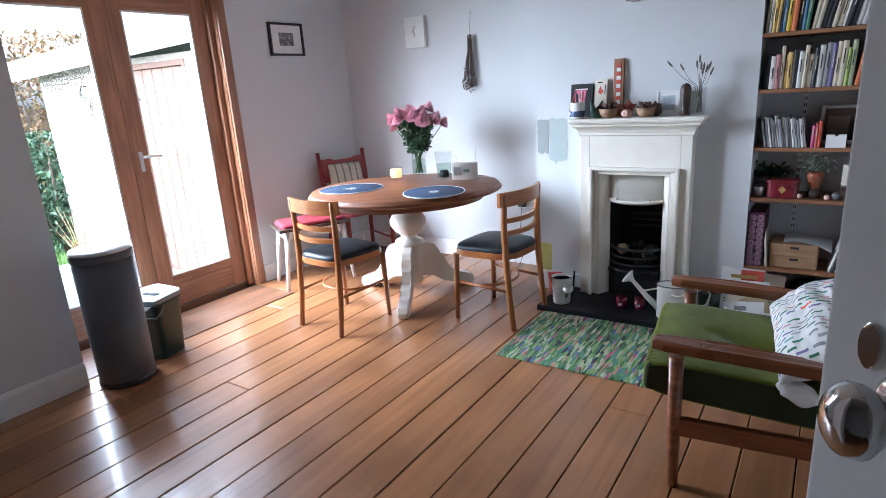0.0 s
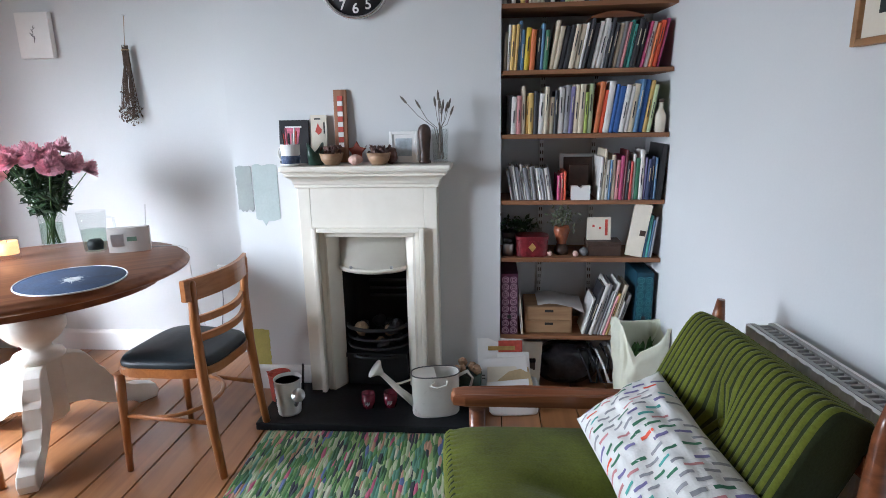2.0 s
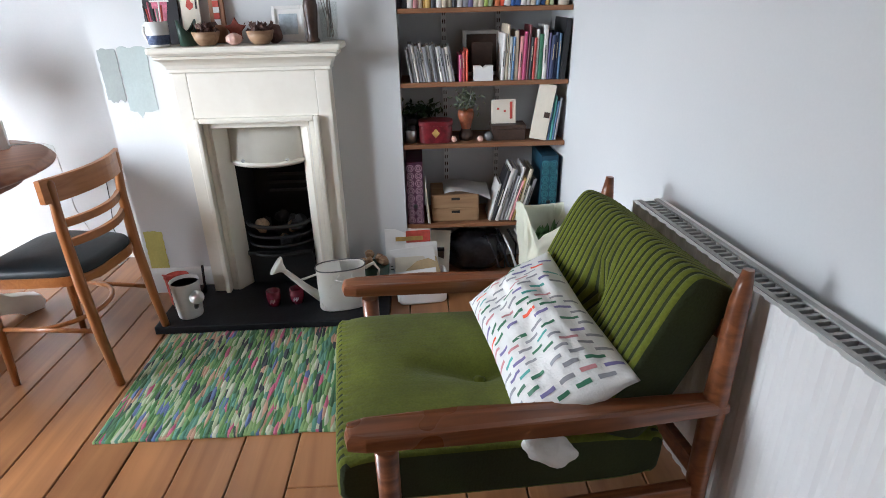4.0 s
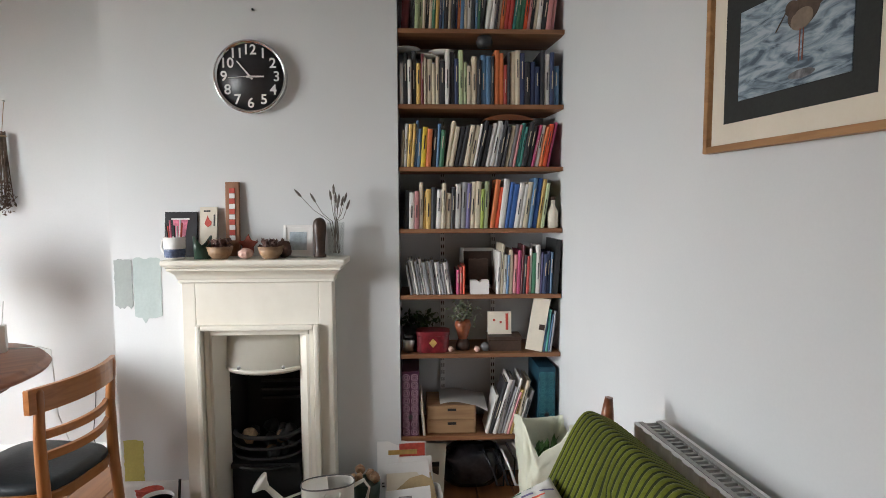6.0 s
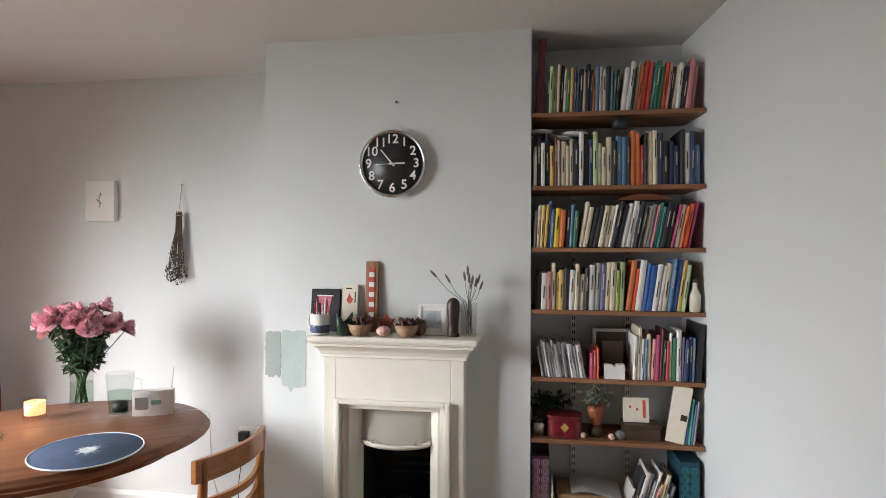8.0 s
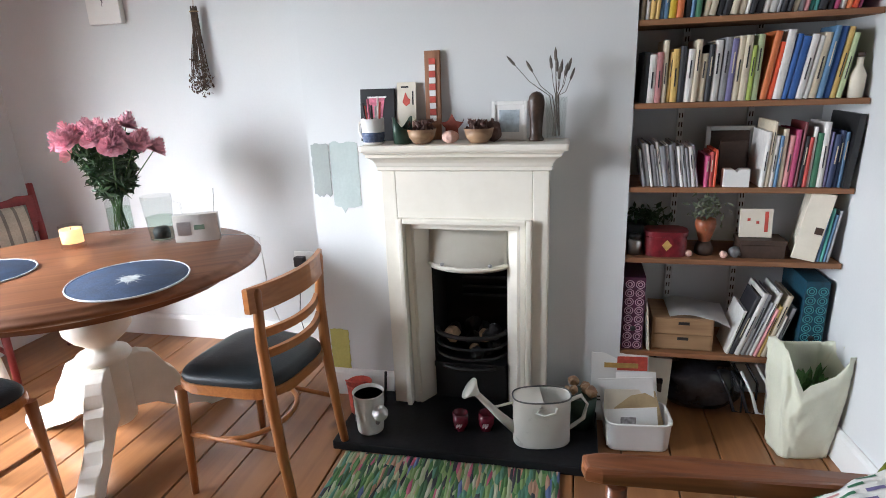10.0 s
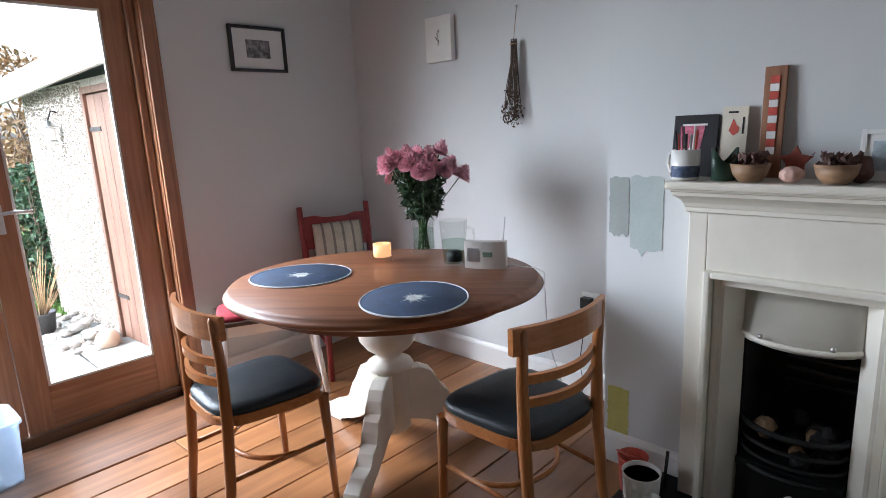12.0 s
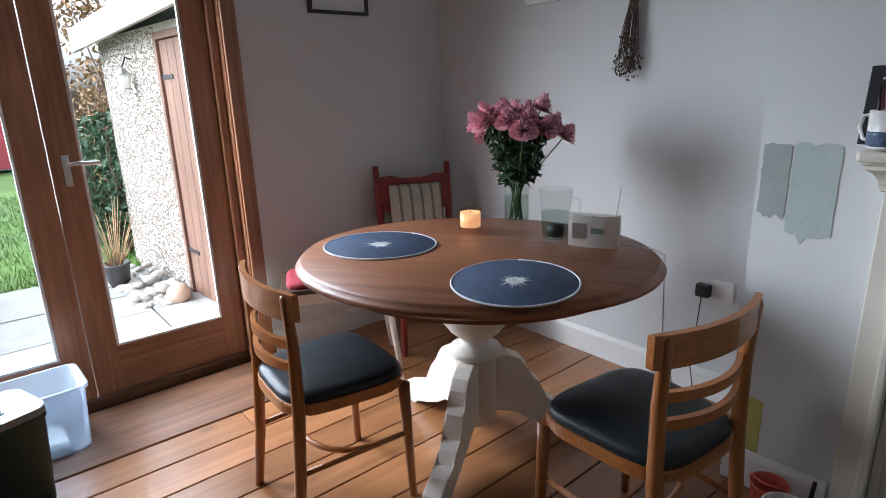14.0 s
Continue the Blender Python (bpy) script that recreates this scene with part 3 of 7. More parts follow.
# ---- beech dining chairs ----
def dining_chair():
    c = thing("dining_chair", "varnished beech dining chair with a black vinyl seat", "chair", group="chairs round the table")
    # seat frame and pad, front towards +y
    def seat_outline(s, n=40):
        return [(x * (1.0 + 0.10 * (y / 0.2)), y) for x, y in ring(n, 0.19 * s, 0.195 * s, 4.2)]
    bm = bmesh.new()
    prism(bm, seat_outline(1.03), 0.405, 0.44, bev=0.008)
    part("seat_frame", bm, "chair_x", c)
    bm = bmesh.new()
    o = seat_outline(1.0)
    rings = []
    for s, z in ((1.0, 0.438), (1.005, 0.452), (0.97, 0.464), (0.85, 0.472), (0.5, 0.478), (0.02, 0.48)):
        rings.append([bm.verts.new((x * s, y * s, z)) for x, y in o])
    for a, b_ in zip(rings, rings[1:]):
        for k in range(len(o)):
            bm.faces.new((a[k], a[(k + 1) % len(o)], b_[(k + 1) % len(o)], b_[k])).smooth = True
    bm.faces.new(rings[-1])
    part("seat", bm, "vinyl", c, "padded black vinyl seat")
    for s in (-1, 1):
        bm = bmesh.new()
        tube(bm, [(s * 0.178, -0.215, 0.0), (s * 0.175, -0.19, 0.20), (s * 0.172, -0.172, 0.42), (s * 0.174, -0.168, 0.62), (s * 0.178, -0.178, 0.775), (s * 0.178, -0.179, 0.786)], [0.015, 0.018, 0.0195, 0.0175, 0.0145, 0.009], 12, 1.0)
        part("back_leg", bm, "chair", c)
        bm = bmesh.new()
        tube(bm, [(s * 0.196, 0.178, 0.0), (s * 0.19, 0.172, 0.25), (s * 0.187, 0.168, 0.41)], [0.0125, 0.017, 0.0195], 10)
        part("front_leg", bm, "chair", c)
        bm = bmesh.new()
        tube(bm, [(s * 0.172, -0.185, 0.225), (s * 0.188, 0.17, 0.235)], 0.0095, 8, 0.8)
        part("stretcher", bm, "chair", c)
    # bent stretcher between the sides
    bm = bmesh.new()
    tube(bm, [(0.18 * math.sin(a), 0.06 - 0.16 * math.cos(a), 0.232) for a in [(-1.45 + 2.9 * k / 12) for k in range(13)]], 0.0095, 8)
    part("bent_stretcher", bm, "chair_x", c)
    # curved rails of the back
    for z0, z1, th, y in ((0.712, 0.792, 0.009, -0.192), (0.615, 0.642, 0.008, -0.170), (0.545, 0.572, 0.008, -0.170)):
        n = 14
        wid = 0.212 if z1 > 0.7 else 0.165
        bm = bmesh.new()
        outl = []
        for k in range(n + 1):
            u = -1 + 2 * k / n
            outl.append((wid * u, y - 0.048 * (1 - u * u) + (0.018 if z1 > 0.7 else 0.0) + 0.02))
        outl += [(x, yy - 2 * th) for x, yy in outl[::-1]]
        prism(bm, outl, z0, z1, bev=0.004)
        part("top_rail" if z1 > 0.7 else "back_rail", bm, "chair_x", c)
    return c


chair_a = dining_chair()
chair_a.matrix_basis = pose(-1.484, 2.582, 0, 0, 0, -4.5)
chair_b = copy_thing(chair_a, pose(-0.658, 3.058, 0, 0, 0, 84.0))


# ---- armchair ----
def armchair():
    m = pose(0.903, 2.297, 0, 0, 0, 7.2)   # local -x is its front
    c = thing("armchair", "teak-framed lounge chair with green corduroy cushions", "armchair", m)
    for s, nm in ((-1, "near"), (1, "far")):
        y = 0.312 * s
        bm = bmesh.new()
        tube(bm, [(-0.345, y, 0.0), (-0.35, y, 0.25), (-0.352, y, 0.485)], [0.017, 0.022, 0.024], 12)
        part("front_leg", bm, "teak", c)
        bm = bmesh.new()
        tube(bm, [(0.36, y, 0.0), (0.345, y, 0.25), (0.35, y, 0.5), (0.358, y, 0.735), (0.36, y, 0.76), (0.363, y, 0.802)], [0.018, 0.024, 0.026, 0.020, 0.017, 0.011], 12)
        part("back_leg", bm, "teak", c)
        # paddle arm, broad at the front
        up = [(-0.43, 0.0), (-0.425, 0.028), (-0.39, 0.038), (-0.2, 0.036), (0.1, 0.03), (0.37, 0.024)]
        outl = [(x, w) for x, w in up] + [(x, -w) for x, w in up[::-1][:-1]]
        bm = bmesh.new()
        prism(bm, outl, 0.498, 0.534, bev=0.012, seg=3)
        for v in bm.verts:
            v.co.z += 0.02 * math.cos((v.co.x + 0.43) * 4.0) - 0.012
        ob = part("arm", bm, "teak", c)
        ob.matrix_basis = pose(0, y, 0)
        part("side_rail", boxes((-0.34, 0.36, y - 0.014, y + 0.014, 0.20, 0.265), bev=0.006), "teak", c)
    part("front_rail", boxes((-0.365, -0.335, -0.29, 0.29, 0.22, 0.28), bev=0.006), "teak", c)
    part("back_rail", boxes((0.345, 0.37, -0.30, 0.30, 0.63, 0.68), bev=0.008), "teak", c)
    part("lower_rail", boxes((0.34, 0.365, -0.29, 0.29, 0.26, 0.31), bev=0.008), "teak", c)

    def cushion(lx, ly, lz, amp, name, label, m2):
        """A boxed cushion covered in ribbed cord; ribs run round it."""
        nr = 24
        bm = bmesh.new()
        ny = nr * 6
        prof = ring(44, lx / 2, lz / 2, 5.0)
        rings = []
        for j in range(ny + 1):
            v = -1 + 2 * j / ny
            edge = (1 - abs(v) ** 10) ** 0.35 if abs(v) < 1 else 0.0
            rib0 = abs(math.sin(math.pi * j / 6)) ** 0.6
            row = []
            for a, b_ in prof:
                rib = rib0 * (0.0075 if abs(a) > 0.47 * lx else amp)
                bulge = 1.0 + 0.10 * (1 - v * v)
                dip = 0.0
                for by in (0.0,):
                    d2 = (a - 0.0) ** 2 + (v * ly / 2 - by) ** 2
                    dip = -0.045 * math.exp(-d2 / 0.0018) - 0.016 * math.exp(-d2 / 0.014)
                    dip -= 0.010 * math.exp(-d2 / 0.02) * abs(math.sin(3.5 * math.atan2(v * ly / 2, a))) ** 4
                zz = b_ * bulge * (0.80 + 0.20 * edge)
                zz += (dip if b_ > 0 else -dip) + math.copysign(rib, b_)
                aa = a * (0.965 + 0.035 * edge) + math.copysign(rib * 0.7, a) * (abs(a) / (lx / 2)) ** 6
                row.append(bm.verts.new((aa, v * ly / 2, zz)))
            rings.append(row)
        for j, (r0, r1) in enumerate(zip(rings, rings[1:])):
            for k in range(len(prof)):
                f = bm.faces.new((r0[k], r0[(k + 1) % len(prof)], r1[(k + 1) % len(prof)], r1[k]))
                f.smooth = True
                # groove faces are painted with the shade green so the ribs stand out
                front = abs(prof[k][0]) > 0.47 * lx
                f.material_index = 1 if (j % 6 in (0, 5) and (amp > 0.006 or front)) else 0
        # the cushion's two ends are painted in the shade green as well
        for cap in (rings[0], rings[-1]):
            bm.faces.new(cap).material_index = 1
        ob = part(name, bm, ["green", "green_shade"], c, label)
        ob.matrix_basis = m2
        bt = part("button", lathe(bmesh.new(), [(0.016, 0), (0.016, 0.004), (0.010, 0.009), (0.0, 0.011)], n=16), "green", ob)
        bt.matrix_basis = pose(0, 0, lz / 2 - 0.05)
        return ob
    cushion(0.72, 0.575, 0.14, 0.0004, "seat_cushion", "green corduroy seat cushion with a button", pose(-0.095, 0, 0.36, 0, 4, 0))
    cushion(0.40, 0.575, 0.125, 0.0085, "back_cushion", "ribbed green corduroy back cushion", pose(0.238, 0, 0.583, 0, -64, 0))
    return c


armchair()


# ---- shelves ----
SHELF_Z = (2.105, 1.785, 1.515, 1.243, 0.948, 0.680, 0.298)


def shelves():
    for k, z in enumerate(SHELF_Z):
        x1 = 1.322 if z > 0.4 else 1.31
        solid("shelf", boxes((CB1 + 0.002, x1, 3.605, 3.878, z - 0.019, z), bev=0.002), "shelf", "plain pine shelf board fixed in the alcove", "shelf", group="alcove shelves")
    for x in (0.80, 1.05):
        u = thing("shelf_upright", "slotted metal shelf upright on the alcove wall", "shelf bracket", pose(x, 3.8985, 0), "shelf uprights")
        bm = boxes((-0.012, 0.012, -0.012, 0.0, 0.24, 2.15), bev=0.002)
        part("rail", bm, "trim", u)
        bm = bmesh.new()
        for i in range(54):
            for s in (-0.005, 0.005):
                box(bm, s - 0.002, s + 0.002, -0.0128, -0.0118, 0.26 + i * 0.035, 0.278 + i * 0.035)
        part("slots", bm, "gap", u)


shelves()

# rug
def rug():
    M["rug"] = rugmat()
    w, d = 0.80, 0.645
    nx, ny = 150, 64
    bm = bmesh.new()
    rnd = random.Random(8)
    rows = []
    for j in range(ny + 1):
        row = []
        for i in range(nx + 1):
            x, y = -w / 2 + w * i / nx, -d / 2 + d * j / ny
            wob = 0.006 * noise.noise(Vector((x * 6, y * 6, 3)))
            z = 0.008 + 0.003 * abs(math.sin(i * 1.26)) + 0.002 * noise.noise(Vector((x * 50, y * 40, 1)))
            edge = 0.010 * noise.noise(Vector((x * 9, j // ny, 7.0))) * (1 if j in (0, ny) else 0)
            row.append(bm.verts.new((x + wob, y + wob + edge, z)))
        rows.append(row)
    for a, b_ in zip(rows, rows[1:]):
        for i in range(nx):
            bm.faces.new((a[i], a[i + 1], b_[i + 1], b_[i])).smooth = True
    r = bmesh.ops.extrude_edge_only(bm, edges=[e for e in bm.edges if e.is_boundary])
    for v in [g for g in r["geom"] if isinstance(g, bmesh.types.BMVert)]:
        v.co.z = 0.001
    return solid("rag_rug", bm, "rug", "multicoloured green woven rag rug lying on floorboards", "rug", pose(-0.012, 2.868, 0.0, 0, 0, 1.0))


def rugmat():
    m, n, l, b = _mat("rag_weave")
    tc, mp = n.new("ShaderNodeTexCoord"), n.new("ShaderNodeMapping")
    mp.inputs["Scale"].default_value = (88, 15, 1)
    l.new(tc.outputs["Object"], mp.inputs[0])
    v = n.new("ShaderNodeTexVoronoi")
    v.inputs["Scale"].default_value, v.inputs["Randomness"].default_value = 1.0, 0.9
    l.new(mp.outputs[0], v.inputs["Vector"])
    sep = n.new("ShaderNodeSeparateColor")
    l.new(v.outputs["Color"], sep.inputs[0])
    r = n.new("ShaderNodeValToRGB")
    r.color_ramp.interpolation = "CONSTANT"
    cols = ((0, (0.07, 0.16, 0.05)), (0.2, (0.17, 0.26, 0.09)), (0.34, (0.045, 0.10, 0.045)), (0.44, (0.30, 0.34, 0.20)), (0.56, (0.08, 0.19, 0.13)), (0.68, (0.03, 0.035, 0.04)), (0.76, (0.34, 0.20, 0.13)), (0.84, (0.36, 0.36, 0.26)), (0.90, (0.34, 0.08, 0.13)), (0.96, (0.08, 0.11, 0.22)))
    e = r.color_ramp.elements
    e[0].color = (*cols[0][1], 1)
    e[1].position, e[1].color = cols[1][0], (*cols[1][1], 1)
    for p, c in cols[2:]:
        x = e.new(p)
        x.color = (*c, 1)
    l.new(sep.outputs[0], r.inputs[0])
    l.new(r.outputs[0], b.inputs["Base Color"])
    b.inputs["Roughness"].default_value = 0.95
    bp = n.new("ShaderNodeBump")
    bp.inputs["Strength"].default_value, bp.inputs["Distance"].default_value = 0.7, 0.005
    l.new(v.outputs["Distance"], bp.inputs["Height"])
    bp.invert = True
    l.new(bp.outputs[0], b.inputs["Normal"])
    return m


rug()

# ---- garden ----
M["grass"] = surf("lawn", (0.075, 0.135, 0.022), 0.9, 0.35, 1.5, 40, 0.8, dist=0.02)
M["blade"] = surf("grass_blade", (0.085, 0.155, 0.024), 0.7, 0.3, 3, 30, 0)
M["slab"] = surf("patio_slab", (0.24, 0.24, 0.225), 0.8, 0.18, 3, 45, 0.4, rand=0.15)
M["dash"] = surf("pebbledash_render", (0.42, 0.40, 0.36), 0.9, 0.3, 40, 110, 1.0, dist=0.012)
M["pebble"] = surf("pebble", (0.34, 0.32, 0.29), 0.6, 0.2, 8, 60, 0.15, rand=0.35)
M["plank"] = wood("brown_shed_door", (0.12, 0.062, 0.042), (0.18, 0.10, 0.068), "z", 0.6, 20, 0.06, 0.3)
M["fascia"] = surf("grey_fascia", (0.42, 0.40, 0.36), 0.7, 0.15, 5, 50, 0.2)
M["felt"] = surf("roof_felt", (0.10, 0.10, 0.10), 0.95, 0.2, 8, 60, 0.4)
M["hedge"] = surf("dry_beech_leaf", (0.25, 0.155, 0.075), 0.8, 0.35, 4, 20, 0, rand=0.0)
M["shrub"] = surf("dark_shrub_leaf", (0.045, 0.09, 0.04), 0.6, 0.35, 5, 30, 0)
M["twig"] = surf("dry_stalk", (0.36, 0.24, 0.13), 0.8, 0.3, 12, 60, 0.1)
M["redshed"] = surf("red_painted_boards", (0.42, 0.06, 0.075), 0.6, 0.15, 2, 30, 0.2)
M["turq"] = surf("turquoise_painted_boards", (0.24, 0.40, 0.40), 0.6, 0.15, 2, 30, 0.2)
M["tarmac"] = surf("dark_pot", (0.05, 0.05, 0.05), 0.6, 0.2, 6, 60, 0.1)
M["bark"] = surf("branch_bark", (0.12, 0.085, 0.06), 0.9, 0.3, 12, 60, 0.4)
GZ = -0.15
OUT = Matrix.Translation((-3.2, 3.03, 0)) @ Matrix.Rotation(radians(3.2), 4, "Z")   # outbuilding: local -x runs away from the house


def scatter_leaves(name, count, size, seed, inside, material, parent=None, label=""):
    """Many small bent leaves, each a folded pair of faces, filling a shape."""
    rnd = random.Random(seed)
    vs, fs = [], []
    while len(fs) < 2 * count:
        p = inside(rnd)
        if p is None:
            continue
        s = size * rnd.uniform(0.6, 1.3)
        q = Euler((rnd.uniform(-1.2, 1.2), rnd.uniform(-1.2, 1.2), rnd.uniform(0, 6.28))).to_matrix()
        k = len(vs)
        for a in ((-s, 0, 0), (0, 0.45 * s, 0.12 * s), (s, 0, 0), (0, -0.45 * s, 0.12 * s)):
            vs.append(Vector(p) + q @ Vector(a))
        fs += [(k, k + 1, k + 2), (k, k + 2, k + 3)]
    me = bpy.data.meshes.new(name)
    me.from_pydata(vs, [], fs)
    me.materials.append(M[material])
    ob = new(name, me)
    if parent:
        ob.parent = parent
    return tagged(ob, label)


def garden():
    structure("ground", boxes((-900, X_W - 0.31, -900, 900, GZ - 0.4, GZ)), "grass", "short green lawn behind the house", "lawn")
    # patio of square slabs
    patio = tagged(new("pavement"), "pale grey stone slab patio outside the doors", "pavement", kind="structure")
    part("bedding", boxes((-5.35, -2.9, -0.5, 3.3, GZ, GZ + 0.012)), "gap", patio)
    rnd = random.Random(11)
    y = -0.5
    while y < 3.2:
        x = -2.9
        d = rnd.choice((0.45, 0.6))
        while x > -5.3:
            w = rnd.choice((0.45, 0.6, 0.75))
            w = min(w, x + 5.36)
            if w > 0.1:
                part("slab", boxes((x - w + 0.006, x - 0.006, y + 0.006, y + d - 0.006, GZ + 0.005, GZ + 0.03 + rnd.uniform(-0.003, 0.003)), bev=0.006), "slab", patio)
            x -= w
        y += d
    # grass blades along the near part of the lawn
    rnd = random.Random(4)
    vs, fs = [], []
    for _ in range(9000):
        x, y = -5.38 - 5.5 * rnd.random() ** 1.5, rnd.uniform(0.2, 3.6)
        a, hgt = rnd.uniform(0, 6.28), rnd.uniform(0.03, 0.075)
        k = len(vs)
        dx, dy = 0.006 * math.cos(a), 0.006 * math.sin(a)
        vs += [(x - dx, y - dy, GZ), (x + dx, y + dy, GZ), (x + rnd.uniform(-0.03, 0.03), y + rnd.uniform(-0.03, 0.03), GZ + hgt)]
        fs.append((k, k + 1, k + 2))
    me = bpy.data.meshes.new("grass")
    me.from_pydata(vs, [], fs)
    me.materials.append(M["blade"])
    tagged(new("grass", me), "tufts of green lawn grass", "grass", kind="stuff")

    # outbuilding with plank door
    ob = thing("outbuilding", "white pebbledashed outbuilding with a plain brown plank door", "outbuilding", OUT)
    part("wall", boxes((-2.42, -1.06, 0, 0.12, GZ, 1.75), (-0.22, 0.10, 0, 0.12, GZ, 1.75), (-1.06, -0.22, 0, 0.12, 1.66, 1.75), (-2.42, -2.30, 0.12, 2.2, GZ, 1.75)), "dash", ob, "white pebbledash wall")
    rnd = random.Random(21)
    vs, fs = [], []
    for _ in range(5200):
        x, z = rnd.uniform(-2.42, -1.07), rnd.uniform(GZ, 1.74)
        r = rnd.uniform(0.006, 0.013)
        k = len(vs)
        n = 5
        a0 = rnd.random() * 6
        vs.append((x, -rnd.uniform(0.006, 0.012), z))
        vs += [(x + r * math.cos(a0 + 2 * math.pi * i / n), 0.001, z + r * math.sin(a0 + 2 * math.pi * i / n)) for i in range(n)]
        fs += [(k, k + 1 + (i + 1) % n, k + 1 + i) for i in range(n)]
    me = bpy.data.meshes.new("pebbledash")
    me.from_pydata(vs, [], fs)
    me.materials.append(M["dashp"])
    pb = new("pebbledash", me)
    pb.parent = ob
    tagged(pb, "small stones set in white render", kind="stuff")
    d = part("door", boxes((-1.05, -0.23, 0.025, 0.05, GZ + 0.03, 1.65)), "plank", ob, "brown plank door, shut")
    for k in range(6):
        x = -1.045 + k * 0.136
        part("plank", boxes((x + 0.002, x + 0.134, 0.012, 0.026, GZ + 0.04, 1.645), bev=0.003), "plank", d)
    bm = bmesh.new()
    tube(bm, [(-0.36, -0.02, 1.0), (-0.46, -0.022, 1.0)], 0.008)
    tube(bm, [(-0.36, 0.02, 1.0), (-0.36, -0.02, 1.0)], 0.007)
    box(bm, -0.385, -0.345, 0.006, 0.012, 0.95, 1.06)
    part("handle", bm, "steel", d, "small metal lever handle")
    for z in (0.2, 1.4):
        part("hinge", boxes((-1.06, -0.86, 0.006, 0.012, z, z + 0.03), bev=0.002), "iron", d)
    part("door_frame", boxes((-1.10, -1.055, -0.006, 0.06, GZ, 1.70), (-0.225, -0.18, -0.006, 0.06, GZ, 1.70), (-1.055, -0.225, -0.006, 0.06, 1.655, 1.70), bev=0.003), "plank", ob)
    part("fascia", prism(bmesh.new(), [(-2.62, 1.66), (0.3, 1.80), (0.3, 1.98), (-2.62, 1.84)], -0.16, -0.13, axis="y"), "fascia", ob, "weathered grey roof fascia board")
    part("roof", prism(bmesh.new(), [(-2.66, 1.80), (0.3, 1.94), (0.3, 1.985), (-2.66, 1.845)], -0.128, 2.4, axis="y"), "felt", ob)
    # lantern on the wall
    m = OUT @ pose(-1.62, -0.075, 1.36)
    ln = thing("wall_lantern", "small grey metal lantern hung on the pebbledash wall", "lantern", m)
    part("cap", lathe(bmesh.new(), [(0.055, 0.09), (0.05, 0.10), (0.02, 0.135), (0.0, 0.145)], n=16), "steel", ln)
    part("glass", lathe(bmesh.new(), [(0.036, 0.0), (0.042, 0.088), (0.0, 0.0885)], n=16), "white_p", ln)
    part("base", lathe(bmesh.new(), [(0.045, -0.02), (0.045, -0.002), (0.0, -0.001)], n=16), "steel", ln)
    part("bracket", tube(bmesh.new(), [(0, 0.07, 0.2), (0, 0.03, 0.21), (0, 0.0, 0.14)], 0.006), "iron", ln)
    # pebbles heaped at the wall's foot
    rnd = random.Random(6)
    for k in range(84):
        bm = bmesh.new()
        bmesh.ops.create_icosphere(bm, subdivisions=2, radius=1.0)
        r = rnd.uniform(0.024, 0.05)
        for v in bm.verts:
            v.co *= 1 + 0.18 * noise.noise(v.co * 1.1 + Vector((k * 3.1, 0, 0)))
        for f in bm.faces:
            f.smooth = True
        x = rnd.uniform(-1.95, -0.95)
        y = -0.06 - rnd.random() ** 1.4 * 0.34
        me_m = OUT @ pose(x, y, GZ + 0.015 + r * 0.5 + (0.055 if y > -0.2 and k % 2 else 0.0), 0, 0, rnd.uniform(0, 360)) @ Matrix.Diagonal((r * 1.25, r, r * 0.7, 1))
        ob2 = solid("pebble", bm, "pebble", "smooth grey beach pebble heaped by the wall", "pebble", group="pebble heap")
        ob2.matrix_basis = me_m
    bm = bmesh.new()
    bmesh.ops.create_icosphere(bm, subdivisions=3, radius=1.0)
    for f in bm.faces:
        f.smooth = True
    solid("boulder", bm, "boulder", "large buff rounded stone at the heap's edge", "stone", pose(-4.155, 2.835, GZ + 0.078) @ Matrix.Diagonal((0.086, 0.082, 0.076, 1)))
    # pot with dry stalks
    pt = thing("plant_pot", "dark plastic pot of dry grassy stalks", "plant pot", pose(-4.86, 2.60, GZ + 0.03))
    part("pot", lathe(bmesh.new(), [(0.075, 0), (0.095, 0.16), (0.10, 0.165), (0.10, 0.18), (0.09, 0.18), (0.088, 0.15), (0.0, 0.15)], n=24), "tarmac", pt)
    rnd = random.Random(14)
    bm = bmesh.new()
    for k in range(34):
        a, r = rnd.uniform(0, 6.28), rnd.uniform(0.05, 0.24)
        hgt = rnd.uniform(0.3, 0.75)
        tube(bm, [(0.03 * math.cos(a), 0.03 * math.sin(a), 0.15), (r * 0.5 * math.cos(a), r * 0.5 * math.sin(a), hgt * 0.6), (r * math.cos(a), r * math.sin(a), hgt)], [0.004, 0.003, 0.0012], 4)
    part("stalks", bm, "twig", pt, "dry straw-coloured stalks")
    # shrub and hedge
    sh = thing("shrub", "dark green bushy shrub beside the outbuilding", "shrub", pose(-6.05, 2.95, GZ))
    bm = bmesh.new()
    rnd = random.Random(2)
    for k in range(16):
        a = rnd.uniform(0, 6.28)
        tube(bm, [(0, 0, 0), (0.2 * math.cos(a), 0.2 * math.sin(a), 0.5), (0.42 * math.cos(a), 0.42 * math.sin(a), rnd.uniform(0.8, 1.25))], [0.02, 0.012, 0.004], 5)
    part("branches", bm, "bark", sh)

    def in_shrub(r):
        p = Vector((r.uniform(-1, 1), r.uniform(-1, 1), r.uniform(-1, 1)))
        if p.length > 1 or noise.noise(p * 2.6) < -0.12:
            return None
        return (p.x * 0.5, p.y * 0.5, 0.68 + p.z * 0.66)
    scatter_leaves("crown", 5200, 0.035, 3, in_shrub, "shrub", sh, "dense dark green leaves")
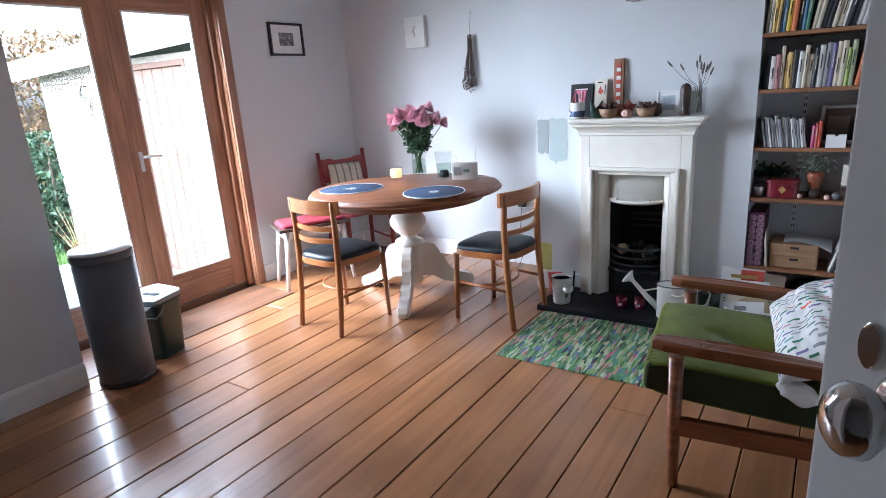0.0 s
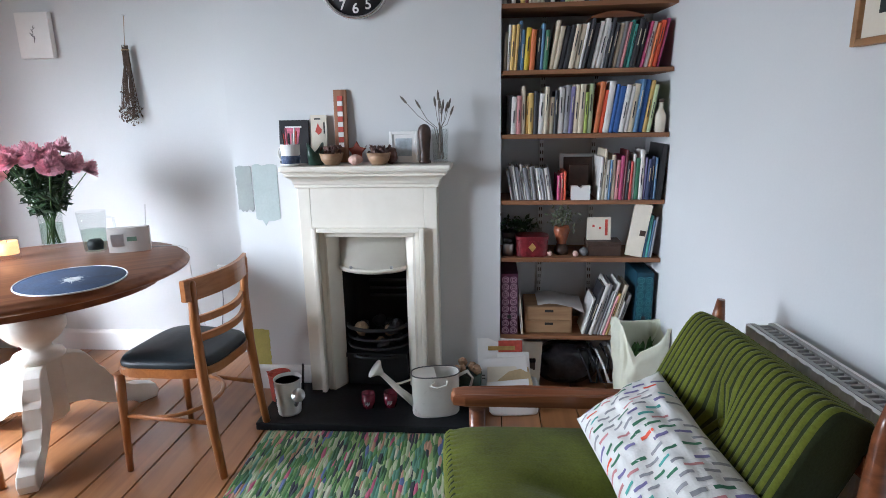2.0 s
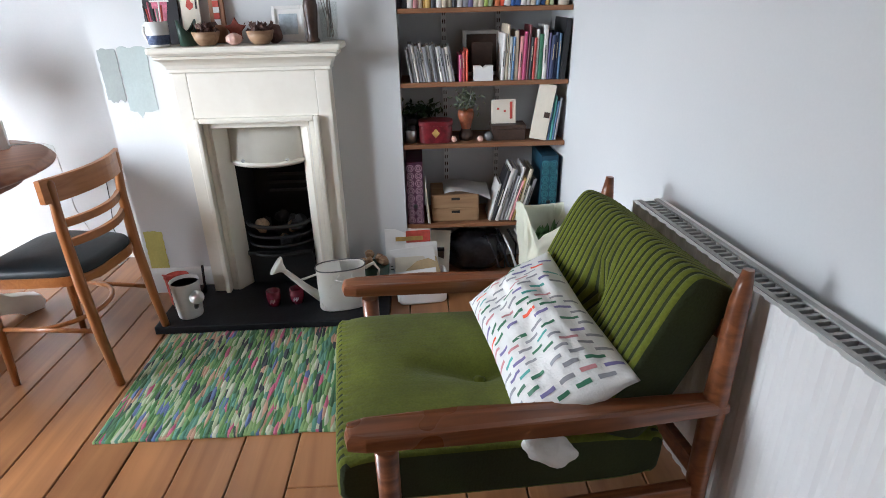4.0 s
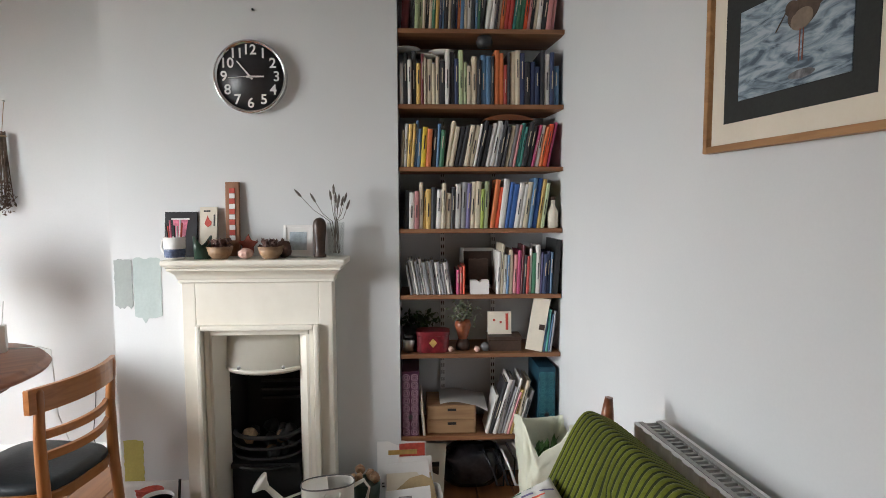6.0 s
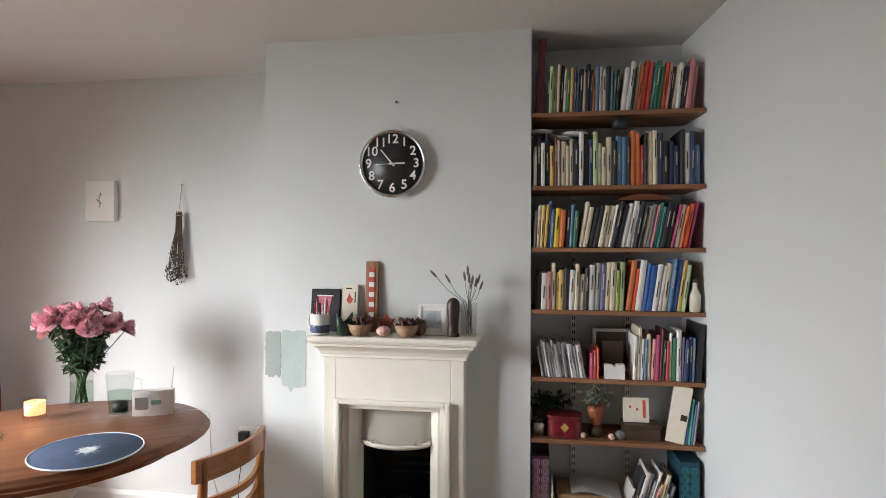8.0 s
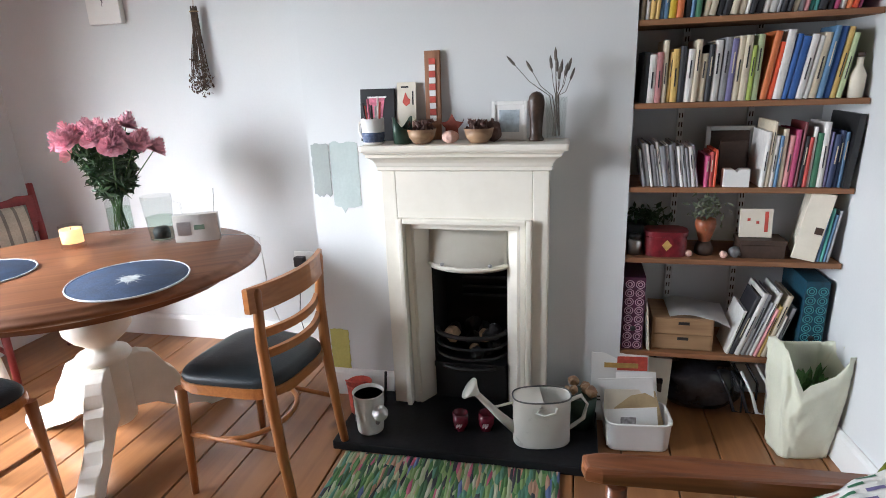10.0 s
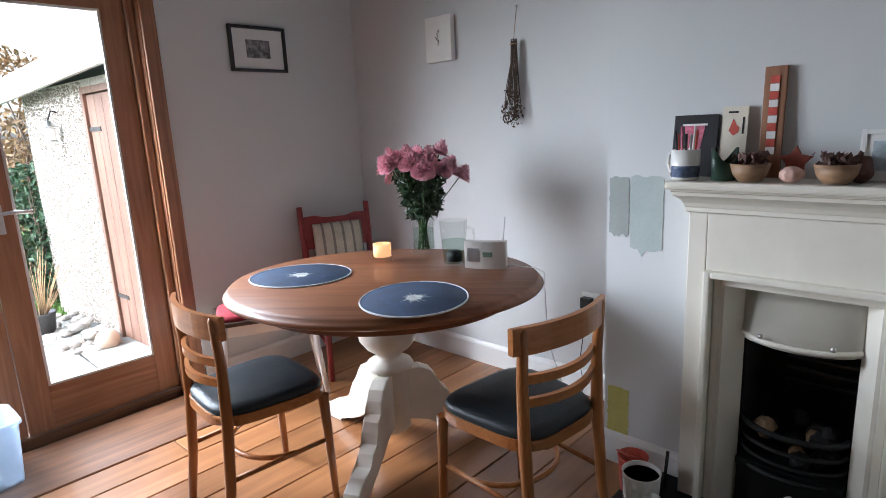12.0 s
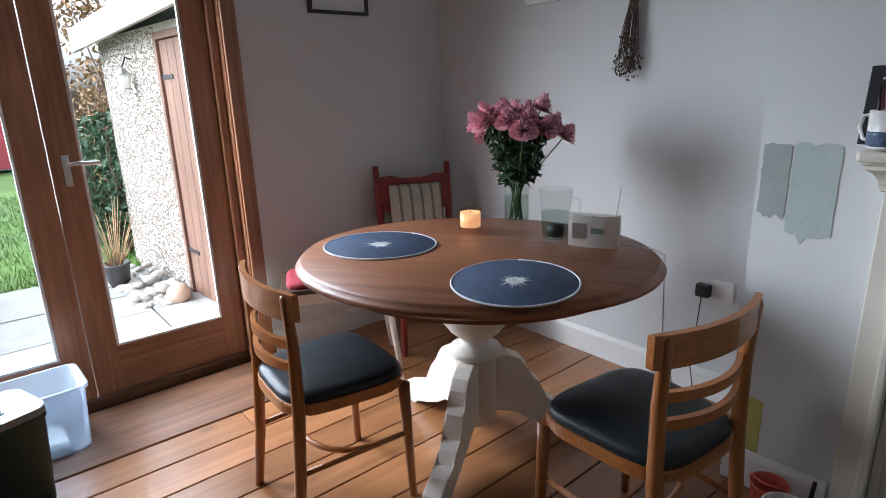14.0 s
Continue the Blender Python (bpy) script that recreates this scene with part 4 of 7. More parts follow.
    hd = thing("hedge", "tall dry brown beech hedge in winter leaf", "hedge", pose(-9.4, 3.95, GZ))
    bm = bmesh.new()
    for k in range(40):
        x, y = rnd.uniform(-0.3, 0.3), rnd.uniform(-0.75, 4.2)
        tube(bm, [(x, y, 0), (x + rnd.uniform(-0.1, 0.1), y + rnd.uniform(-0.2, 0.2), 1.2), (x + rnd.uniform(-0.3, 0.3), y + rnd.uniform(-0.4, 0.4), 2.6)], [0.03, 0.02, 0.005], 5)
    part("branches", bm, "bark", hd)

    def in_hedge(r):
        p = Vector((r.uniform(-0.5, 0.5), r.uniform(-0.75, 4.2), r.uniform(0.05, 2.9)))
        top = 2.65 + 0.25 * noise.noise(Vector((p.y * 1.3, 0, 5)))
        if p.z > top or noise.noise(p * 2.2) < -0.22:
            return None
        return p
    scatter_leaves("crown", 17000, 0.05, 9, in_hedge, "hedge", hd, "curled brown leaves")
    # far shed: boarded sides, a red double door in its front
    sd = thing("garden_shed", "turquoise shiplap shed with a red door across the lawn", "shed", pose(-14.7, 1.0, GZ))
    part("body", boxes((-2.0, -0.02, 0.0, 2.42, 0.05, 2.36)), "turq", sd)
    for k in range(19):
        z = 0.06 + k * 0.122
        part("shiplap", prism(bmesh.new(), [(-0.018, z), (0.012, z), (-0.004, z + 0.12), (-0.018, z + 0.12)], 1.98, 2.42, axis="y"), "turq", sd)
    for k in range(12):
        y = 0.18 + k * 0.15
        part("door_board", boxes((-0.015, 0.02, y, y + 0.147, 0.08, 2.28), bev=0.004), "redshed", sd, "red painted door board")
    part("roof", prism(bmesh.new(), [(-0.18, 2.30), (1.21, 2.98), (2.62, 2.30), (2.62, 2.37), (1.21, 3.06), (-0.18, 2.37)], -2.15, 0.16, axis="x"), "felt", sd)
    part("gable", prism(bmesh.new(), [(0.0, 2.36), (2.42, 2.36), (1.21, 2.94)], -0.02, 0.0, axis="x"), "turq", sd)
    fn2 = thing("boundary_fence", "weathered timber boundary fence round the garden", "fence", pose(-17, 0, GZ))
    for k in range(60):
        y = -9 + k * 0.31
        part("board", boxes((-0.012, 0.012, y, y + 0.30, 0, 1.6), bev=0.004), "plank", fn2)


M["dashp"] = surf("pebbledash_stone", (0.22, 0.19, 0.155), 0.8, 0.3, 60, 140, 0.2)
M["boulder"] = surf("buff_stone", (0.46, 0.34, 0.25), 0.6, 0.12, 6, 60, 0.15)
garden()

# ---- on the table ----
M["denim"] = surf("blue_placemat", (0.03, 0.052, 0.10), 0.7, 0.3, 14, 160, 0.4)
M["rope"] = surf("pale_edging", (0.55, 0.57, 0.60), 0.8, 0.1, 20, 120, 0.3)
M["burst"] = surf("pale_burst_print", (0.50, 0.53, 0.52), 0.75, 0.25, 24, 120, 0.3)
M["wax"] = glow("lit_candle_wax", (1.0, 0.45, 0.18), 0.17)
M["pink"] = surf("pink_petal", (0.88, 0.47, 0.54), 0.6, 0.2, 20, 80, 0.1, rand=0.14)
M["stem"] = surf("green_stem", (0.06, 0.13, 0.035), 0.6, 0.25, 20, 80, 0.1)
M["leaf"] = surf("flower_leaf", (0.028, 0.065, 0.024), 0.5, 0.3, 20, 80, 0.1)
M["water"] = glass("water_in_vase", (0.86, 0.93, 0.88))
M["stone_b"] = surf("black_filter", (0.02, 0.02, 0.022), 0.6, 0.3, 30, 90, 0.3)
M["screen"] = surf("lcd_window", (0.10, 0.14, 0.10), 0.2, 0.1, 20, 90, 0.0)


def placemat(m):
    t = thing("placemat", "round blue placemat with a pale starburst centre", "placemat", m, "placemats on the table")
    part("mat", lathe(bmesh.new(), [(0.200, 0.0), (0.202, 0.002), (0.199, 0.004), (0.0, 0.004)], n=64), "denim", t)
    bm = bmesh.new()
    n = 64
    pts = [(0.2 * math.cos(2 * math.pi * k / n), 0.2 * math.sin(2 * math.pi * k / n), 0.003) for k in range(n + 1)]
    tube(bm, pts, 0.0033, 6)
    part("edging", bm, "rope", t, "pale stitched edge")
    bm = bmesh.new()
    rnd = random.Random(7)
    c = bm.verts.new((0, 0, 0.0052))
    rim = []
    for k in range(72):
        r = 0.075 * (0.35 + 0.65 * rnd.random()) if k % 2 else 0.028
        rim.append(bm.verts.new((r * math.cos(2 * math.pi * k / 72), r * math.sin(2 * math.pi * k / 72), 0.0046)))
    for k in range(72):
        bm.faces.new((c, rim[k], rim[(k + 1) % 72]))
    part("starburst", bm, "burst", t, "pale feathery printed centre")
    return t


mat_a = placemat(pose(-1.656, 2.924, 0.7505, 0, 0, 36) @ Matrix.Diagonal((1.03, 0.93, 1, 1)))
copy_thing(mat_a, pose(-1.032, 2.970, 0.7505, 0, 0, 130))


def candle():
    c = thing("candle_jar", "lit pale candle glowing in a glass tumbler", "candle", pose(-1.563, 3.289, 0.7505))
    g = part("tumbler", lathe(bmesh.new(), [(0.0, 0.0), (0.042, 0.0), (0.045, 0.006), (0.045, 0.095), (0.0425, 0.095), (0.0410, 0.022), (0.0, 0.021)], n=32), "glass", c, "clear glass tumbler")
    g.visible_shadow = False
    part("wax", lathe(bmesh.new(), [(0.0, 0.0235), (0.0395, 0.0235), (0.0402, 0.080), (0.035, 0.077), (0.0, 0.074)], n=32), "wax", c, "warm glowing cream wax")
    part("wick", tube(bmesh.new(), [(0, 0, 0.0735), (0.002, 0, 0.085)], 0.0012, 6), "black_p", c)


candle()


def flower_vase():
    vz = thing("flower_vase", "glass vase of pink carnations with green leaves", "vase", pose(-1.530, 3.518, 0.7505))
    g = part("vase", lathe(bmesh.new(), [(0.0, 0.0), (0.050, 0.0), (0.052, 0.008), (0.050, 0.10), (0.051, 0.21), (0.049, 0.211), (0.0475, 0.10), (0.049, 0.022), (0.0, 0.018)], n=40), "glass", vz, "clear glass vase")
    g.visible_shadow = False
    w = part("water", lathe(bmesh.new(), [(0.0, 0.0225), (0.0485, 0.0225), (0.0472, 0.09), (0.0473, 0.115), (0.0, 0.115)], n=32), "water", vz, "clear water")
    w.visible_shadow = False
    rnd = random.Random(31)
    heads = []
    for k in range(19):
        a = 2.4 * k
        r = 0.02 + 0.18 * math.sqrt((k + 0.5) / 19)
        hgt = 0.485 - 0.11 * (r / 0.2) ** 2 + rnd.uniform(-0.03, 0.03)
        heads.append(Vector((r * math.cos(a), r * 0.85 * math.sin(a), hgt)))
    for k, p in enumerate(heads):
        bm = bmesh.new()
        a = rnd.uniform(0, 6.28)
        tube(bm, [(0.028 * math.cos(a), 0.028 * math.sin(a), 0.02), (-0.008 * math.cos(a) + p.x * 0.15, p.y * 0.15, 0.16), (p.x * 0.62, p.y * 0.62, p.z * 0.72), p - Vector((0, 0, 0.02))], 0.0023, 5)
        part("stem", bm, "stem", vz)
    for k, p in enumerate(heads):
        # a carnation head: ruffled layers of petals
        bm = bmesh.new()
        R = rnd.uniform(0.042, 0.056)
        for layer in range(6):
            n = 11 - layer
            rr, zz = R * (1 - 0.15 * layer), 0.009 * layer
            for i in range(n):
                a = 2 * math.pi * (i + 0.5 * layer) / n + rnd.uniform(-0.15, 0.15)
                d = Vector((math.cos(a), math.sin(a), 0))
                s = Vector((-math.sin(a), math.cos(a), 0))
                wd = rr * 0.55
                base = Vector((0, 0, zz * 0.3))
                pts = [base, base + d * rr * 0.6 - s * wd * 0.7 + Vector((0, 0, zz + 0.008)), base + d * rr - s * wd * 0.5 + Vector((0, 0, zz + rnd.uniform(0.0, 0.012))), base + d * rr * 1.08 + Vector((0, 0, zz + rnd.uniform(0.004, 0.018))), base + d * rr + s * wd * 0.5 + Vector((0, 0, zz + rnd.uniform(0.0, 0.012))), base + d * rr * 0.6 + s * wd * 0.7 + Vector((0, 0, zz + 0.008))]
                vv = [bm.verts.new(q) for q in pts]
                for j in range(1, 5):
                    bm.faces.new((vv[0], vv[j], vv[j + 1]))
        h = part("flower_head", bm, "pink", vz, "ruffled pink carnation")
        tilt = Vector((p.x, p.y, 0.24)).to_track_quat("Z", "Y").to_matrix().to_4x4()
        h.matrix_basis = Matrix.Translation(p - Vector((0, 0, 0.02))) @ tilt
    bm = bmesh.new()
    for k in range(900):
        a, r = rnd.uniform(0, 6.28), 0.17 * rnd.random() ** 0.6
        z = rnd.uniform(0.17, 0.43 - 0.5 * max(0, r - 0.08))
        p = Vector((r * math.cos(a) * (0.4 + 1.6 * (z - 0.15)), r * math.sin(a) * (0.4 + 1.6 * (z - 0.15)), z))
        q = Euler((rnd.uniform(-1, 1), rnd.uniform(-1, 1), rnd.uniform(0, 6.28))).to_matrix()
        ln, w = rnd.uniform(0.018, 0.040), rnd.uniform(0.005, 0.011)
        vv = [bm.verts.new(p + q @ Vector(c)) for c in ((-ln, 0, 0), (0, w, 0.004), (ln, 0, -0.004), (0, -w, 0.004))]
        bm.faces.new((vv[0], vv[1], vv[2]))
        bm.faces.new((vv[0], vv[2], vv[3]))
    part("foliage", bm, "leaf", vz, "small dark green leaves")


flower_vase()


def water_jug():
    j = thing("water_jug", "clear glass water jug with a black filter", "jug", pose(-1.248, 3.418, 0.7505, 0, 0, 35))
    g = part("jug", lathe(bmesh.new(), [(0.0, 0.0), (0.042, 0.0), (0.046, 0.007), (0.060, 0.19), (0.0585, 0.191), (0.0445, 0.011), (0.0, 0.011)], n=40), "glass", j, "clear glass body")
    g.visible_shadow = False
    w = part("water", lathe(bmesh.new(), [(0.0, 0.0115), (0.044, 0.0115), (0.0505, 0.105), (0.0, 0.105)], n=36), "water", j, "clear water")
    w.visible_shadow = False
    h = part("handle", tube(bmesh.new(), [(0.055, 0, 0.16), (0.085, 0, 0.15), (0.088, 0, 0.09), (0.06, 0, 0.05)], 0.006, 8), "glass", j)
    h.visible_shadow = False
    part("filter", lathe(bmesh.new(), [(0.0, 0.016), (0.032, 0.016), (0.034, 0.045), (0.026, 0.06), (0.0, 0.062)], n=20), "stone_b", j, "black charcoal filter")


water_jug()


def radio():
    r = thing("table_radio", "small silver table radio with a display and aerial", "radio", pose(-1.098, 3.442, 0.7505, 0, 0, 24))
    part("case", prism(bmesh.new(), [(-0.086, 0.024)] + [(-0.086 + 0.172 * k / 14, -0.012 - 0.0105 * (1 - (2 * k / 14 - 1) ** 2)) for k in range(15)] + [(0.086, 0.024)], 0.0, 0.112, bev=0.003), "silver", r)
    part("display", boxes((-0.006, 0.034, -0.0232, -0.021, 0.05, 0.07)), "screen", r, "small grey display")
    part("grille", boxes((-0.072, -0.02, -0.0229, -0.0215, 0.03, 0.085), bev=0.0005), "steel", r)
    part("aerial", tube(bmesh.new(), [(0.07, 0.012, 0.1), (0.082, 0.012, 0.21)], 0.0022, 6), "steel", r)
    part("button_row", boxes((-0.03, 0.03, -0.008, 0.008, 0.105, 0.109), bev=0.001), "black_p", r)
    b = thing("alarm_clock", "small black cube clock behind the radio", "clock", pose(-1.185, 3.50, 0.7505, 0, 0, 24))
    part("case", boxes((-0.03, 0.03, -0.02, 0.02, 0, 0.085), bev=0.006), "steel", b)
    part("face", boxes((-0.024, 0.024, -0.0215, -0.019, 0.02, 0.07)), "black_p", b)


M["silver"] = surf("silver_plastic", (0.60, 0.58, 0.54), 0.35, 0.05, 12, 120, 0.05, metal=0.6)
radio()

# ---- on the walls ----
M["black_f"] = surf("black_frame", (0.018, 0.018, 0.02), 0.4, 0.2, 10, 60, 0.1)
M["mount"] = surf("cream_mount", (0.72, 0.66, 0.54), 0.85, 0.04, 8, 140, 0.1)
M["paper"] = surf("white_paper", (0.78, 0.77, 0.74), 0.85, 0.04, 8, 140, 0.1)
M["oak"] = wood("light_oak_frame", (0.30, 0.15, 0.06), (0.44, 0.24, 0.10), "y", 0.45, 30, 0.05, 0.1)
M["blk_card"] = surf("black_mount", (0.022, 0.024, 0.022), 0.8, 0.15, 10, 120, 0.1)
M["photo_dk"] = surf("grey_photo", (0.20, 0.19, 0.19), 0.4, 0.6, 30, 60, 0.0)
M["sage_d"] = surf("sage_tester_dark", (0.33, 0.36, 0.34), 0.8, 0.06, 12, 90, 0.15)
M["sage_l"] = surf("sage_tester_light", (0.42, 0.48, 0.46), 0.8, 0.06, 12, 90, 0.15)
M["yellow_t"] = surf("yellow_tester", (0.50, 0.46, 0.13), 0.8, 0.08, 12, 90, 0.15)


def seaphoto():
    """A picture of rippled grey-blue water."""
    m, n, l, b = _mat("water_picture")
    tc, mp, w = n.new("ShaderNodeTexCoord"), n.new("ShaderNodeMapping"), n.new("ShaderNodeTexNoise")
    mp.inputs["Scale"].default_value = (1, 9, 34)
    l.new(tc.outputs["Object"], mp.inputs[0])
    l.new(mp.outputs[0], w.inputs["Vector"])
    w.inputs["Scale"].default_value, w.inputs["Detail"].default_value, w.inputs["Distortion"].default_value = 1.2, 5, 1.5
    r = n.new("ShaderNodeValToRGB")
    e = r.color_ramp.elements
    e[0].position, e[0].color = 0.36, (0.06, 0.09, 0.12, 1)
    e[1].position, e[1].color = 0.62, (0.40, 0.46, 0.50, 1)
    x = e.new(0.5)
    x.color = (0.24, 0.31, 0.36, 1)
    l.new(w.outputs[0], r.inputs[0])
    l.new(r.outputs[0], b.inputs["Base Color"])
    b.inputs["Roughness"].default_value = 0.35
    return m


M["sea"] = seaphoto()
M["bird"] = surf("brown_print", (0.075, 0.048, 0.03), 0.5, 0.35, 30, 90, 0)
M["bird_l"] = surf("buff_print", (0.20, 0.15, 0.105), 0.5, 0.2, 30, 90, 0)


def big_picture():
    """Hangs on the east wall; local y runs along the wall, x out of it."""
    m = EAST @ pose(0, -1.378, 1.694)
    p = thing("framed_picture", "oak-framed picture of a brown wader standing in water", "picture", m)
    w, h, f = 0.278, 0.214, 0.017
    x0, x1 = -0.026, -0.002
    for a in ((-w, -w + f, -h, h), (w - f, w, -h, h), (-w + f, w - f, -h, -h + f), (-w + f, w - f, h - f, h)):
        part("frame", boxes((x0, x1, *a), bev=0.003), "oak", p)
    part("mount", boxes((-0.012, -0.006, -w + f, w - f, -h + f, h - f)), "mount", p, "wide cream mount")
    part("inner_mount", boxes((-0.0135, -0.0118, -0.212, 0.212, -0.147, 0.147)), "blk_card", p, "black inner mount")
    part("print", boxes((-0.0150, -0.0133, -0.158, 0.158, -0.100, 0.100)), "sea", p, "photograph of rippled water")
    def flat(nm, pts, mt, d):
        part(nm, prism(bmesh.new(), pts, -0.0153 - d, -0.0148 - d, axis="x"), mt, p)
    def oval(cy, cz, ry, rz, tilt, n=28):
        c, q = math.cos(radians(tilt)), math.sin(radians(tilt))
        return [(cy + ry * math.cos(t) * c - rz * math.sin(t) * q, cz + ry * math.cos(t) * q + rz * math.sin(t) * c) for t in [2 * math.pi * k / n for k in range(n)]]
    flat("reflection_shape", oval(-0.036, -0.078, 0.036, 0.009, 0), "photo_dk", 0.0)
    flat("tail_shape", [(-0.070, 0.060), (-0.098, 0.066), (-0.094, 0.052), (-0.066, 0.040)], "bird", 0.0)
    flat("body_shape", oval(-0.036, 0.044, 0.043, 0.031, -14), "bird", 0.0003)
    flat("breast_shape", oval(-0.032, 0.030, 0.030, 0.021, -6), "bird_l", 0.0006)
    flat("head_shape", oval(-0.004, 0.058, 0.019, 0.016, 20), "bird", 0.0006)
    flat("bill_shape", [(0.010, 0.060), (0.013, 0.052), (0.042, 0.024), (0.039, 0.022)], "bird", 0.0009)
    for y in (-0.040, -0.031):
        flat("leg_shape", [(y, 0.012), (y + 0.003, 0.012), (y + 0.004, -0.052), (y + 0.001, -0.052)], "redleg", 0.0009)


M["redleg"] = surf("red_brown_print", (0.22, 0.07, 0.04), 0.5, 0.2, 30, 90, 0)
big_picture()


def small_picture():
    p = thing("small_picture", "small black-framed photograph on the white wall", "picture", pose(X_W, 3.382, 1.776))
    w, h, f = 0.166, 0.118, 0.016
    for a in ((-w, -w + f, -h, h), (w - f, w, -h, h), (-w + f, w - f, -h, -h + f), (-w + f, w - f, h - f, h)):
        part("frame", boxes((0.002, 0.024, *a), bev=0.002), "black_f", p)
    part("mount", boxes((0.004, 0.010, -w + f, w - f, -h + f, h - f)), "paper", p, "white mount")
    part("print", boxes((0.0095, 0.0115, -0.07, 0.07, -0.045, 0.048)), "photo_dk", p, "dark grey photograph")


small_picture()


def canvas():
    c = thing("small_canvas", "little white canvas with a grey sprig print", "picture", pose(-1.842, Y_N, 1.776))
    part("canvas", boxes((-0.092, 0.092, -0.034, -0.002, -0.115, 0.115), bev=0.003), "paper", c)
    bm = bmesh.new()
    rnd = random.Random(12)
    for k in range(9):
        z = -0.035 + 0.009 * k
        tube(bm, [(0, -0.0345, z), (rnd.uniform(-0.02, 0.02), -0.0345, z + 0.012)], 0.0022, 4, 1.0)
    part("sprig", bm, "photo_dk", c, "grey printed sprig")


canvas()


def dried_bunch():
    d = thing("dried_flowers", "bunch of dried brown flowers hung head-down on wall", "dried flowers", pose(-1.348, Y_N - 0.035, 1.305))
    part("string", tube(bmesh.new(), [(0.0, 0.028, 0.56), (0.002, 0.01, 0.48), (0.0, 0.0, 0.40)], 0.0015, 5), "twig", d)
    part("nail", boxes((-0.003, 0.003, 0.015, 0.033, 0.555, 0.562)), "steel", d)
    rnd = random.Random(15)
    bm = bmesh.new()
    ends = []
    for k in range(46):
        a, r = rnd.uniform(0, 6.28), 0.055 * rnd.random() ** 0.5
        top = (0.014 * math.cos(a), 0.010 * math.sin(a), 0.40 + rnd.uniform(-0.015, 0.012))
        mid = (0.018 * math.cos(a), 0.012 * math.sin(a), 0.30)
        e = Vector((r * math.cos(a) - 0.012, min(0.5 * r * math.sin(a), 0.02), rnd.uniform(0.02, 0.16)))
        tube(bm, [top, mid, (e.x * 0.7, e.y * 0.7, 0.2), e], [0.0022, 0.002, 0.0016, 0.001], 4)
        ends.append(e)
    part("stem_bundle", bm, "drybrown", d, "brown dry stems")
    bm = bmesh.new()
    for e in ends:
        for _ in range(6):
            p = e + Vector((rnd.gauss(0, 0.008), rnd.gauss(0, 0.006), rnd.uniform(-0.03, 0.03)))
            p.y = min(p.y, 0.028)
            q = Euler((rnd.uniform(-2, 2), rnd.uniform(-2, 2), rnd.uniform(0, 6))).to_matrix()
            s = rnd.uniform(0.005, 0.011)
            vv = [bm.verts.new(p + q @ Vector(c)) for c in ((-s, 0, 0), (0, s * 0.6, 0.3 * s), (s, 0, 0), (0, -s * 0.6, 0.3 * s))]
            bm.faces.new((vv[0], vv[1], vv[2]))
            bm.faces.new((vv[0], vv[2], vv[3]))
    tagged(part("seed_mass", bm, "drybrown", d, "crumpled dark brown flower heads"), kind="stuff")
    part("tie", tube(bmesh.new(), [(0.02 * math.cos(a), 0.014 * math.sin(a), 0.385) for a in [k * 0.5236 for k in range(13)]], 0.0025, 5), "twig", d)


M["drybrown"] = surf("dry_flower_head", (0.10, 0.066, 0.046), 0.9, 0.4, 30, 90, 0)
dried_bunch()


def text_mesh(s, size, name):
    cu = bpy.data.curves.new(name, "FONT")
    cu.body, cu.size, cu.align_x, cu.align_y, cu.extrude = s, size, "CENTER", "CENTER", 0.0006
    cu.offset = 0.0009
    ob = bpy.data.objects.new(name, cu)
    scene.collection.objects.link(ob)
    me = bpy.data.meshes.new_from_object(ob.evaluated_get(bpy.context.evaluated_depsgraph_get()))
    bpy.data.objects.remove(ob)
    bpy.data.curves.remove(cu)
    return me


def wall_clock():
    c = thing("wall_clock", "round black-faced wall clock with a chrome rim", "clock", pose(-0.022, Y_CB, 1.891, 90, 0, 0))
    part("case", lathe(bmesh.new(), [(0.148, 0.0), (0.153, 0.006), (0.153, 0.03), (0.149, 0.036), (0.142, 0.034), (0.139, 0.022), (0.0, 0.022)], n=64), "chrome", c, "polished chrome rim")
    part("face", lathe(bmesh.new(), [(0.1385, 0.0225), (0.1385, 0.0235), (0.0, 0.0235)], n=64), "black_f", c, "matt black dial")
    for k in range(1, 13):
        a = math.pi / 2 - k * math.pi / 6
        me = text_mesh(str(k), 0.058, "numeral")
        me.materials.append(M["paper"])
        ob = new("numeral", me)
        ob.parent = c
        ob.matrix_basis = pose(0.110 * math.cos(a), 0.110 * math.sin(a), 0.0242)
    def hand(ang, ln, w, z):
        a = radians(90 - ang)
        d, s = Vector((math.cos(a), math.sin(a), 0)), Vector((-math.sin(a), math.cos(a), 0))
        bm = bmesh.new()
        pts = [d * -0.015 - s * w, d * ln - s * w * 0.7, d * ln + s * w * 0.7, d * -0.015 + s * w]
        prism(bm, [(q.x, q.y) for q in pts], z, z + 0.0015)
        part("pointer", bm, "paper", c)
    hand(89, 0.058, 0.0042, 0.0262)
    hand(320, 0.082, 0.0036, 0.0285)
    hand(266, 0.088, 0.0008, 0.031)
    part("hub", lathe(bmesh.new(), [(0.006, 0.024), (0.006, 0.033), (0.0, 0.034)], n=16), "paper", c)
    solid("wall_nail", lathe(bmesh.new(), [(0.004, 0), (0.004, 0.012), (0.0, 0.013)], n=10), "iron", "small dark nail in the bare plaster", "nail", pose(-0.008, Y_CB, 2.172, 90))


wall_clock()


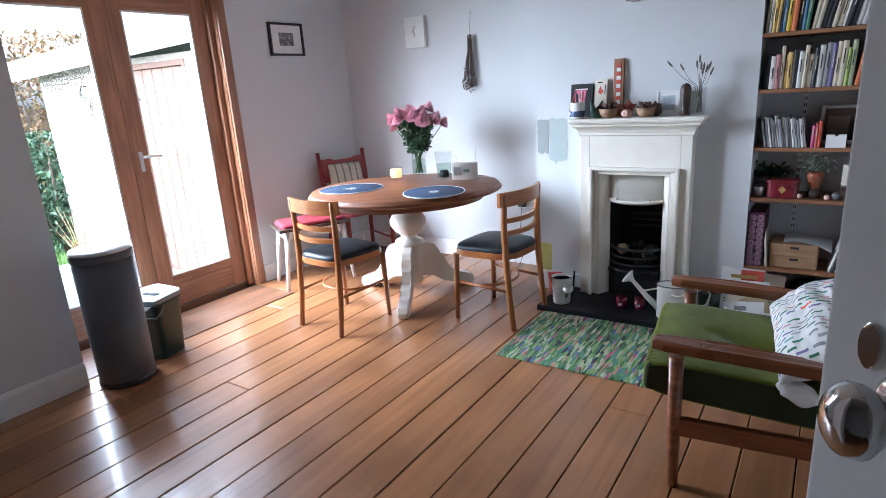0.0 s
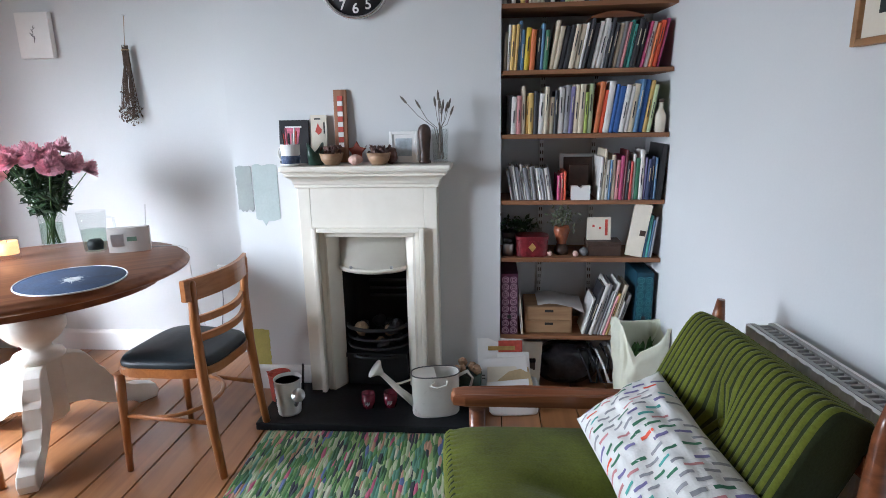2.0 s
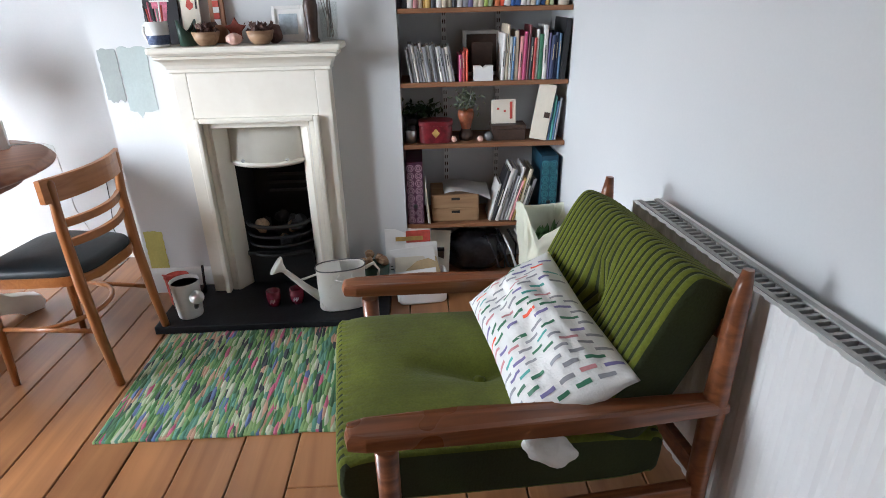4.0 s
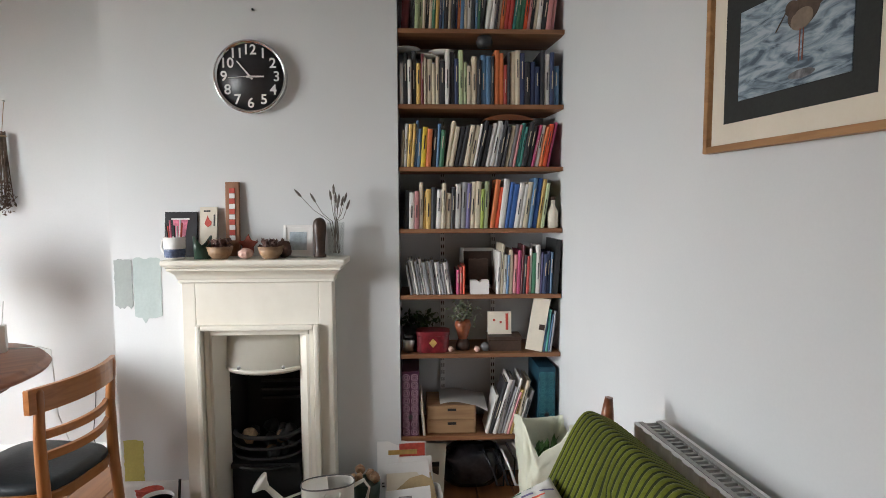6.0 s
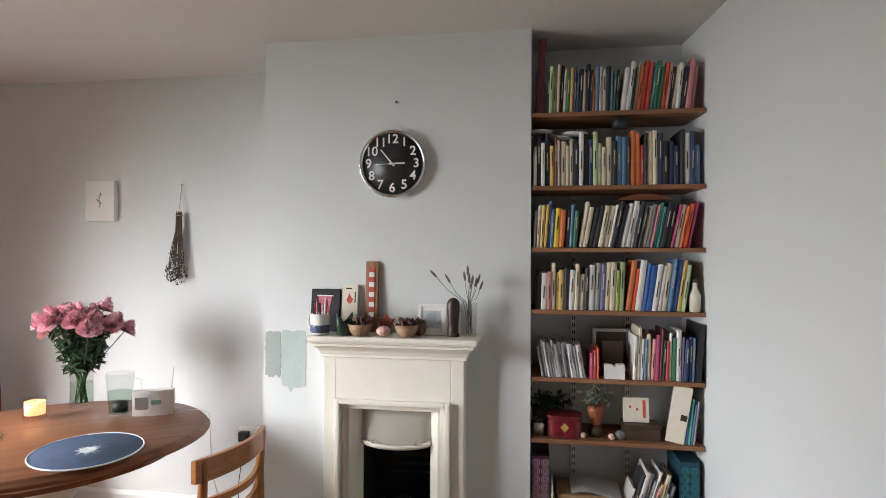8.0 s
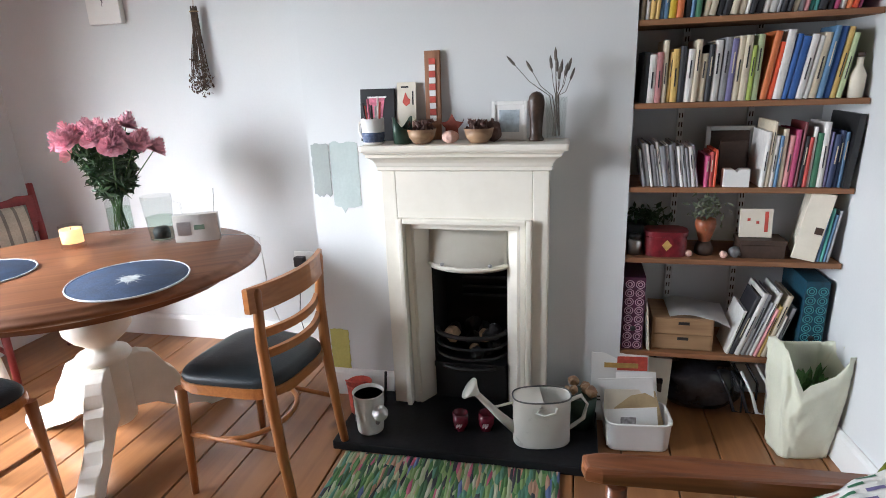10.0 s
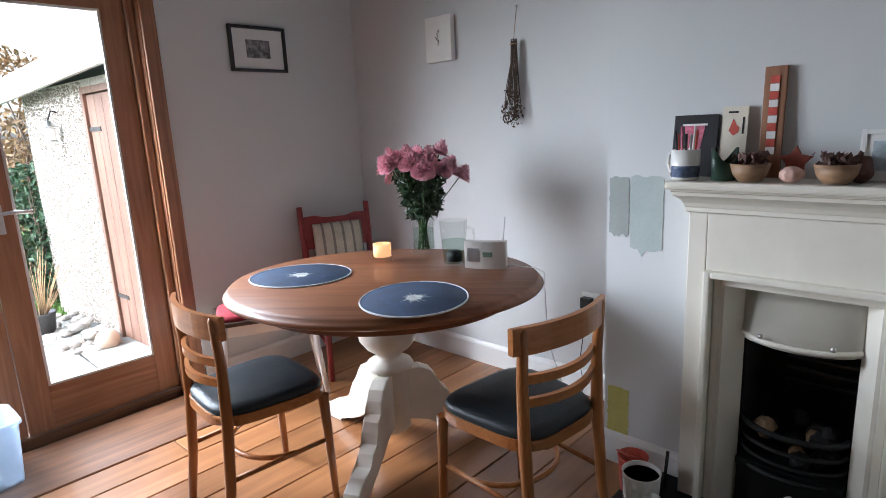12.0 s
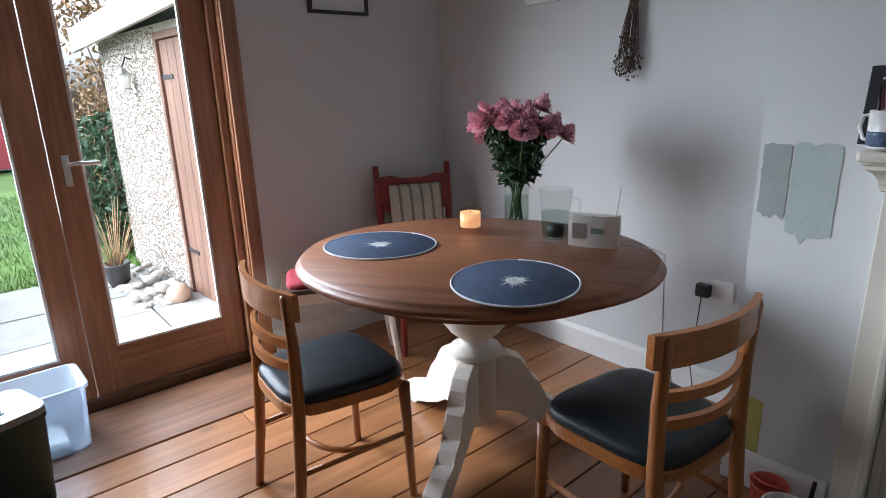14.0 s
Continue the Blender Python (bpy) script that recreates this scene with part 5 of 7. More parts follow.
def tester(name, label, material, x, z, w, h, seed, drip=0.0):
    """A brushed patch of tester paint, thin and ragged at the ends."""
    rnd = random.Random(seed)
    n = 26
    left = [(-w / 2 + 0.004 * noise.noise(Vector((seed, k * 0.4, 0))), -h / 2 + h * k / n) for k in range(n + 1)]
    right = [(w / 2 + 0.004 * noise.noise(Vector((seed, k * 0.4, 9))), -h / 2 + h * k / n) for k in range(n, -1, -1)]
    top = [(-w / 2 + w * k / 8, h / 2 + 0.008 * rnd.random()) for k in range(1, 8)]
    bot = [(w / 2 - w * k / 8, -h / 2 - 0.016 * rnd.random() - (drip if k == 5 else 0)) for k in range(1, 8)]
    pts = left + top + right + bot
    solid(name, prism(bmesh.new(), pts, -0.0016, 0.0, axis="y"), material, label, "paint patch", pose(x, Y_CB - 0.0004, z))


tester("paint_patch", "dark sage tester paint brushed on the chimney breast", "sage_d", -0.597, 1.015, 0.075, 0.20, 1)
tester("paint_patch", "pale sage tester paint brushed on the chimney breast", "sage_l", -0.495, 0.995, 0.118, 0.25, 2, 0.03)
tester("paint_patch", "mustard yellow tester paint patch low on the wall", "yellow_t", -0.588, 0.215, 0.085, 0.19, 3)


def socket():
    s = thing("wall_socket", "white double wall socket with a black plug", "socket", pose(-0.922, Y_N, 0.482))
    part("plate", boxes((-0.074, 0.074, -0.011, -0.001, -0.043, 0.043), bev=0.003), "white_p", s)
    part("plug", boxes((-0.062, -0.008, -0.05, -0.0115, -0.03, 0.022), bev=0.006), "black_p", s, "black power adapter")
    part("switch", boxes((0.006, 0.016, -0.0135, -0.011, 0.014, 0.034), bev=0.001), "white_p", s)
    part("switch", boxes((-0.02, -0.010, -0.0135, -0.011, 0.024, 0.038), bev=0.001), "white_p", s)
    bm = bmesh.new()
    tube(bm, [(-0.035, -0.045, -0.03), (-0.04, -0.05, -0.15), (-0.06, -0.05, -0.30), (-0.03, -0.06, -0.42), (-0.05, -0.07, -0.476)], 0.0024, 6)
    part("flex", bm, "black_p", s, "thin black flex")
    solid("radio_flex", tube(bmesh.new(), [(-1.05, 3.49, 0.76), (-0.92, 3.53, 0.757), (-0.885, 3.545, 0.74), (-0.88, 3.56, 0.45), (-0.90, 3.70, 0.20), (-0.94, 3.88, 0.02), (-0.95, 3.98, 0.006)], 0.002, 6), "steel", "thin grey flex hanging from the table", "cable")


socket()


def wall_hook_bag():
    b = thing("hanging_headphones", "black headphones hanging at the alcove's edge", "headphones", pose(CB0 - 0.02, 3.86, 0.49))
    pts = [(0.0, 0.062 * math.cos(a), 0.085 * math.sin(a)) for a in [-0.6 + 4.34 * k / 16 for k in range(17)]]
    part("band", tube(bmesh.new(), pts, 0.008, 8), "black_p", b)
    for s in (-1, 1):
        part("earpiece", lathe(bmesh.new(), [(0.0, -0.012), (0.028, -0.01), (0.032, 0.0), (0.028, 0.01), (0.0, 0.012)], n=20), "black_p", b, m=pose(-0.005, 0.055 * s, -0.055, 90))
    part("hook", boxes((-0.003, 0.019, -0.006, 0.006, 0.074, 0.082)), "steel", b)


wall_hook_bag()

# ---- mantel shelf ----
MZ = 1.1325
M["mug"] = surf("white_glazed_mug", (0.78, 0.77, 0.74), 0.25, 0.04, 12, 90, 0.03)
M["mugblue"] = surf("blue_glaze_scene", (0.09, 0.12, 0.20), 0.25, 0.4, 30, 90, 0.03)
M["pinkpr"] = surf("pink_print", (0.50, 0.13, 0.19), 0.5, 0.4, 40, 90, 0)
M["card"] = surf("cream_card", (0.72, 0.66, 0.54), 0.8, 0.05, 15, 90, 0.05)
M["redpr"] = surf("red_print", (0.50, 0.075, 0.05), 0.6, 0.2, 30, 90, 0.05)
M["dkgreen"] = surf("dark_green_tin", (0.022, 0.05, 0.032), 0.4, 0.25, 12, 90, 0.1)
M["bowl"] = wood("turned_bowl", (0.20, 0.11, 0.055), (0.36, 0.23, 0.13), "x", 0.5, 30, 0.1, 0.15)
M["stick"] = wood("brown_strip", (0.22, 0.10, 0.05), (0.34, 0.17, 0.09), "z", 0.5, 30, 0.1, 0.15)
M["rustred"] = surf("rust_red_felt", (0.24, 0.055, 0.035), 0.85, 0.3, 25, 90, 0.3)
M["shell"] = surf("pink_shell", (0.62, 0.40, 0.33), 0.5, 0.2, 25, 90, 0.3)
M["brownleaf"] = surf("dry_brown_petal", (0.13, 0.07, 0.055), 0.8, 0.3, 25, 90, 0.2)
M["carved"] = surf("dark_carved_wood", (0.05, 0.026, 0.016), 0.4, 0.4, 14, 80, 0.3)
M["carved_l"] = surf("light_carved_wood", (0.24, 0.11, 0.05), 0.5, 0.3, 20, 80, 0.2)
M["lav"] = surf("dry_lavender", (0.14, 0.12, 0.10), 0.9, 0.3, 30, 90, 0.2)
M["seapic"] = surf("pale_seascape", (0.40, 0.46, 0.49), 0.5, 0.35, 18, 60, 0)


def lean(x, y, z, ang, rz=0):
    return pose(x, y, z, -ang, 0, rz)


def mantel_things():
    c = thing("picture_card", "black-edged picture of a pink drink leaning on wall", "picture", lean(-0.330, 3.555, MZ, 8))
    part("board", boxes((-0.068, 0.068, -0.006, 0.006, 0, 0.192), bev=0.002), "black_f", c)
    part("print", prism(bmesh.new(), [(-0.034, 0.16), (0.030, 0.16), (0.018, 0.075), (-0.022, 0.075)], -0.0072, -0.0058, axis="y"), "pinkpr", c, "pink glass printed on black")
    part("print_line", boxes((-0.04, 0.036, -0.0075, -0.006, 0.158, 0.164)), "paper", c)
    mg = thing("pen_mug", "white mug with a blue scene holding pens", "mug", pose(-0.318, 3.468, MZ, 0, 0, 160))
    part("body", lathe(bmesh.new(), [(0.0, 0.0), (0.036, 0.0), (0.040, 0.006), (0.042, 0.09), (0.039, 0.09), (0.037, 0.012), (0.0, 0.01)], n=32), "mug", mg)
    part("band", lathe(bmesh.new(), [(0.0402, 0.008), (0.0416, 0.036), (0.0418, 0.042), (0.0402, 0.042)], n=32), "mugblue", mg, "blue painted scene")
    part("handle", tube(bmesh.new(), [(0.04, 0, 0.078), (0.062, 0, 0.074), (0.068, 0, 0.048), (0.058, 0, 0.022), (0.039, 0, 0.016)], 0.005, 8), "mug", mg)
    rnd = random.Random(41)
    for k, mt in enumerate(("redpr", "black_p", "pinkpr", "steel", "redpr", "paper", "black_p")):
        a = k * 0.9
        part("pen", tube(bmesh.new(), [(0.02 * math.cos(a), 0.02 * math.sin(a), 0.014), (0.032 * math.cos(a), 0.03 * math.sin(a), 0.135 + 0.012 * (k % 3))], 0.004, 6), mt, mg)
    k_ = thing("greeting_card", "cream card printed with a red playing-card heart", "card", lean(-0.217, 3.56, MZ, 7))
    part("board", boxes((-0.037, 0.037, -0.002, 0.002, 0, 0.212), bev=0.001), "card", k_)
    part("print", prism(bmesh.new(), [(-0.016, 0.14), (-0.004, 0.176), (0.006, 0.155), (0.014, 0.15), (0.012, 0.135), (-0.002, 0.125)], -0.0032, -0.0018, axis="y"), "redpr", k_, "red heart shape")
    part("print_line", boxes((-0.02, 0.008, -0.003, -0.0018, 0.192, 0.198), (0.022, 0.027, -0.003, -0.0018, 0.13, 0.18)), "black_p", k_)
    bm = bmesh.new()
    lathe(bm, [(0.0, 0.0), (0.034, 0.0), (0.037, 0.05), (0.034, 0.05), (0.032, 0.006), (0.0, 0.005)], n=24)
    for v in bm.verts:
        if v.co.z > 0.04:
            v.co.z += 0.045 * (0.5 + 0.5 * math.sin(2.0 * math.atan2(v.co.y, v.co.x) + 0.3))
    solid("tea_light_holder", bm, "dkgreen", "dark green holder with a jagged crown rim", "candle holder", pose(-0.208, 3.475, MZ))
    s = thing("wooden_strip", "tall brown wooden strip with red and white tiles", "ornament", lean(-0.115, 3.575, MZ, 3))
    part("strip", boxes((-0.029, 0.029, -0.008, 0.008, 0, 0.318), bev=0.002), "stick", s)
    for k in range(10):
        part("tile", boxes((-0.012, 0.012, -0.0115, -0.0075, 0.068 + k * 0.0225, 0.0885 + k * 0.0225), bev=0.001), "redpr" if k % 2 else "paper", s)
    for (x, nm) in ((-0.135, "a"), (0.072, "b")):
        b = thing("wooden_bowl", "small turned wooden bowl of dried petals", "bowl", pose(x, 3.465, MZ), "bowls on the mantel")
        part("bowl", lathe(bmesh.new(), [(0.0, 0.0), (0.030, 0.0), (0.045, 0.02), (0.053, 0.05), (0.049, 0.05), (0.04, 0.022), (0.0, 0.01)], n=32), "bowl", b)
        bm = bmesh.new()
        for k in range(70):
            p = Vector((rnd.gauss(0, 0.02), rnd.gauss(0, 0.02), 0.045 + rnd.random() * 0.03))
            q = Euler((rnd.uniform(-2, 2), rnd.uniform(-2, 2), rnd.uniform(0, 6))).to_matrix()
            s_ = rnd.uniform(0.008, 0.016)
            vv = [bm.verts.new(p + q @ Vector(cc)) for cc in ((-s_, 0, 0), (0, s_ * 0.7, 0.4 * s_), (s_, 0, 0), (0, -s_ * 0.7, 0.4 * s_))]
            bm.faces.new((vv[0], vv[1], vv[2]))
            bm.faces.new((vv[0], vv[2], vv[3]))
        part("petals", bm, "brownleaf", b, "dried brown petals")
    # red star and shell
    bm = bmesh.new()
    prism(bm, [((0.045 if k % 2 == 0 else 0.02) * math.cos(k * math.pi / 5 + 1.57), 0.045 + (0.045 if k % 2 == 0 else 0.02) * math.sin(k * math.pi / 5 + 1.57)) for k in range(10)], -0.006, 0.006, axis="y", bev=0.003)
    solid("red_star", bm, "rustred", "rough red-brown star ornament on the mantel", "ornament", lean(-0.035, 3.51, MZ + 0.008, 10))
    bm = bmesh.new()
    bmesh.ops.create_icosphere(bm, subdivisions=3, radius=0.03)
    for v in bm.verts:
        v.co *= 1 + 0.12 * math.sin(9 * math.atan2(v.co.y, v.co.x)) * (1 - abs(v.co.z) / 0.03)
        v.co.z *= 0.75
    for f in bm.faces:
        f.smooth = True
    solid("seashell", bm, "shell", "ribbed pink seashell on the mantel", "shell", pose(-0.03, 3.462, MZ + 0.021))
    bm = bmesh.new()
    bmesh.ops.create_icosphere(bm, subdivisions=3, radius=0.035)
    for v in bm.verts:
        v.co *= 1 + 0.35 * noise.noise(v.co * 40)
    solid("pine_cone", bm, "brownleaf", "dark brown cone behind the bowl", "cone", pose(0.115, 3.52, MZ + 0.034))
    f = thing("photo_frame", "white framed seascape print leaning on the wall", "picture", lean(0.17, 3.53, MZ, 10))
    for a in ((-0.063, -0.050, 0, 0.135), (0.050, 0.063, 0, 0.135), (-0.05, 0.05, 0, 0.013), (-0.05, 0.05, 0.122, 0.135)):
        part("frame", boxes((a[0], a[1], -0.008, 0.008, a[2], a[3]), bev=0.002), "paper", f)
    part("print", boxes((-0.05, 0.05, -0.003, 0.003, 0.013, 0.122)), "paper", f)
    part("sea_print", boxes((-0.036, 0.036, -0.0042, -0.0028, 0.028, 0.105)), "seapic", f, "pale grey-blue seascape")
    # carved figure, a plain turned shape
    bm = bmesh.new()
    lathe(bm, [(0.0, 0.0), (0.030, 0.0), (0.031, 0.010), (0.024, 0.02), (0.025, 0.06), (0.028, 0.10), (0.032, 0.135), (0.033, 0.165), (0.029, 0.188), (0.018, 0.202), (0.0, 0.208)], n=24)
    solid("carved_figure", bm, "carved", "dark carved wooden figure with a brown top", "statue", pose(0.268, 3.50, MZ) @ Matrix.Diagonal((0.86, 0.7, 0.80, 1)))
    v = thing("bud_vase", "square glass vase of dried lavender stems", "vase", pose(0.335, 3.50, MZ))
    g = part("vase", lathe(bmesh.new(), [(0.0, 0.0), (0.03, 0.0), (0.032, 0.008), (0.038, 0.145), (0.035, 0.145), (0.029, 0.014), (0.0, 0.012)], n=28), "glass", v)
    g.visible_shadow = False
    bm, bm2 = bmesh.new(), bmesh.new()
    for k, (dx, dz) in enumerate(((-0.02, 0.255), (-0.005, 0.28), (0.0, 0.245), (0.015, 0.24), (0.03, 0.23), (0.04, 0.245), (0.008, 0.22), (-0.09, 0.245), (-0.15, 0.265), (0.05, 0.215))):
        e = Vector((dx, rnd.uniform(-0.02, 0.02), dz))
        tube(bm, [(rnd.uniform(-0.015, 0.015), rnd.uniform(-0.015, 0.015), 0.016), (e.x * 0.15, e.y, 0.15), (e.x * 0.6, e.y, dz * 0.75), e], [0.0016, 0.0015, 0.0012, 0.001], 5)
        d = (e - Vector((e.x * 0.6, e.y, dz * 0.75))).normalized()
        tube(bm2, [e - d * 0.018, e - d * 0.01, e + d * 0.012, e + d * 0.026], [0.0015, 0.005, 0.0048, 0.001], 6)
    part("stem_bundle", bm, "lav", v, "grey dry stems")
    tagged(part("seed_heads", bm2, "lav", v, "dark seed heads"), kind="stuff")


mantel_things()


# ---- hearth ----
HZ = 0.0365
M["spot_pot"] = surf("white_pot_with_marks", (0.70, 0.70, 0.67), 0.4, 0.1, 9, 60, 0.05)
M["tlred"] = surf("dark_red_glass", (0.16, 0.012, 0.03), 0.15, 0.3, 20, 80, 0.05)
M["sprig"] = surf("pale_sprig", (0.55, 0.45, 0.47), 0.5, 0.2, 20, 80, 0)
M["galv"] = surf("grey_rim", (0.12, 0.12, 0.12), 0.4, 0.2, 20, 80, 0.05)


def watering_can():
    c = thing("watering_can", "cream enamel watering can with a long spout", "watering can", pose(0.308, 3.335, HZ, 0, 0, 12))
    bm = bmesh.new()
    o = ring(40, 0.105, 0.06, 2.6)
    rings = []
    for s, z in ((0.96, 0.0), (1.0, 0.006), (1.0, 0.185), (1.02, 0.19), (0.985, 0.192), (0.975, 0.185), (0.975, 0.05)):
        rings.append([bm.verts.new((x * s, y * s, z)) for x, y in o])
    for a, b_ in zip(rings, rings[1:]):
        for k in range(len(o)):
            bm.faces.new((a[k], a[(k + 1) % len(o)], b_[(k + 1) % len(o)], b_[k])).smooth = True
    bm.faces.new(rings[0])
    bm.faces.new(rings[-1])
    part("body", bm, "white_m", c)
    half = [(x * 0.97, y * 0.97) for x, y in o if x <= 0.01]
    part("lid_half", prism(bmesh.new(), half, 0.187, 0.1895), "white_m", c)
    n = len(o)
    part("rim", tube(bmesh.new(), [(o[k % n][0] * 1.015, o[k % n][1] * 1.015, 0.192) for k in range(n + 1)], 0.003, 6), "galv", c, "dark rim line")
    part("spout", tube(bmesh.new(), [(-0.095, 0, 0.05), (-0.16, 0, 0.115), (-0.23, 0, 0.195), (-0.245, 0, 0.21)], [0.02, 0.015, 0.011, 0.011], 12), "white_m", c)
    part("brace", tube(bmesh.new(), [(-0.10, 0, 0.165), (-0.155, 0, 0.15), (-0.185, 0, 0.145)], 0.005, 8), "white_m", c)
    r = part("rose", lathe(bmesh.new(), [(0.011, -0.035), (0.02, -0.02), (0.042, 0.0), (0.043, 0.006), (0.0, 0.01)], n=28), "white_m", c, "round sprinkler rose")
    r.matrix_basis = pose(-0.262, 0, 0.225, 0, -52, 0)
    part("handle", tube(bmesh.new(), [(0.10, 0, 0.165), (0.145, 0, 0.185), (0.168, 0, 0.15), (0.155, 0, 0.09), (0.105, 0, 0.05)], 0.009, 8, 0.55), "white_m", c)
    part("carry_handle", tube(bmesh.new(), [(-0.01, -0.062, 0.175), (-0.03, -0.072, 0.16), (0.0, -0.075, 0.148), (0.04, -0.072, 0.158), (0.045, -0.062, 0.175)], 0.004, 6), "white_m", c)


def small_can():
    c = thing("small_watering_can", "small white metal watering can with floral marks", "watering can", pose(-0.355, 3.30, HZ, 0, 0, -25))
    part("body", lathe(bmesh.new(), [(0.0, 0.0), (0.05, 0.0), (0.052, 0.01), (0.06, 0.16), (0.062, 0.165), (0.058, 0.165), (0.05, 0.02), (0.0, 0.018)], n=32), "spot_pot", c)
    part("inside", lathe(bmesh.new(), [(0.0, 0.15), (0.0565, 0.15)], n=32), "black_p", c)
    part("spout", tube(bmesh.new(), [(0.05, -0.01, 0.05), (0.075, -0.02, 0.09), (0.085, -0.025, 0.105)], 0.01, 8), "galv", c)
    r = part("rose", lathe(bmesh.new(), [(0.01, -0.02), (0.03, 0.0), (0.03, 0.006), (0.0, 0.008)], n=20), "steel", c)
    r.matrix_basis = pose(0.09, -0.03, 0.115, 40, 35, 0)
    rnd = random.Random(17)
    bm = bmesh.new()
    for k in range(9):
        a, z = -2.4 + 0.35 * rnd.uniform(-1, 1), rnd.uniform(0.03, 0.13)
        rr = 0.0535 + 0.008 * z / 0.16 + 0.0006
        tube(bm, [(rr * math.cos(a), rr * math.sin(a), z), (rr * math.cos(a + 0.1), rr * math.sin(a + 0.1), z + 0.02)], 0.002, 4)
    part("marks", bm, "galv", c)


def hearth_things():
    watering_can()
    small_can()
    c = thing("red_pot", "small red metal pot on the hearth", "pot", pose(-0.44, 3.42, HZ))
    part("body", lathe(bmesh.new(), [(0.0, 0.0), (0.042, 0.0), (0.05, 0.12), (0.053, 0.13), (0.049, 0.13), (0.04, 0.01), (0.0, 0.01)], n=28), "redpr", c)
    part("handle", tube(bmesh.new(), [(-0.05, 0, 0.12), (-0.045, -0.03, 0.15), (0.0, -0.05, 0.155), (0.045, -0.03, 0.15), (0.05, 0, 0.12)], 0.003, 6), "redpr", c)
    for x, y in ((-0.005, 3.36), (0.095, 3.375)):
        t = thing("tea_light_glass", "dark red glass tea-light holder with pale sprig", "candle holder", pose(x, y, HZ), "red glass holders")
        part("glass", lathe(bmesh.new(), [(0.0, 0.0), (0.026, 0.0), (0.032, 0.03), (0.030, 0.07), (0.027, 0.07), (0.028, 0.03), (0.0, 0.006)], n=24), "tlred", t)
        bm = bmesh.new()
        for k in range(6):
            a = -1.57 + 0.12 * (k - 2.5)
            tube(bm, [(0.0315 * math.cos(a), 0.0315 * math.sin(a), 0.018 + 0.004 * (k % 3)), (0.0325 * math.cos(a + 0.05), 0.0325 * math.sin(a + 0.05), 0.032 + 0.006 * (k % 2))], 0.0022, 4)
        part("sprig", bm, "sprig", t, "pale painted sprig")
    g = thing("fire_tool", "black iron fire tool resting by the surround", "fire tool", pose(-0.36, 3.50, HZ))
    part("poker", tube(bmesh.new(), [(0, 0, 0), (0.01, 0.0, 0.14)], 0.006, 8), "iron", g)
    part("pan", boxes((-0.09, 0.0, -0.03, 0.03, 0.0, 0.022), bev=0.005), "iron", g)
    part("loop", tube(bmesh.new(), [(-0.12 + 0.03 * math.cos(a), 0.03 * math.sin(a), 0.03) for a in [k * 0.5236 for k in range(13)]], 0.003, 6), "iron", g)
    p = thing("green_tub", "dark green tub of dried pale flower heads", "pot", pose(0.452, 3.47, HZ))
    part("tub", lathe(bmesh.new(), [(0.0, 0.0), (0.05, 0.0), (0.06, 0.13), (0.055, 0.13), (0.0, 0.12)], n=28), "dkgreen", p)
    rnd = random.Random(19)
    for k in range(9):
        bm = bmesh.new()
        bmesh.ops.create_icosphere(bm, subdivisions=2, radius=rnd.uniform(0.014, 0.024))
        for v in bm.verts:
            v.co *= 1 + 0.3 * noise.noise(v.co * 80 + Vector((k, 0, 0)))
        part("seed_head", bm, "bowl", p, m=pose(rnd.uniform(-0.06, 0.04), rnd.uniform(-0.04, 0.04), 0.14 + rnd.uniform(0, 0.03)))


hearth_things()


# ---- books and shelf things ----
BOOK = {"k": (0.022, 0.022, 0.026), "w": (0.70, 0.68, 0.64), "c": (0.62, 0.54, 0.40), "e": (0.42, 0.50, 0.28), "y": (0.62, 0.42, 0.12), "Y": (0.70, 0.50, 0.03),
        "n": (0.03, 0.045, 0.11), "b": (0.10, 0.20, 0.34), "B": (0.03, 0.10, 0.32), "r": (0.42, 0.05, 0.04), "o": (0.62, 0.17, 0.05), "R": (0.72, 0.09, 0.03), "m": (0.14, 0.025, 0.03), "p": (0.58, 0.26, 0.26),
        "P": (0.45, 0.06, 0.16), "t": (0.05, 0.28, 0.24), "T": (0.12, 0.42, 0.36), "g": (0.05, 0.17, 0.09), "G": (0.36, 0.46, 0.09), "v": (0.17, 0.15, 0.30), "s": (0.30, 0.30, 0.31), "a": (0.30, 0.16, 0.09)}
for _k, _c in BOOK.items():
    M["bk_" + _k] = surf("book_cover_" + _k, _c, 0.5, 0.14, 18, 120, 0.08, rand=0.14)
M["pages"] = surf("book_pages", (0.66, 0.60, 0.48), 0.9, 0.12, 40, 200, 0.2)
COLNAME = {"k": "black", "w": "white", "c": "cream", "e": "pale green", "y": "ochre", "Y": "yellow", "n": "navy", "b": "blue", "B": "bright blue", "r": "red", "o": "orange", "R": "bright red", "m": "maroon", "p": "pink",
           "P": "crimson", "t": "teal", "T": "turquoise", "g": "dark green", "G": "lime green", "v": "violet grey", "s": "grey", "a": "brown"}


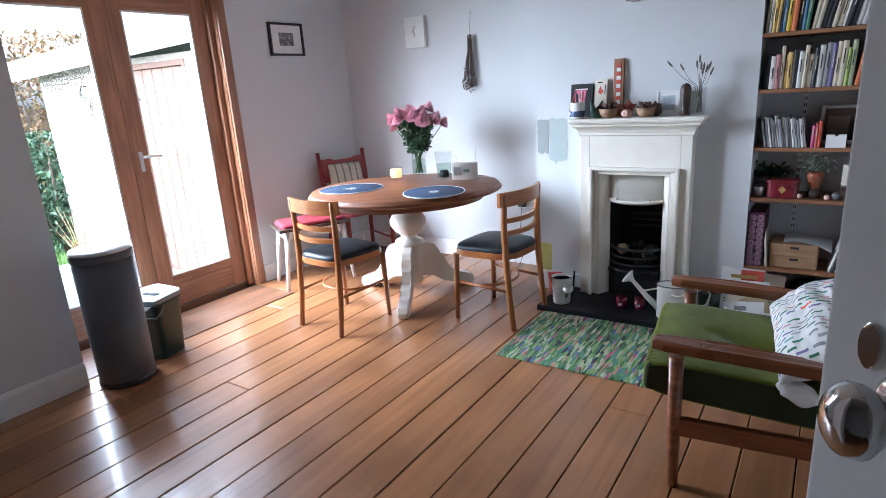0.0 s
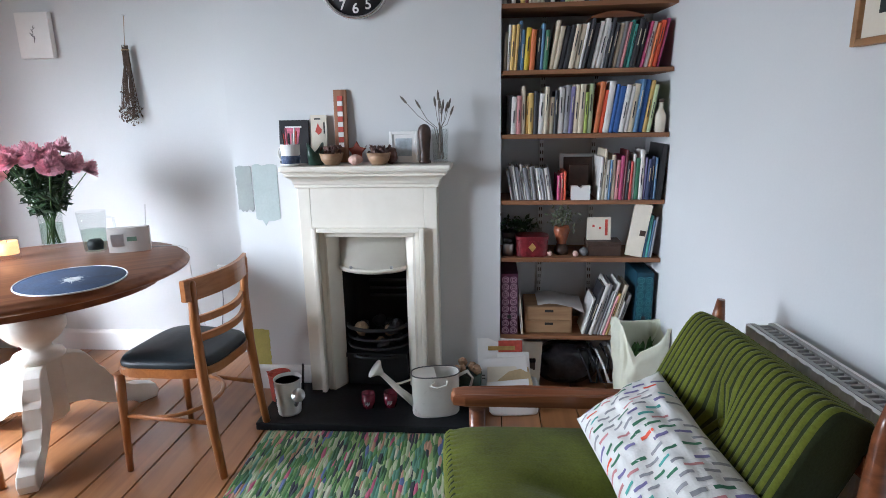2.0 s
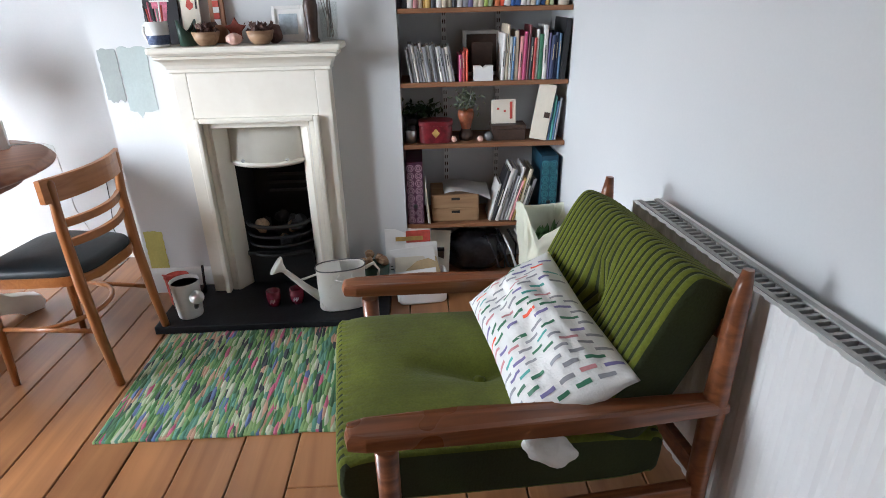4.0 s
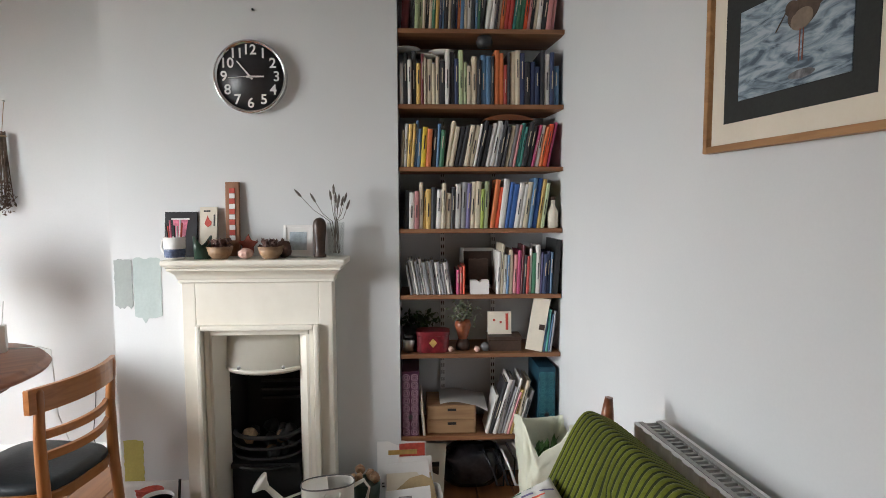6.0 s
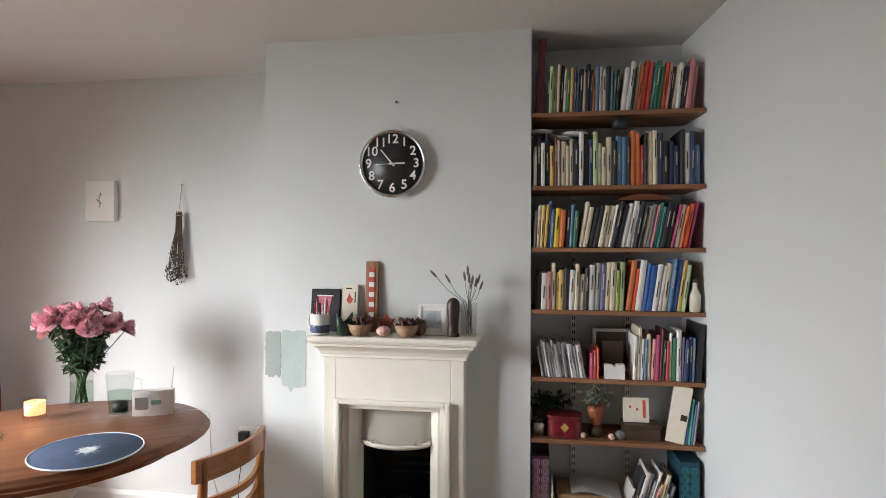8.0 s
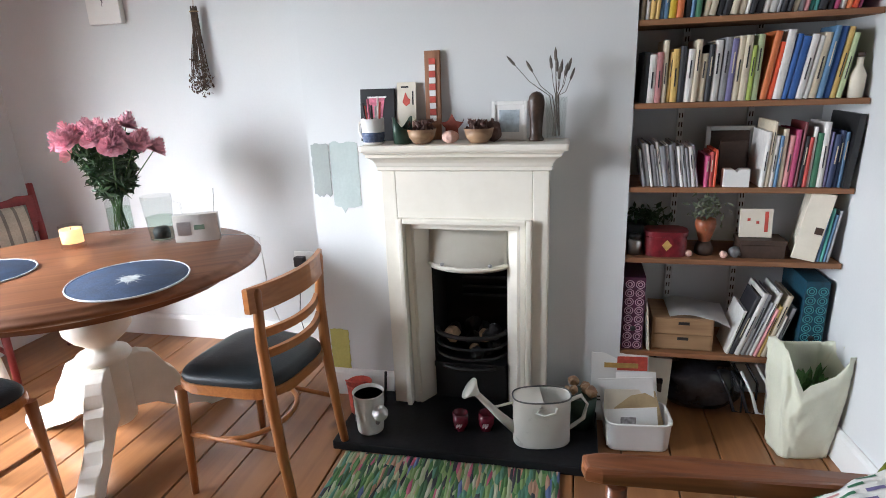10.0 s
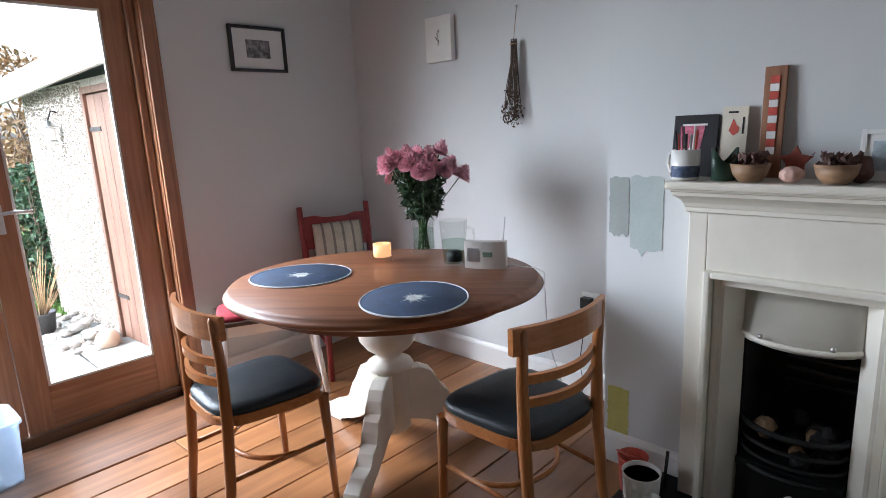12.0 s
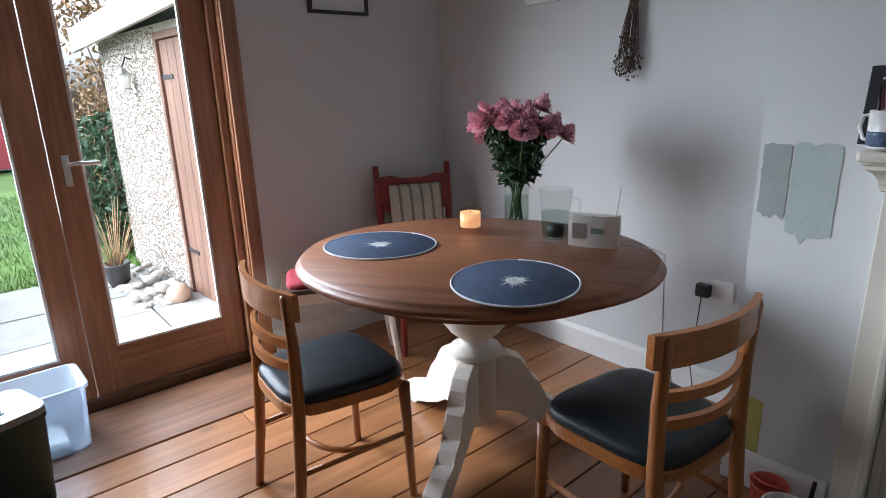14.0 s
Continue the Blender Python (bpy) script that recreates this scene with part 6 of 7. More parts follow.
def book(code, th, h, dp, title):
    """A bound book standing with its spine to the front (-y); boards, page block and a title bar."""
    bm = bmesh.new()
    bd = min(0.003, th * 0.2)
    box(bm, 0, bd, 0.004, dp, 0, h)
    box(bm, th - bd, th, 0.004, dp, 0, h)
    prism(bm, [(0, 0.004), (th * 0.12, 0.001), (th * 0.35, -0.001), (th * 0.65, -0.001), (th * 0.88, 0.001), (th, 0.004), (th - bd, 0.007), (bd, 0.007)], 0, h)
    k = len(bm.faces)
    box(bm, bd, th - bd, 0.007, dp - 0.005, 0.003, h - 0.005)
    bm.faces.ensure_lookup_table()
    for f in bm.faces[k:]:
        f.material_index = 1
    if title:
        k = len(bm.faces)
        z0, z1 = h * title, h * min(0.92, title + 0.34)
        box(bm, th * 0.4, th * 0.6, -0.0018, 0.0, z0, z1)
        bm.faces.ensure_lookup_table()
        for f in bm.faces[k:]:
            f.material_index = 2
    dark = code in "knmBgvPrabt"
    me = mesh_of("book", bm, ["bk_" + code, "pages", "bk_c" if dark else "bk_k"])
    ob = new("book", me)
    return tagged(ob, COLNAME[code] + " book standing upright on the alcove shelf", "book", "books in the alcove")


def book_row(codes, x0, x1, z, hmin, hmax, lean_a, seed, y=3.612, thin=1.0):
    rnd = random.Random(seed)
    n = len(codes)
    raw = [rnd.uniform(0.7, 1.45) for _ in codes]
    lead = 0.22 * math.sin(radians(abs(lean_a)))
    f = (x1 - x0 - lead) / sum(raw)
    x = x0 + (lead if lean_a < 0 else 0)
    for c, w in zip(codes, raw):
        slot = w * f
        ang = lean_a + rnd.uniform(-1.2, 1.2) * (1 if lean_a else 0.4)
        th = max(0.005, slot * math.cos(radians(ang)) * 0.965 * thin)
        h = rnd.uniform(hmin, hmax)
        ob = book(c, th, h, rnd.uniform(0.13, 0.19), rnd.choice((0, 0, 0.3, 0.45, 0.5)))
        label_lean = abs(lean_a) > 4
        if label_lean:
            ob["label"] = COLNAME[c] + " book leaning in a row on the alcove shelf"
        ob.matrix_basis = pose(x + (th * 0.0 if ang >= 0 else 0), y + rnd.uniform(0, 0.012), z + 0.0006 + (th * math.sin(radians(ang)) if ang > 0 else 0), 0, ang, 0)
        x += slot


S1, S2, S3, S4, S5, S6, S7 = SHELF_Z
alb = book("m", 0.032, 0.335, 0.2, 0)
alb.matrix_basis = pose(0.612, 3.63, S1 + 0.0006, 0, 3, 0)
alb["label"] = "tall maroon album standing at the shelf's end"
book_row("keeckcgynbkcknobcwkbgk", 0.66, 0.975, S1, 0.165, 0.215, 2, 1)
book_row("wwkcorrtggRpkcwkpp", 0.975, 1.305, S1, 0.175, 0.215, 7, 2)
book_row("wkwkymcccckwkneecckbbkoorkccnknnkwnb", 0.605, 1.305, S2, 0.165, 0.235, 0, 3)
book_row("cwyybbYokbg", 0.605, 0.81, S3, 0.15, 0.205, 4, 4)
book_row("cckkccwkkwwskkcsptTkkPwoRP", 0.80, 1.305, S3, 0.17, 0.205, 11, 5)
book_row("kwpcyykwcckwsvccGe", 0.615, 1.0, S4, 0.155, 0.21, 2, 6)
book_row("oRwBBwwcbBye", 1.0, 1.275, S4, 0.18, 0.225, 8, 7)
book_row("sswsswswsswssws", 0.61, 0.835, S5, 0.135, 0.165, -9, 8)
book_row("PrR", 0.85, 0.89, S5, 0.11, 0.13, 0, 9)
book_row("wcwbcpPmkrwgwvnnbk", 1.03, 1.305, S5, 0.16, 0.225, 2, 10)
book_row("cbTbs", 1.235, 1.308, S6, 0.17, 0.22, 6, 11)
book_row("wwc", 0.682, 0.708, S7, 0.16, 0.20, -4, 12)
book_row("wkwsswpycws", 0.985, 1.215, S7, 0.15, 0.27, 16, 13)

M["bf_purple"] = surf("purple_ring_pattern", (0.055, 0.008, 0.034), 0.6, 0.3, 30, 90, 0.05)
M["bf_teal"] = surf("teal_ring_pattern", (0.008, 0.052, 0.085), 0.6, 0.3, 30, 90, 0.05)
M["bf_tl"] = surf("turquoise_ring", (0.06, 0.25, 0.27), 0.6, 0.2, 30, 90, 0.05)
M["bf_pl"] = surf("pale_pink_ring", (0.48, 0.32, 0.38), 0.6, 0.2, 30, 90, 0.05)
M["boxwood"] = wood("plain_wood_box", (0.26, 0.15, 0.075), (0.40, 0.25, 0.13), "x", 0.6, 22, 0.05, 0.2)
M["redtin"] = surf("red_patterned_tin", (0.15, 0.012, 0.018), 0.35, 0.35, 30, 70, 0.05)
M["brass"] = surf("gold_print", (0.42, 0.27, 0.08), 0.4, 0.2, 30, 80, 0.03)
M["orange"] = surf("orange_glaze", (0.26, 0.075, 0.03), 0.4, 0.2, 20, 80, 0.05)
M["dkbrown"] = surf("dark_brown_box", (0.055, 0.032, 0.022), 0.5, 0.25, 14, 80, 0.1)


def box_file(x, label, base, ringm, z, h):
    b = thing("box_file", label, "box file", pose(x, 3.615, z + 0.0006), "patterned box files")
    part("body", boxes((0, 0.078, 0, 0.245, 0, h), bev=0.002), base, b)
    bm = bmesh.new()
    for r in range(int(h / 0.036)):
        for c in range(2):
            cx, cz = 0.02 + 0.038 * c, 0.02 + 0.036 * r
            for rad in (0.0155, 0.008):
                tube(bm, [(cx + rad * math.cos(a), -0.0004, cz + rad * math.sin(a)) for a in [k * math.pi / 6 for k in range(13)]], 0.0018, 4)
    part("ring_print", bm, ringm, b, "printed ring pattern")
    part("finger_hole", lathe(bmesh.new(), [(0.011, 0.0), (0.011, 0.001), (0.0, 0.001)], n=16), "black_p", b, m=pose(0.039, -0.002, 0.09, 90))
    return b


box_file(0.602, "purple ring-patterned cardboard box file", "bf_purple", "bf_pl", S7, 0.30)
box_file(1.225, "teal peacock-patterned cardboard box file", "bf_teal", "bf_tl", S7, 0.31)


def shelf_things():
    rnd = random.Random(51)
    d = thing("drawer_box", "plain wooden box with drawers under a loose paper", "box", pose(0.715, 3.63, S7 + 0.0006))
    part("body", boxes((0, 0.225, 0.004, 0.2, 0, 0.135), bev=0.003), "boxwood", d)
    for z in (0.006, 0.07):
        dr = part("drawer", boxes((0.006, 0.219, 0.0, 0.006, z, z + 0.06), bev=0.002), "boxwood", d)
        part("finger_slot", boxes((0.095, 0.135, -0.001, 0.001, z + 0.038, z + 0.05)), "black_p", dr)
    bm = bmesh.new()
    g = [[bm.verts.new((0.06 + 0.22 * i / 8, -0.02 + 0.2 * j / 6, 0.138 + 0.01 * math.sin(i * 0.7) - 0.035 * max(0, i / 8 - 0.78) * 4 * (1 - j / 8))) for i in range(9)] for j in range(7)]
    for j in range(6):
        for i in range(8):
            bm.faces.new((g[j][i], g[j][i + 1], g[j + 1][i + 1], g[j + 1][i])).smooth = True
    bmesh.ops.solidify(bm, geom=bm.faces[:], thickness=0.002)
    solid("loose_paper", bm, "paper", "crumpled white papers lying on the wooden box", "paper", pose(0.715, 3.64, S7 + 0.008))
    # shelf six
    t = thing("red_tin", "round-cornered red tin with gold pattern", "tin", pose(0.745, 3.68, S6 + 0.0006))
    part("tin", prism(bmesh.new(), ring(40, 0.075, 0.055, 4), 0, 0.075, bev=0.003), "redtin", t)
    part("lid", prism(bmesh.new(), ring(40, 0.078, 0.058, 4), 0.076, 0.095, bev=0.004), "redtin", t)
    part("badge", prism(bmesh.new(), [(0.018, 0.045), (0, 0.066), (-0.018, 0.045), (0, 0.024)], -0.0562, -0.0548, axis="y"), "brass", t, "gold printed badge")
    j = thing("spice_jar", "small glass jar with a dark lid", "jar", pose(0.635, 3.66, S6 + 0.0006))
    part("jar", lathe(bmesh.new(), [(0.0, 0.0), (0.024, 0.0), (0.026, 0.05), (0.02, 0.06), (0.0, 0.06)], n=20), "steel", j)
    part("lid", lathe(bmesh.new(), [(0.022, 0.0605), (0.022, 0.078), (0.0, 0.08)], n=20), "black_p", j)
    pl = thing("trailing_plant", "dark trailing houseplant in a low pot", "plant", pose(0.655, 3.78, S6 + 0.0006))
    part("pot", lathe(bmesh.new(), [(0.0, 0.0), (0.04, 0.0), (0.05, 0.09), (0.0, 0.085)], n=20), "tarmac", pl)
    scatter_leaves("leaves", 160, 0.018, 61, lambda r: (r.gauss(0.02, 0.045), r.gauss(0, 0.03), 0.12 + r.gauss(0, 0.02)), "leaf", pl, "small dark leaves")
    v = thing("orange_vase", "orange-banded vase of dry flowers on the shelf", "vase", pose(0.885, 3.69, S6 + 0.0006))
    part("vase", lathe(bmesh.new(), [(0.0, 0.0), (0.03, 0.0), (0.032, 0.02), (0.02, 0.05), (0.03, 0.085), (0.038, 0.115), (0.033, 0.135), (0.03, 0.135), (0.0, 0.12)], n=28), "orange", v)
    part("foot_band", lathe(bmesh.new(), [(0.0312, 0.0), (0.0335, 0.022), (0.022, 0.05), (0.0205, 0.05)], n=28), "dkbrown", v)
    scatter_leaves("flower_spray", 130, 0.014, 62, lambda r: (r.gauss(0, 0.03), r.gauss(0, 0.02), 0.18 + r.gauss(0, 0.028)), "drygreen", v, "grey-green dried flowers")
    for x, y, r_, mt, lb in ((0.825, 3.645, 0.014, "shell", "small pale shell on the shelf"), (0.945, 3.64, 0.014, "shell", "white stone on the shelf"), (0.985, 3.65, 0.022, "galv", "dark round pebble on the shelf")):
        bm = bmesh.new()
        bmesh.ops.create_icosphere(bm, subdivisions=2, radius=r_)
        for q in bm.verts:
            q.co *= 1 + 0.2 * noise.noise(q.co * 60)
        for f in bm.faces:
            f.smooth = True
        solid("shelf_stone", bm, mt, lb, "stone", pose(x, y, S6 + r_ * 0.95))
    b = thing("keepsake_box", "dark wooden box with carved front", "box", pose(1.075, 3.69, S6 + 0.0006))
    part("body", boxes((-0.075, 0.075, -0.05, 0.05, 0, 0.05), bev=0.003), "dkbrown", b)
    part("lid", boxes((-0.078, 0.078, -0.053, 0.053, 0.051, 0.068), bev=0.003), "dkbrown", b)
    c = thing("small_card", "cream card with tiny red flowers propped on box", "card", lean(1.055, 3.68, S6 + 0.0705, 8))
    part("board", boxes((-0.055, 0.055, -0.004, 0.004, 0, 0.105), bev=0.001), "card", c)
    part("flower_print", boxes((-0.03, -0.02, -0.0048, -0.0035, 0.06, 0.07), (0.0, 0.01, -0.0048, -0.0035, 0.05, 0.06), (0.028, 0.04, -0.0048, -0.0035, 0.02, 0.095)), "redpr", c)
    cb = thing("cream_album", "large cream book leaning open-paged on the shelf", "book", pose(1.165, 3.63, S6 + 0.012, 0, 9, -12))
    part("cover", boxes((0, 0.075, 0, 0.012, 0, 0.245), bev=0.003), "card", cb)
    part("page_block", boxes((0.004, 0.07, 0.012, 0.15, 0.004, 0.24)), "pages", cb)
    part("label", boxes((0.045, 0.07, -0.0012, 0.0005, 0.1, 0.125)), "dkbrown", cb)
    # shelf five
    f = thing("framed_print", "grey picture frame with a dark brown print", "picture", lean(0.965, 3.80, S5 + 0.0006, 4))
    part("frame", boxes((-0.085, -0.068, -0.01, 0.01, 0, 0.195), (0.068, 0.085, -0.01, 0.01, 0, 0.195), (-0.068, 0.068, -0.01, 0.01, 0.178, 0.195), (-0.068, 0.068, -0.01, 0.01, 0, 0.017), bev=0.002), "steel", f)
    part("print", boxes((-0.068, 0.068, -0.003, 0.003, 0.017, 0.178)), "dkbrown", f)
    h = thing("brown_holder", "brown wooden letter holder on the shelf", "letter holder", pose(0.958, 3.69, S5 + 0.0006))
    part("back", boxes((-0.045, 0.045, 0.02, 0.028, 0, 0.15), bev=0.003), "dkbrown", h)
    part("base", boxes((-0.05, 0.05, -0.03, 0.03, 0, 0.012), bev=0.003), "dkbrown", h)
    w = thing("white_box", "small white cardboard box with a notched front", "box", pose(0.955, 3.635, S5 + 0.0006))
    part("box", prism(bmesh.new(), [(-0.042, 0), (0.042, 0), (0.042, 0.062), (0.012, 0.062), (0.0, 0.052), (-0.012, 0.062), (-0.042, 0.062)], -0.02, 0.02, axis="y"), "paper", w)
    bd = thing("black_binder", "black ring binder at the shelf's end", "binder", pose(1.282, 3.60, S5 + 0.0006, 0, 4, 0))
    part("cover", boxes((0, 0.022, 0.0, 0.22, 0, 0.245), bev=0.003), "black_p", bd)
    # shelf two and four extras
    for x, z in ((0.635, 0.24), (0.79, 0.228), (0.725, 0.21)):
        s = solid("white_saucer", lathe(bmesh.new(), [(0.0, 0.0), (0.035, 0.0), (0.06, 0.012), (0.06, 0.016), (0.034, 0.005), (0.0, 0.004)], n=32), "mug", "white saucer resting on the row of books", "saucer", pose(x, 3.70, S2 + z, 0, 8 if x == 0.725 else 0, 0), "saucers on books")
    solid("black_lamp_head", lathe(bmesh.new(), [(0.012, 0.05), (0.03, 0.045), (0.036, 0.02), (0.03, 0.0), (0.0, -0.003)], n=24), "black_p", "small black clip lamp under the shelf board", "lamp", pose(0.975, 3.625, S1 - 0.073))
    a = [(-0.11 + 0.22 * k / 14, 0.02 * (1 - (2 * k / 14 - 1) ** 2)) for k in range(15)]
    solid("wooden_tray", prism(bmesh.new(), a + [(0.11, -0.006), (-0.11, -0.006)], 0, 0.14, axis="y"), "teak", "curved brown tray edge lying on the books", "tray", pose(1.09, 3.66, S3 + 0.216))
    gb = thing("glass_bottle", "small pale bottle at the shelf's end", "bottle", pose(1.285, 3.63, S4 + 0.0006))
    part("body", lathe(bmesh.new(), [(0.0, 0.0), (0.022, 0.0), (0.024, 0.07), (0.01, 0.1), (0.01, 0.125), (0.0, 0.126)], n=20), "card", gb)
    part("cap", lathe(bmesh.new(), [(0.0115, 0.1265), (0.0115, 0.14), (0.0, 0.141)], n=16), "dkbrown", gb)


M["drygreen"] = surf("dry_green_flower", (0.15, 0.17, 0.11), 0.9, 0.3, 30, 80, 0)
shelf_things()

# ---- floor things by the alcove ----
M["bagp"] = surf("pale_green_plastic", (0.72, 0.73, 0.58), 0.35, 0.06, 9, 60, 0.3)
M["blackbag"] = surf("black_patent_bag", (0.02, 0.02, 0.024), 0.22, 0.3, 12, 60, 0.25)
M["manila"] = surf("manila_paper", (0.50, 0.38, 0.21), 0.85, 0.08, 12, 100, 0.05)


def paper_tub():
    t = thing("paper_tub", "white plastic tub filled with letters and magazines", "tub", pose(0.655, 3.45, 0.001, 0, 0, 6))
    bm = bmesh.new()
    o = ring(36, 0.118, 0.082, 6)
    rings = []
    for s, z in ((0.92, 0.0), (0.95, 0.008), (1.0, 0.105), (1.03, 0.11), (1.03, 0.116), (0.97, 0.116), (0.92, 0.012)):
        rings.append([bm.verts.new((x * s, y * s, z)) for x, y in o])
    for a, b_ in zip(rings, rings[1:]):
        for k in range(len(o)):
            bm.faces.new((a[k], a[(k + 1) % len(o)], b_[(k + 1) % len(o)], b_[k])).smooth = True
    bm.faces.new(rings[0])
    bm.faces.new(rings[-1])
    part("tub", bm, "white_p", t)
    rnd = random.Random(71)
    for k, (mt, x, y, w, h, a) in enumerate((("paper", -0.02, -0.06, 0.19, 0.135, -14), ("manila", 0.03, -0.02, 0.17, 0.16, -30), ("card", -0.03, 0.0, 0.18, 0.17, -20), ("paper", 0.02, 0.03, 0.15, 0.22, -26), ("paper", -0.01, 0.05, 0.2, 0.20, -8))):
        p = part("letter", boxes((-w / 2, w / 2, -0.0015, 0.0015, 0, h)), mt, t)
        p.matrix_basis = pose(x, y, 0.02, a, rnd.uniform(-8, 8), rnd.uniform(-10, 10))
    part("photo", boxes((-0.07, -0.015, -0.0035, -0.001, 0.098, 0.122)), "photo_dk", t, m=pose(-0.0, -0.095, 0.02, -14))
    m = thing("magazine_pile", "pile of magazines with a white and red cover", "magazines", pose(0.62, 3.585, 0.001, 0, 0, 4))
    mg = part("magazine", boxes((-0.11, 0.11, -0.004, 0.004, 0, 0.285), bev=0.001), "paper", m, "white magazine with a red band")
    mg.matrix_basis = pose(-0.02, -0.02, 0, -9, 0, 0)
    part("cover_band", boxes((-0.01, 0.105, -0.0058, -0.0038, 0.215, 0.272)), "redpr", mg)
    part("title_line", boxes((-0.06, 0.07, -0.0068, -0.0055, 0.225, 0.245)), "brass", mg)
    for b_ in ((-0.09, -0.06, -0.0058, -0.0038, 0.10, 0.105), (-0.09, -0.05, -0.0058, -0.0038, 0.085, 0.09), (0.0, 0.06, -0.0058, -0.0038, 0.12, 0.15)):
        part("caption_line", boxes(b_), "black_p", mg)
    m2 = part("magazine", boxes((-0.1, 0.1, -0.004, 0.004, 0, 0.25), bev=0.001), "card", m)
    m2.matrix_basis = pose(0.07, 0.03, 0, -10, 5, 0)


paper_tub()


def carrier_bag():
    b = thing("carrier_bag", "pale green plastic carrier bag holding leafy stems", "bag", pose(1.225, 3.50, 0.0, 0, 0, 10))
    bm = bmesh.new()
    rows = []
    n = 72
    for j in range(31):
        v = j / 30
        row = []
        for k in range(n):
            a = 2 * math.pi * k / n
            c, s = math.cos(a), math.sin(a)
            sx, sy = 0.088 + 0.030 * v, 0.070 + 0.022 * math.sin(v * 2.2)
            x = sx * math.copysign(abs(c) ** 0.42, c)
            y = sy * math.copysign(abs(s) ** 0.42, s)
            crease = 1 - 2 * abs(noise.noise(Vector((c * 2.2, s * 2.2, v * 3.4))))
            f = 0.10 * (crease - 0.6) * (0.35 + v) + 0.03 * noise.noise(Vector((c * 6, s * 6, v * 9)))
            front = max(0.0, -s) * max(0.0, 1 - abs(c + 0.25) * 1.5)
            top = 0.405 - 0.13 * front + 0.03 * max(0.0, -c) - 0.02 * max(0.0, s)
            row.append(bm.verts.new((x * (1 + f), y * (1 + f) - 0.02 * front * v ** 3, v * top)))
        rows.append(row)
    for r0, r1 in zip(rows, rows[1:]):
        for k in range(n):
            bm.faces.new((r0[k], r0[(k + 1) % n], r1[(k + 1) % n], r1[k])).smooth = True
    bm.faces.new(rows[0][::-1])
    bmesh.ops.recalc_face_normals(bm, faces=bm.faces[:])
    bmesh.ops.solidify(bm, geom=bm.faces[:], thickness=0.0012)
    part("bag", bm, "bagp", b, "crinkled pale green plastic")
    bm = bmesh.new()
    rnd = random.Random(81)
    for k in range(30):
        p = Vector((rnd.uniform(-0.06, 0.06), rnd.uniform(-0.03, 0.03), 0.24))
        q = Euler((rnd.uniform(-0.7, 0.7), rnd.uniform(-0.7, 0.7), rnd.uniform(0, 6))).to_matrix()
        ln, w = rnd.uniform(0.05, 0.09), 0.012
        vv = [bm.verts.new(p + q @ Vector(c)) for c in ((0, -w, 0), (0, w, 0), (0.004, w * 0.8, ln * 0.7), (0, 0, ln), (0.004, -w * 0.8, ln * 0.7))]
        bm.faces.new(vv)
    part("leaves", bm, "plantgreen", b, "bright green leaves")


M["plantgreen"] = surf("fresh_leaf", (0.10, 0.22, 0.06), 0.5, 0.25, 20, 80, 0)
carrier_bag()


def black_bag():
    b = thing("black_bag", "shiny black bag with looped handles under the shelf", "bag", pose(0.93, 3.74, 0.0))
    bm = bmesh.new()
    bmesh.ops.create_icosphere(bm, subdivisions=4, radius=1.0)
    for v in bm.verts:
        c = v.co.copy()
        k = 1 + 0.16 * noise.noise(c * 2.3)
        v.co = Vector((0.15 * k * math.copysign(abs(c.x) ** 0.7, c.x), 0.09 * k * c.y, 0.105 + 0.105 * math.copysign(abs(c.z) ** 0.7, c.z) * (k if c.z > 0 else 1)))
    for f in bm.faces:
        f.smooth = True
    part("bag", bm, "blackbag", b)
    for x in (0.05, 0.10, 0.135):
        part("handle", tube(bmesh.new(), [(x, -0.06, 0.20), (x + 0.035, -0.105, 0.13), (x + 0.06, -0.11, 0.05), (x + 0.09, -0.10, 0.04), (x + 0.10, -0.06, 0.15), (x + 0.06, -0.03, 0.22)], 0.007, 8, 0.5), "white_p" if x > 0.12 else "blackbag", b)
    s = thing("dark_boxes", "dark shoes and boxes stored under the alcove shelf", "box", pose(0.68, 3.74, 0.0))
    part("box", boxes((-0.07, 0.09, -0.10, 0.12, 0.0, 0.14), bev=0.004), "dkbrown", s)
    part("lid", boxes((-0.072, 0.092, -0.102, 0.122, 0.141, 0.16), bev=0.003), "blackbag", s)


black_bag()


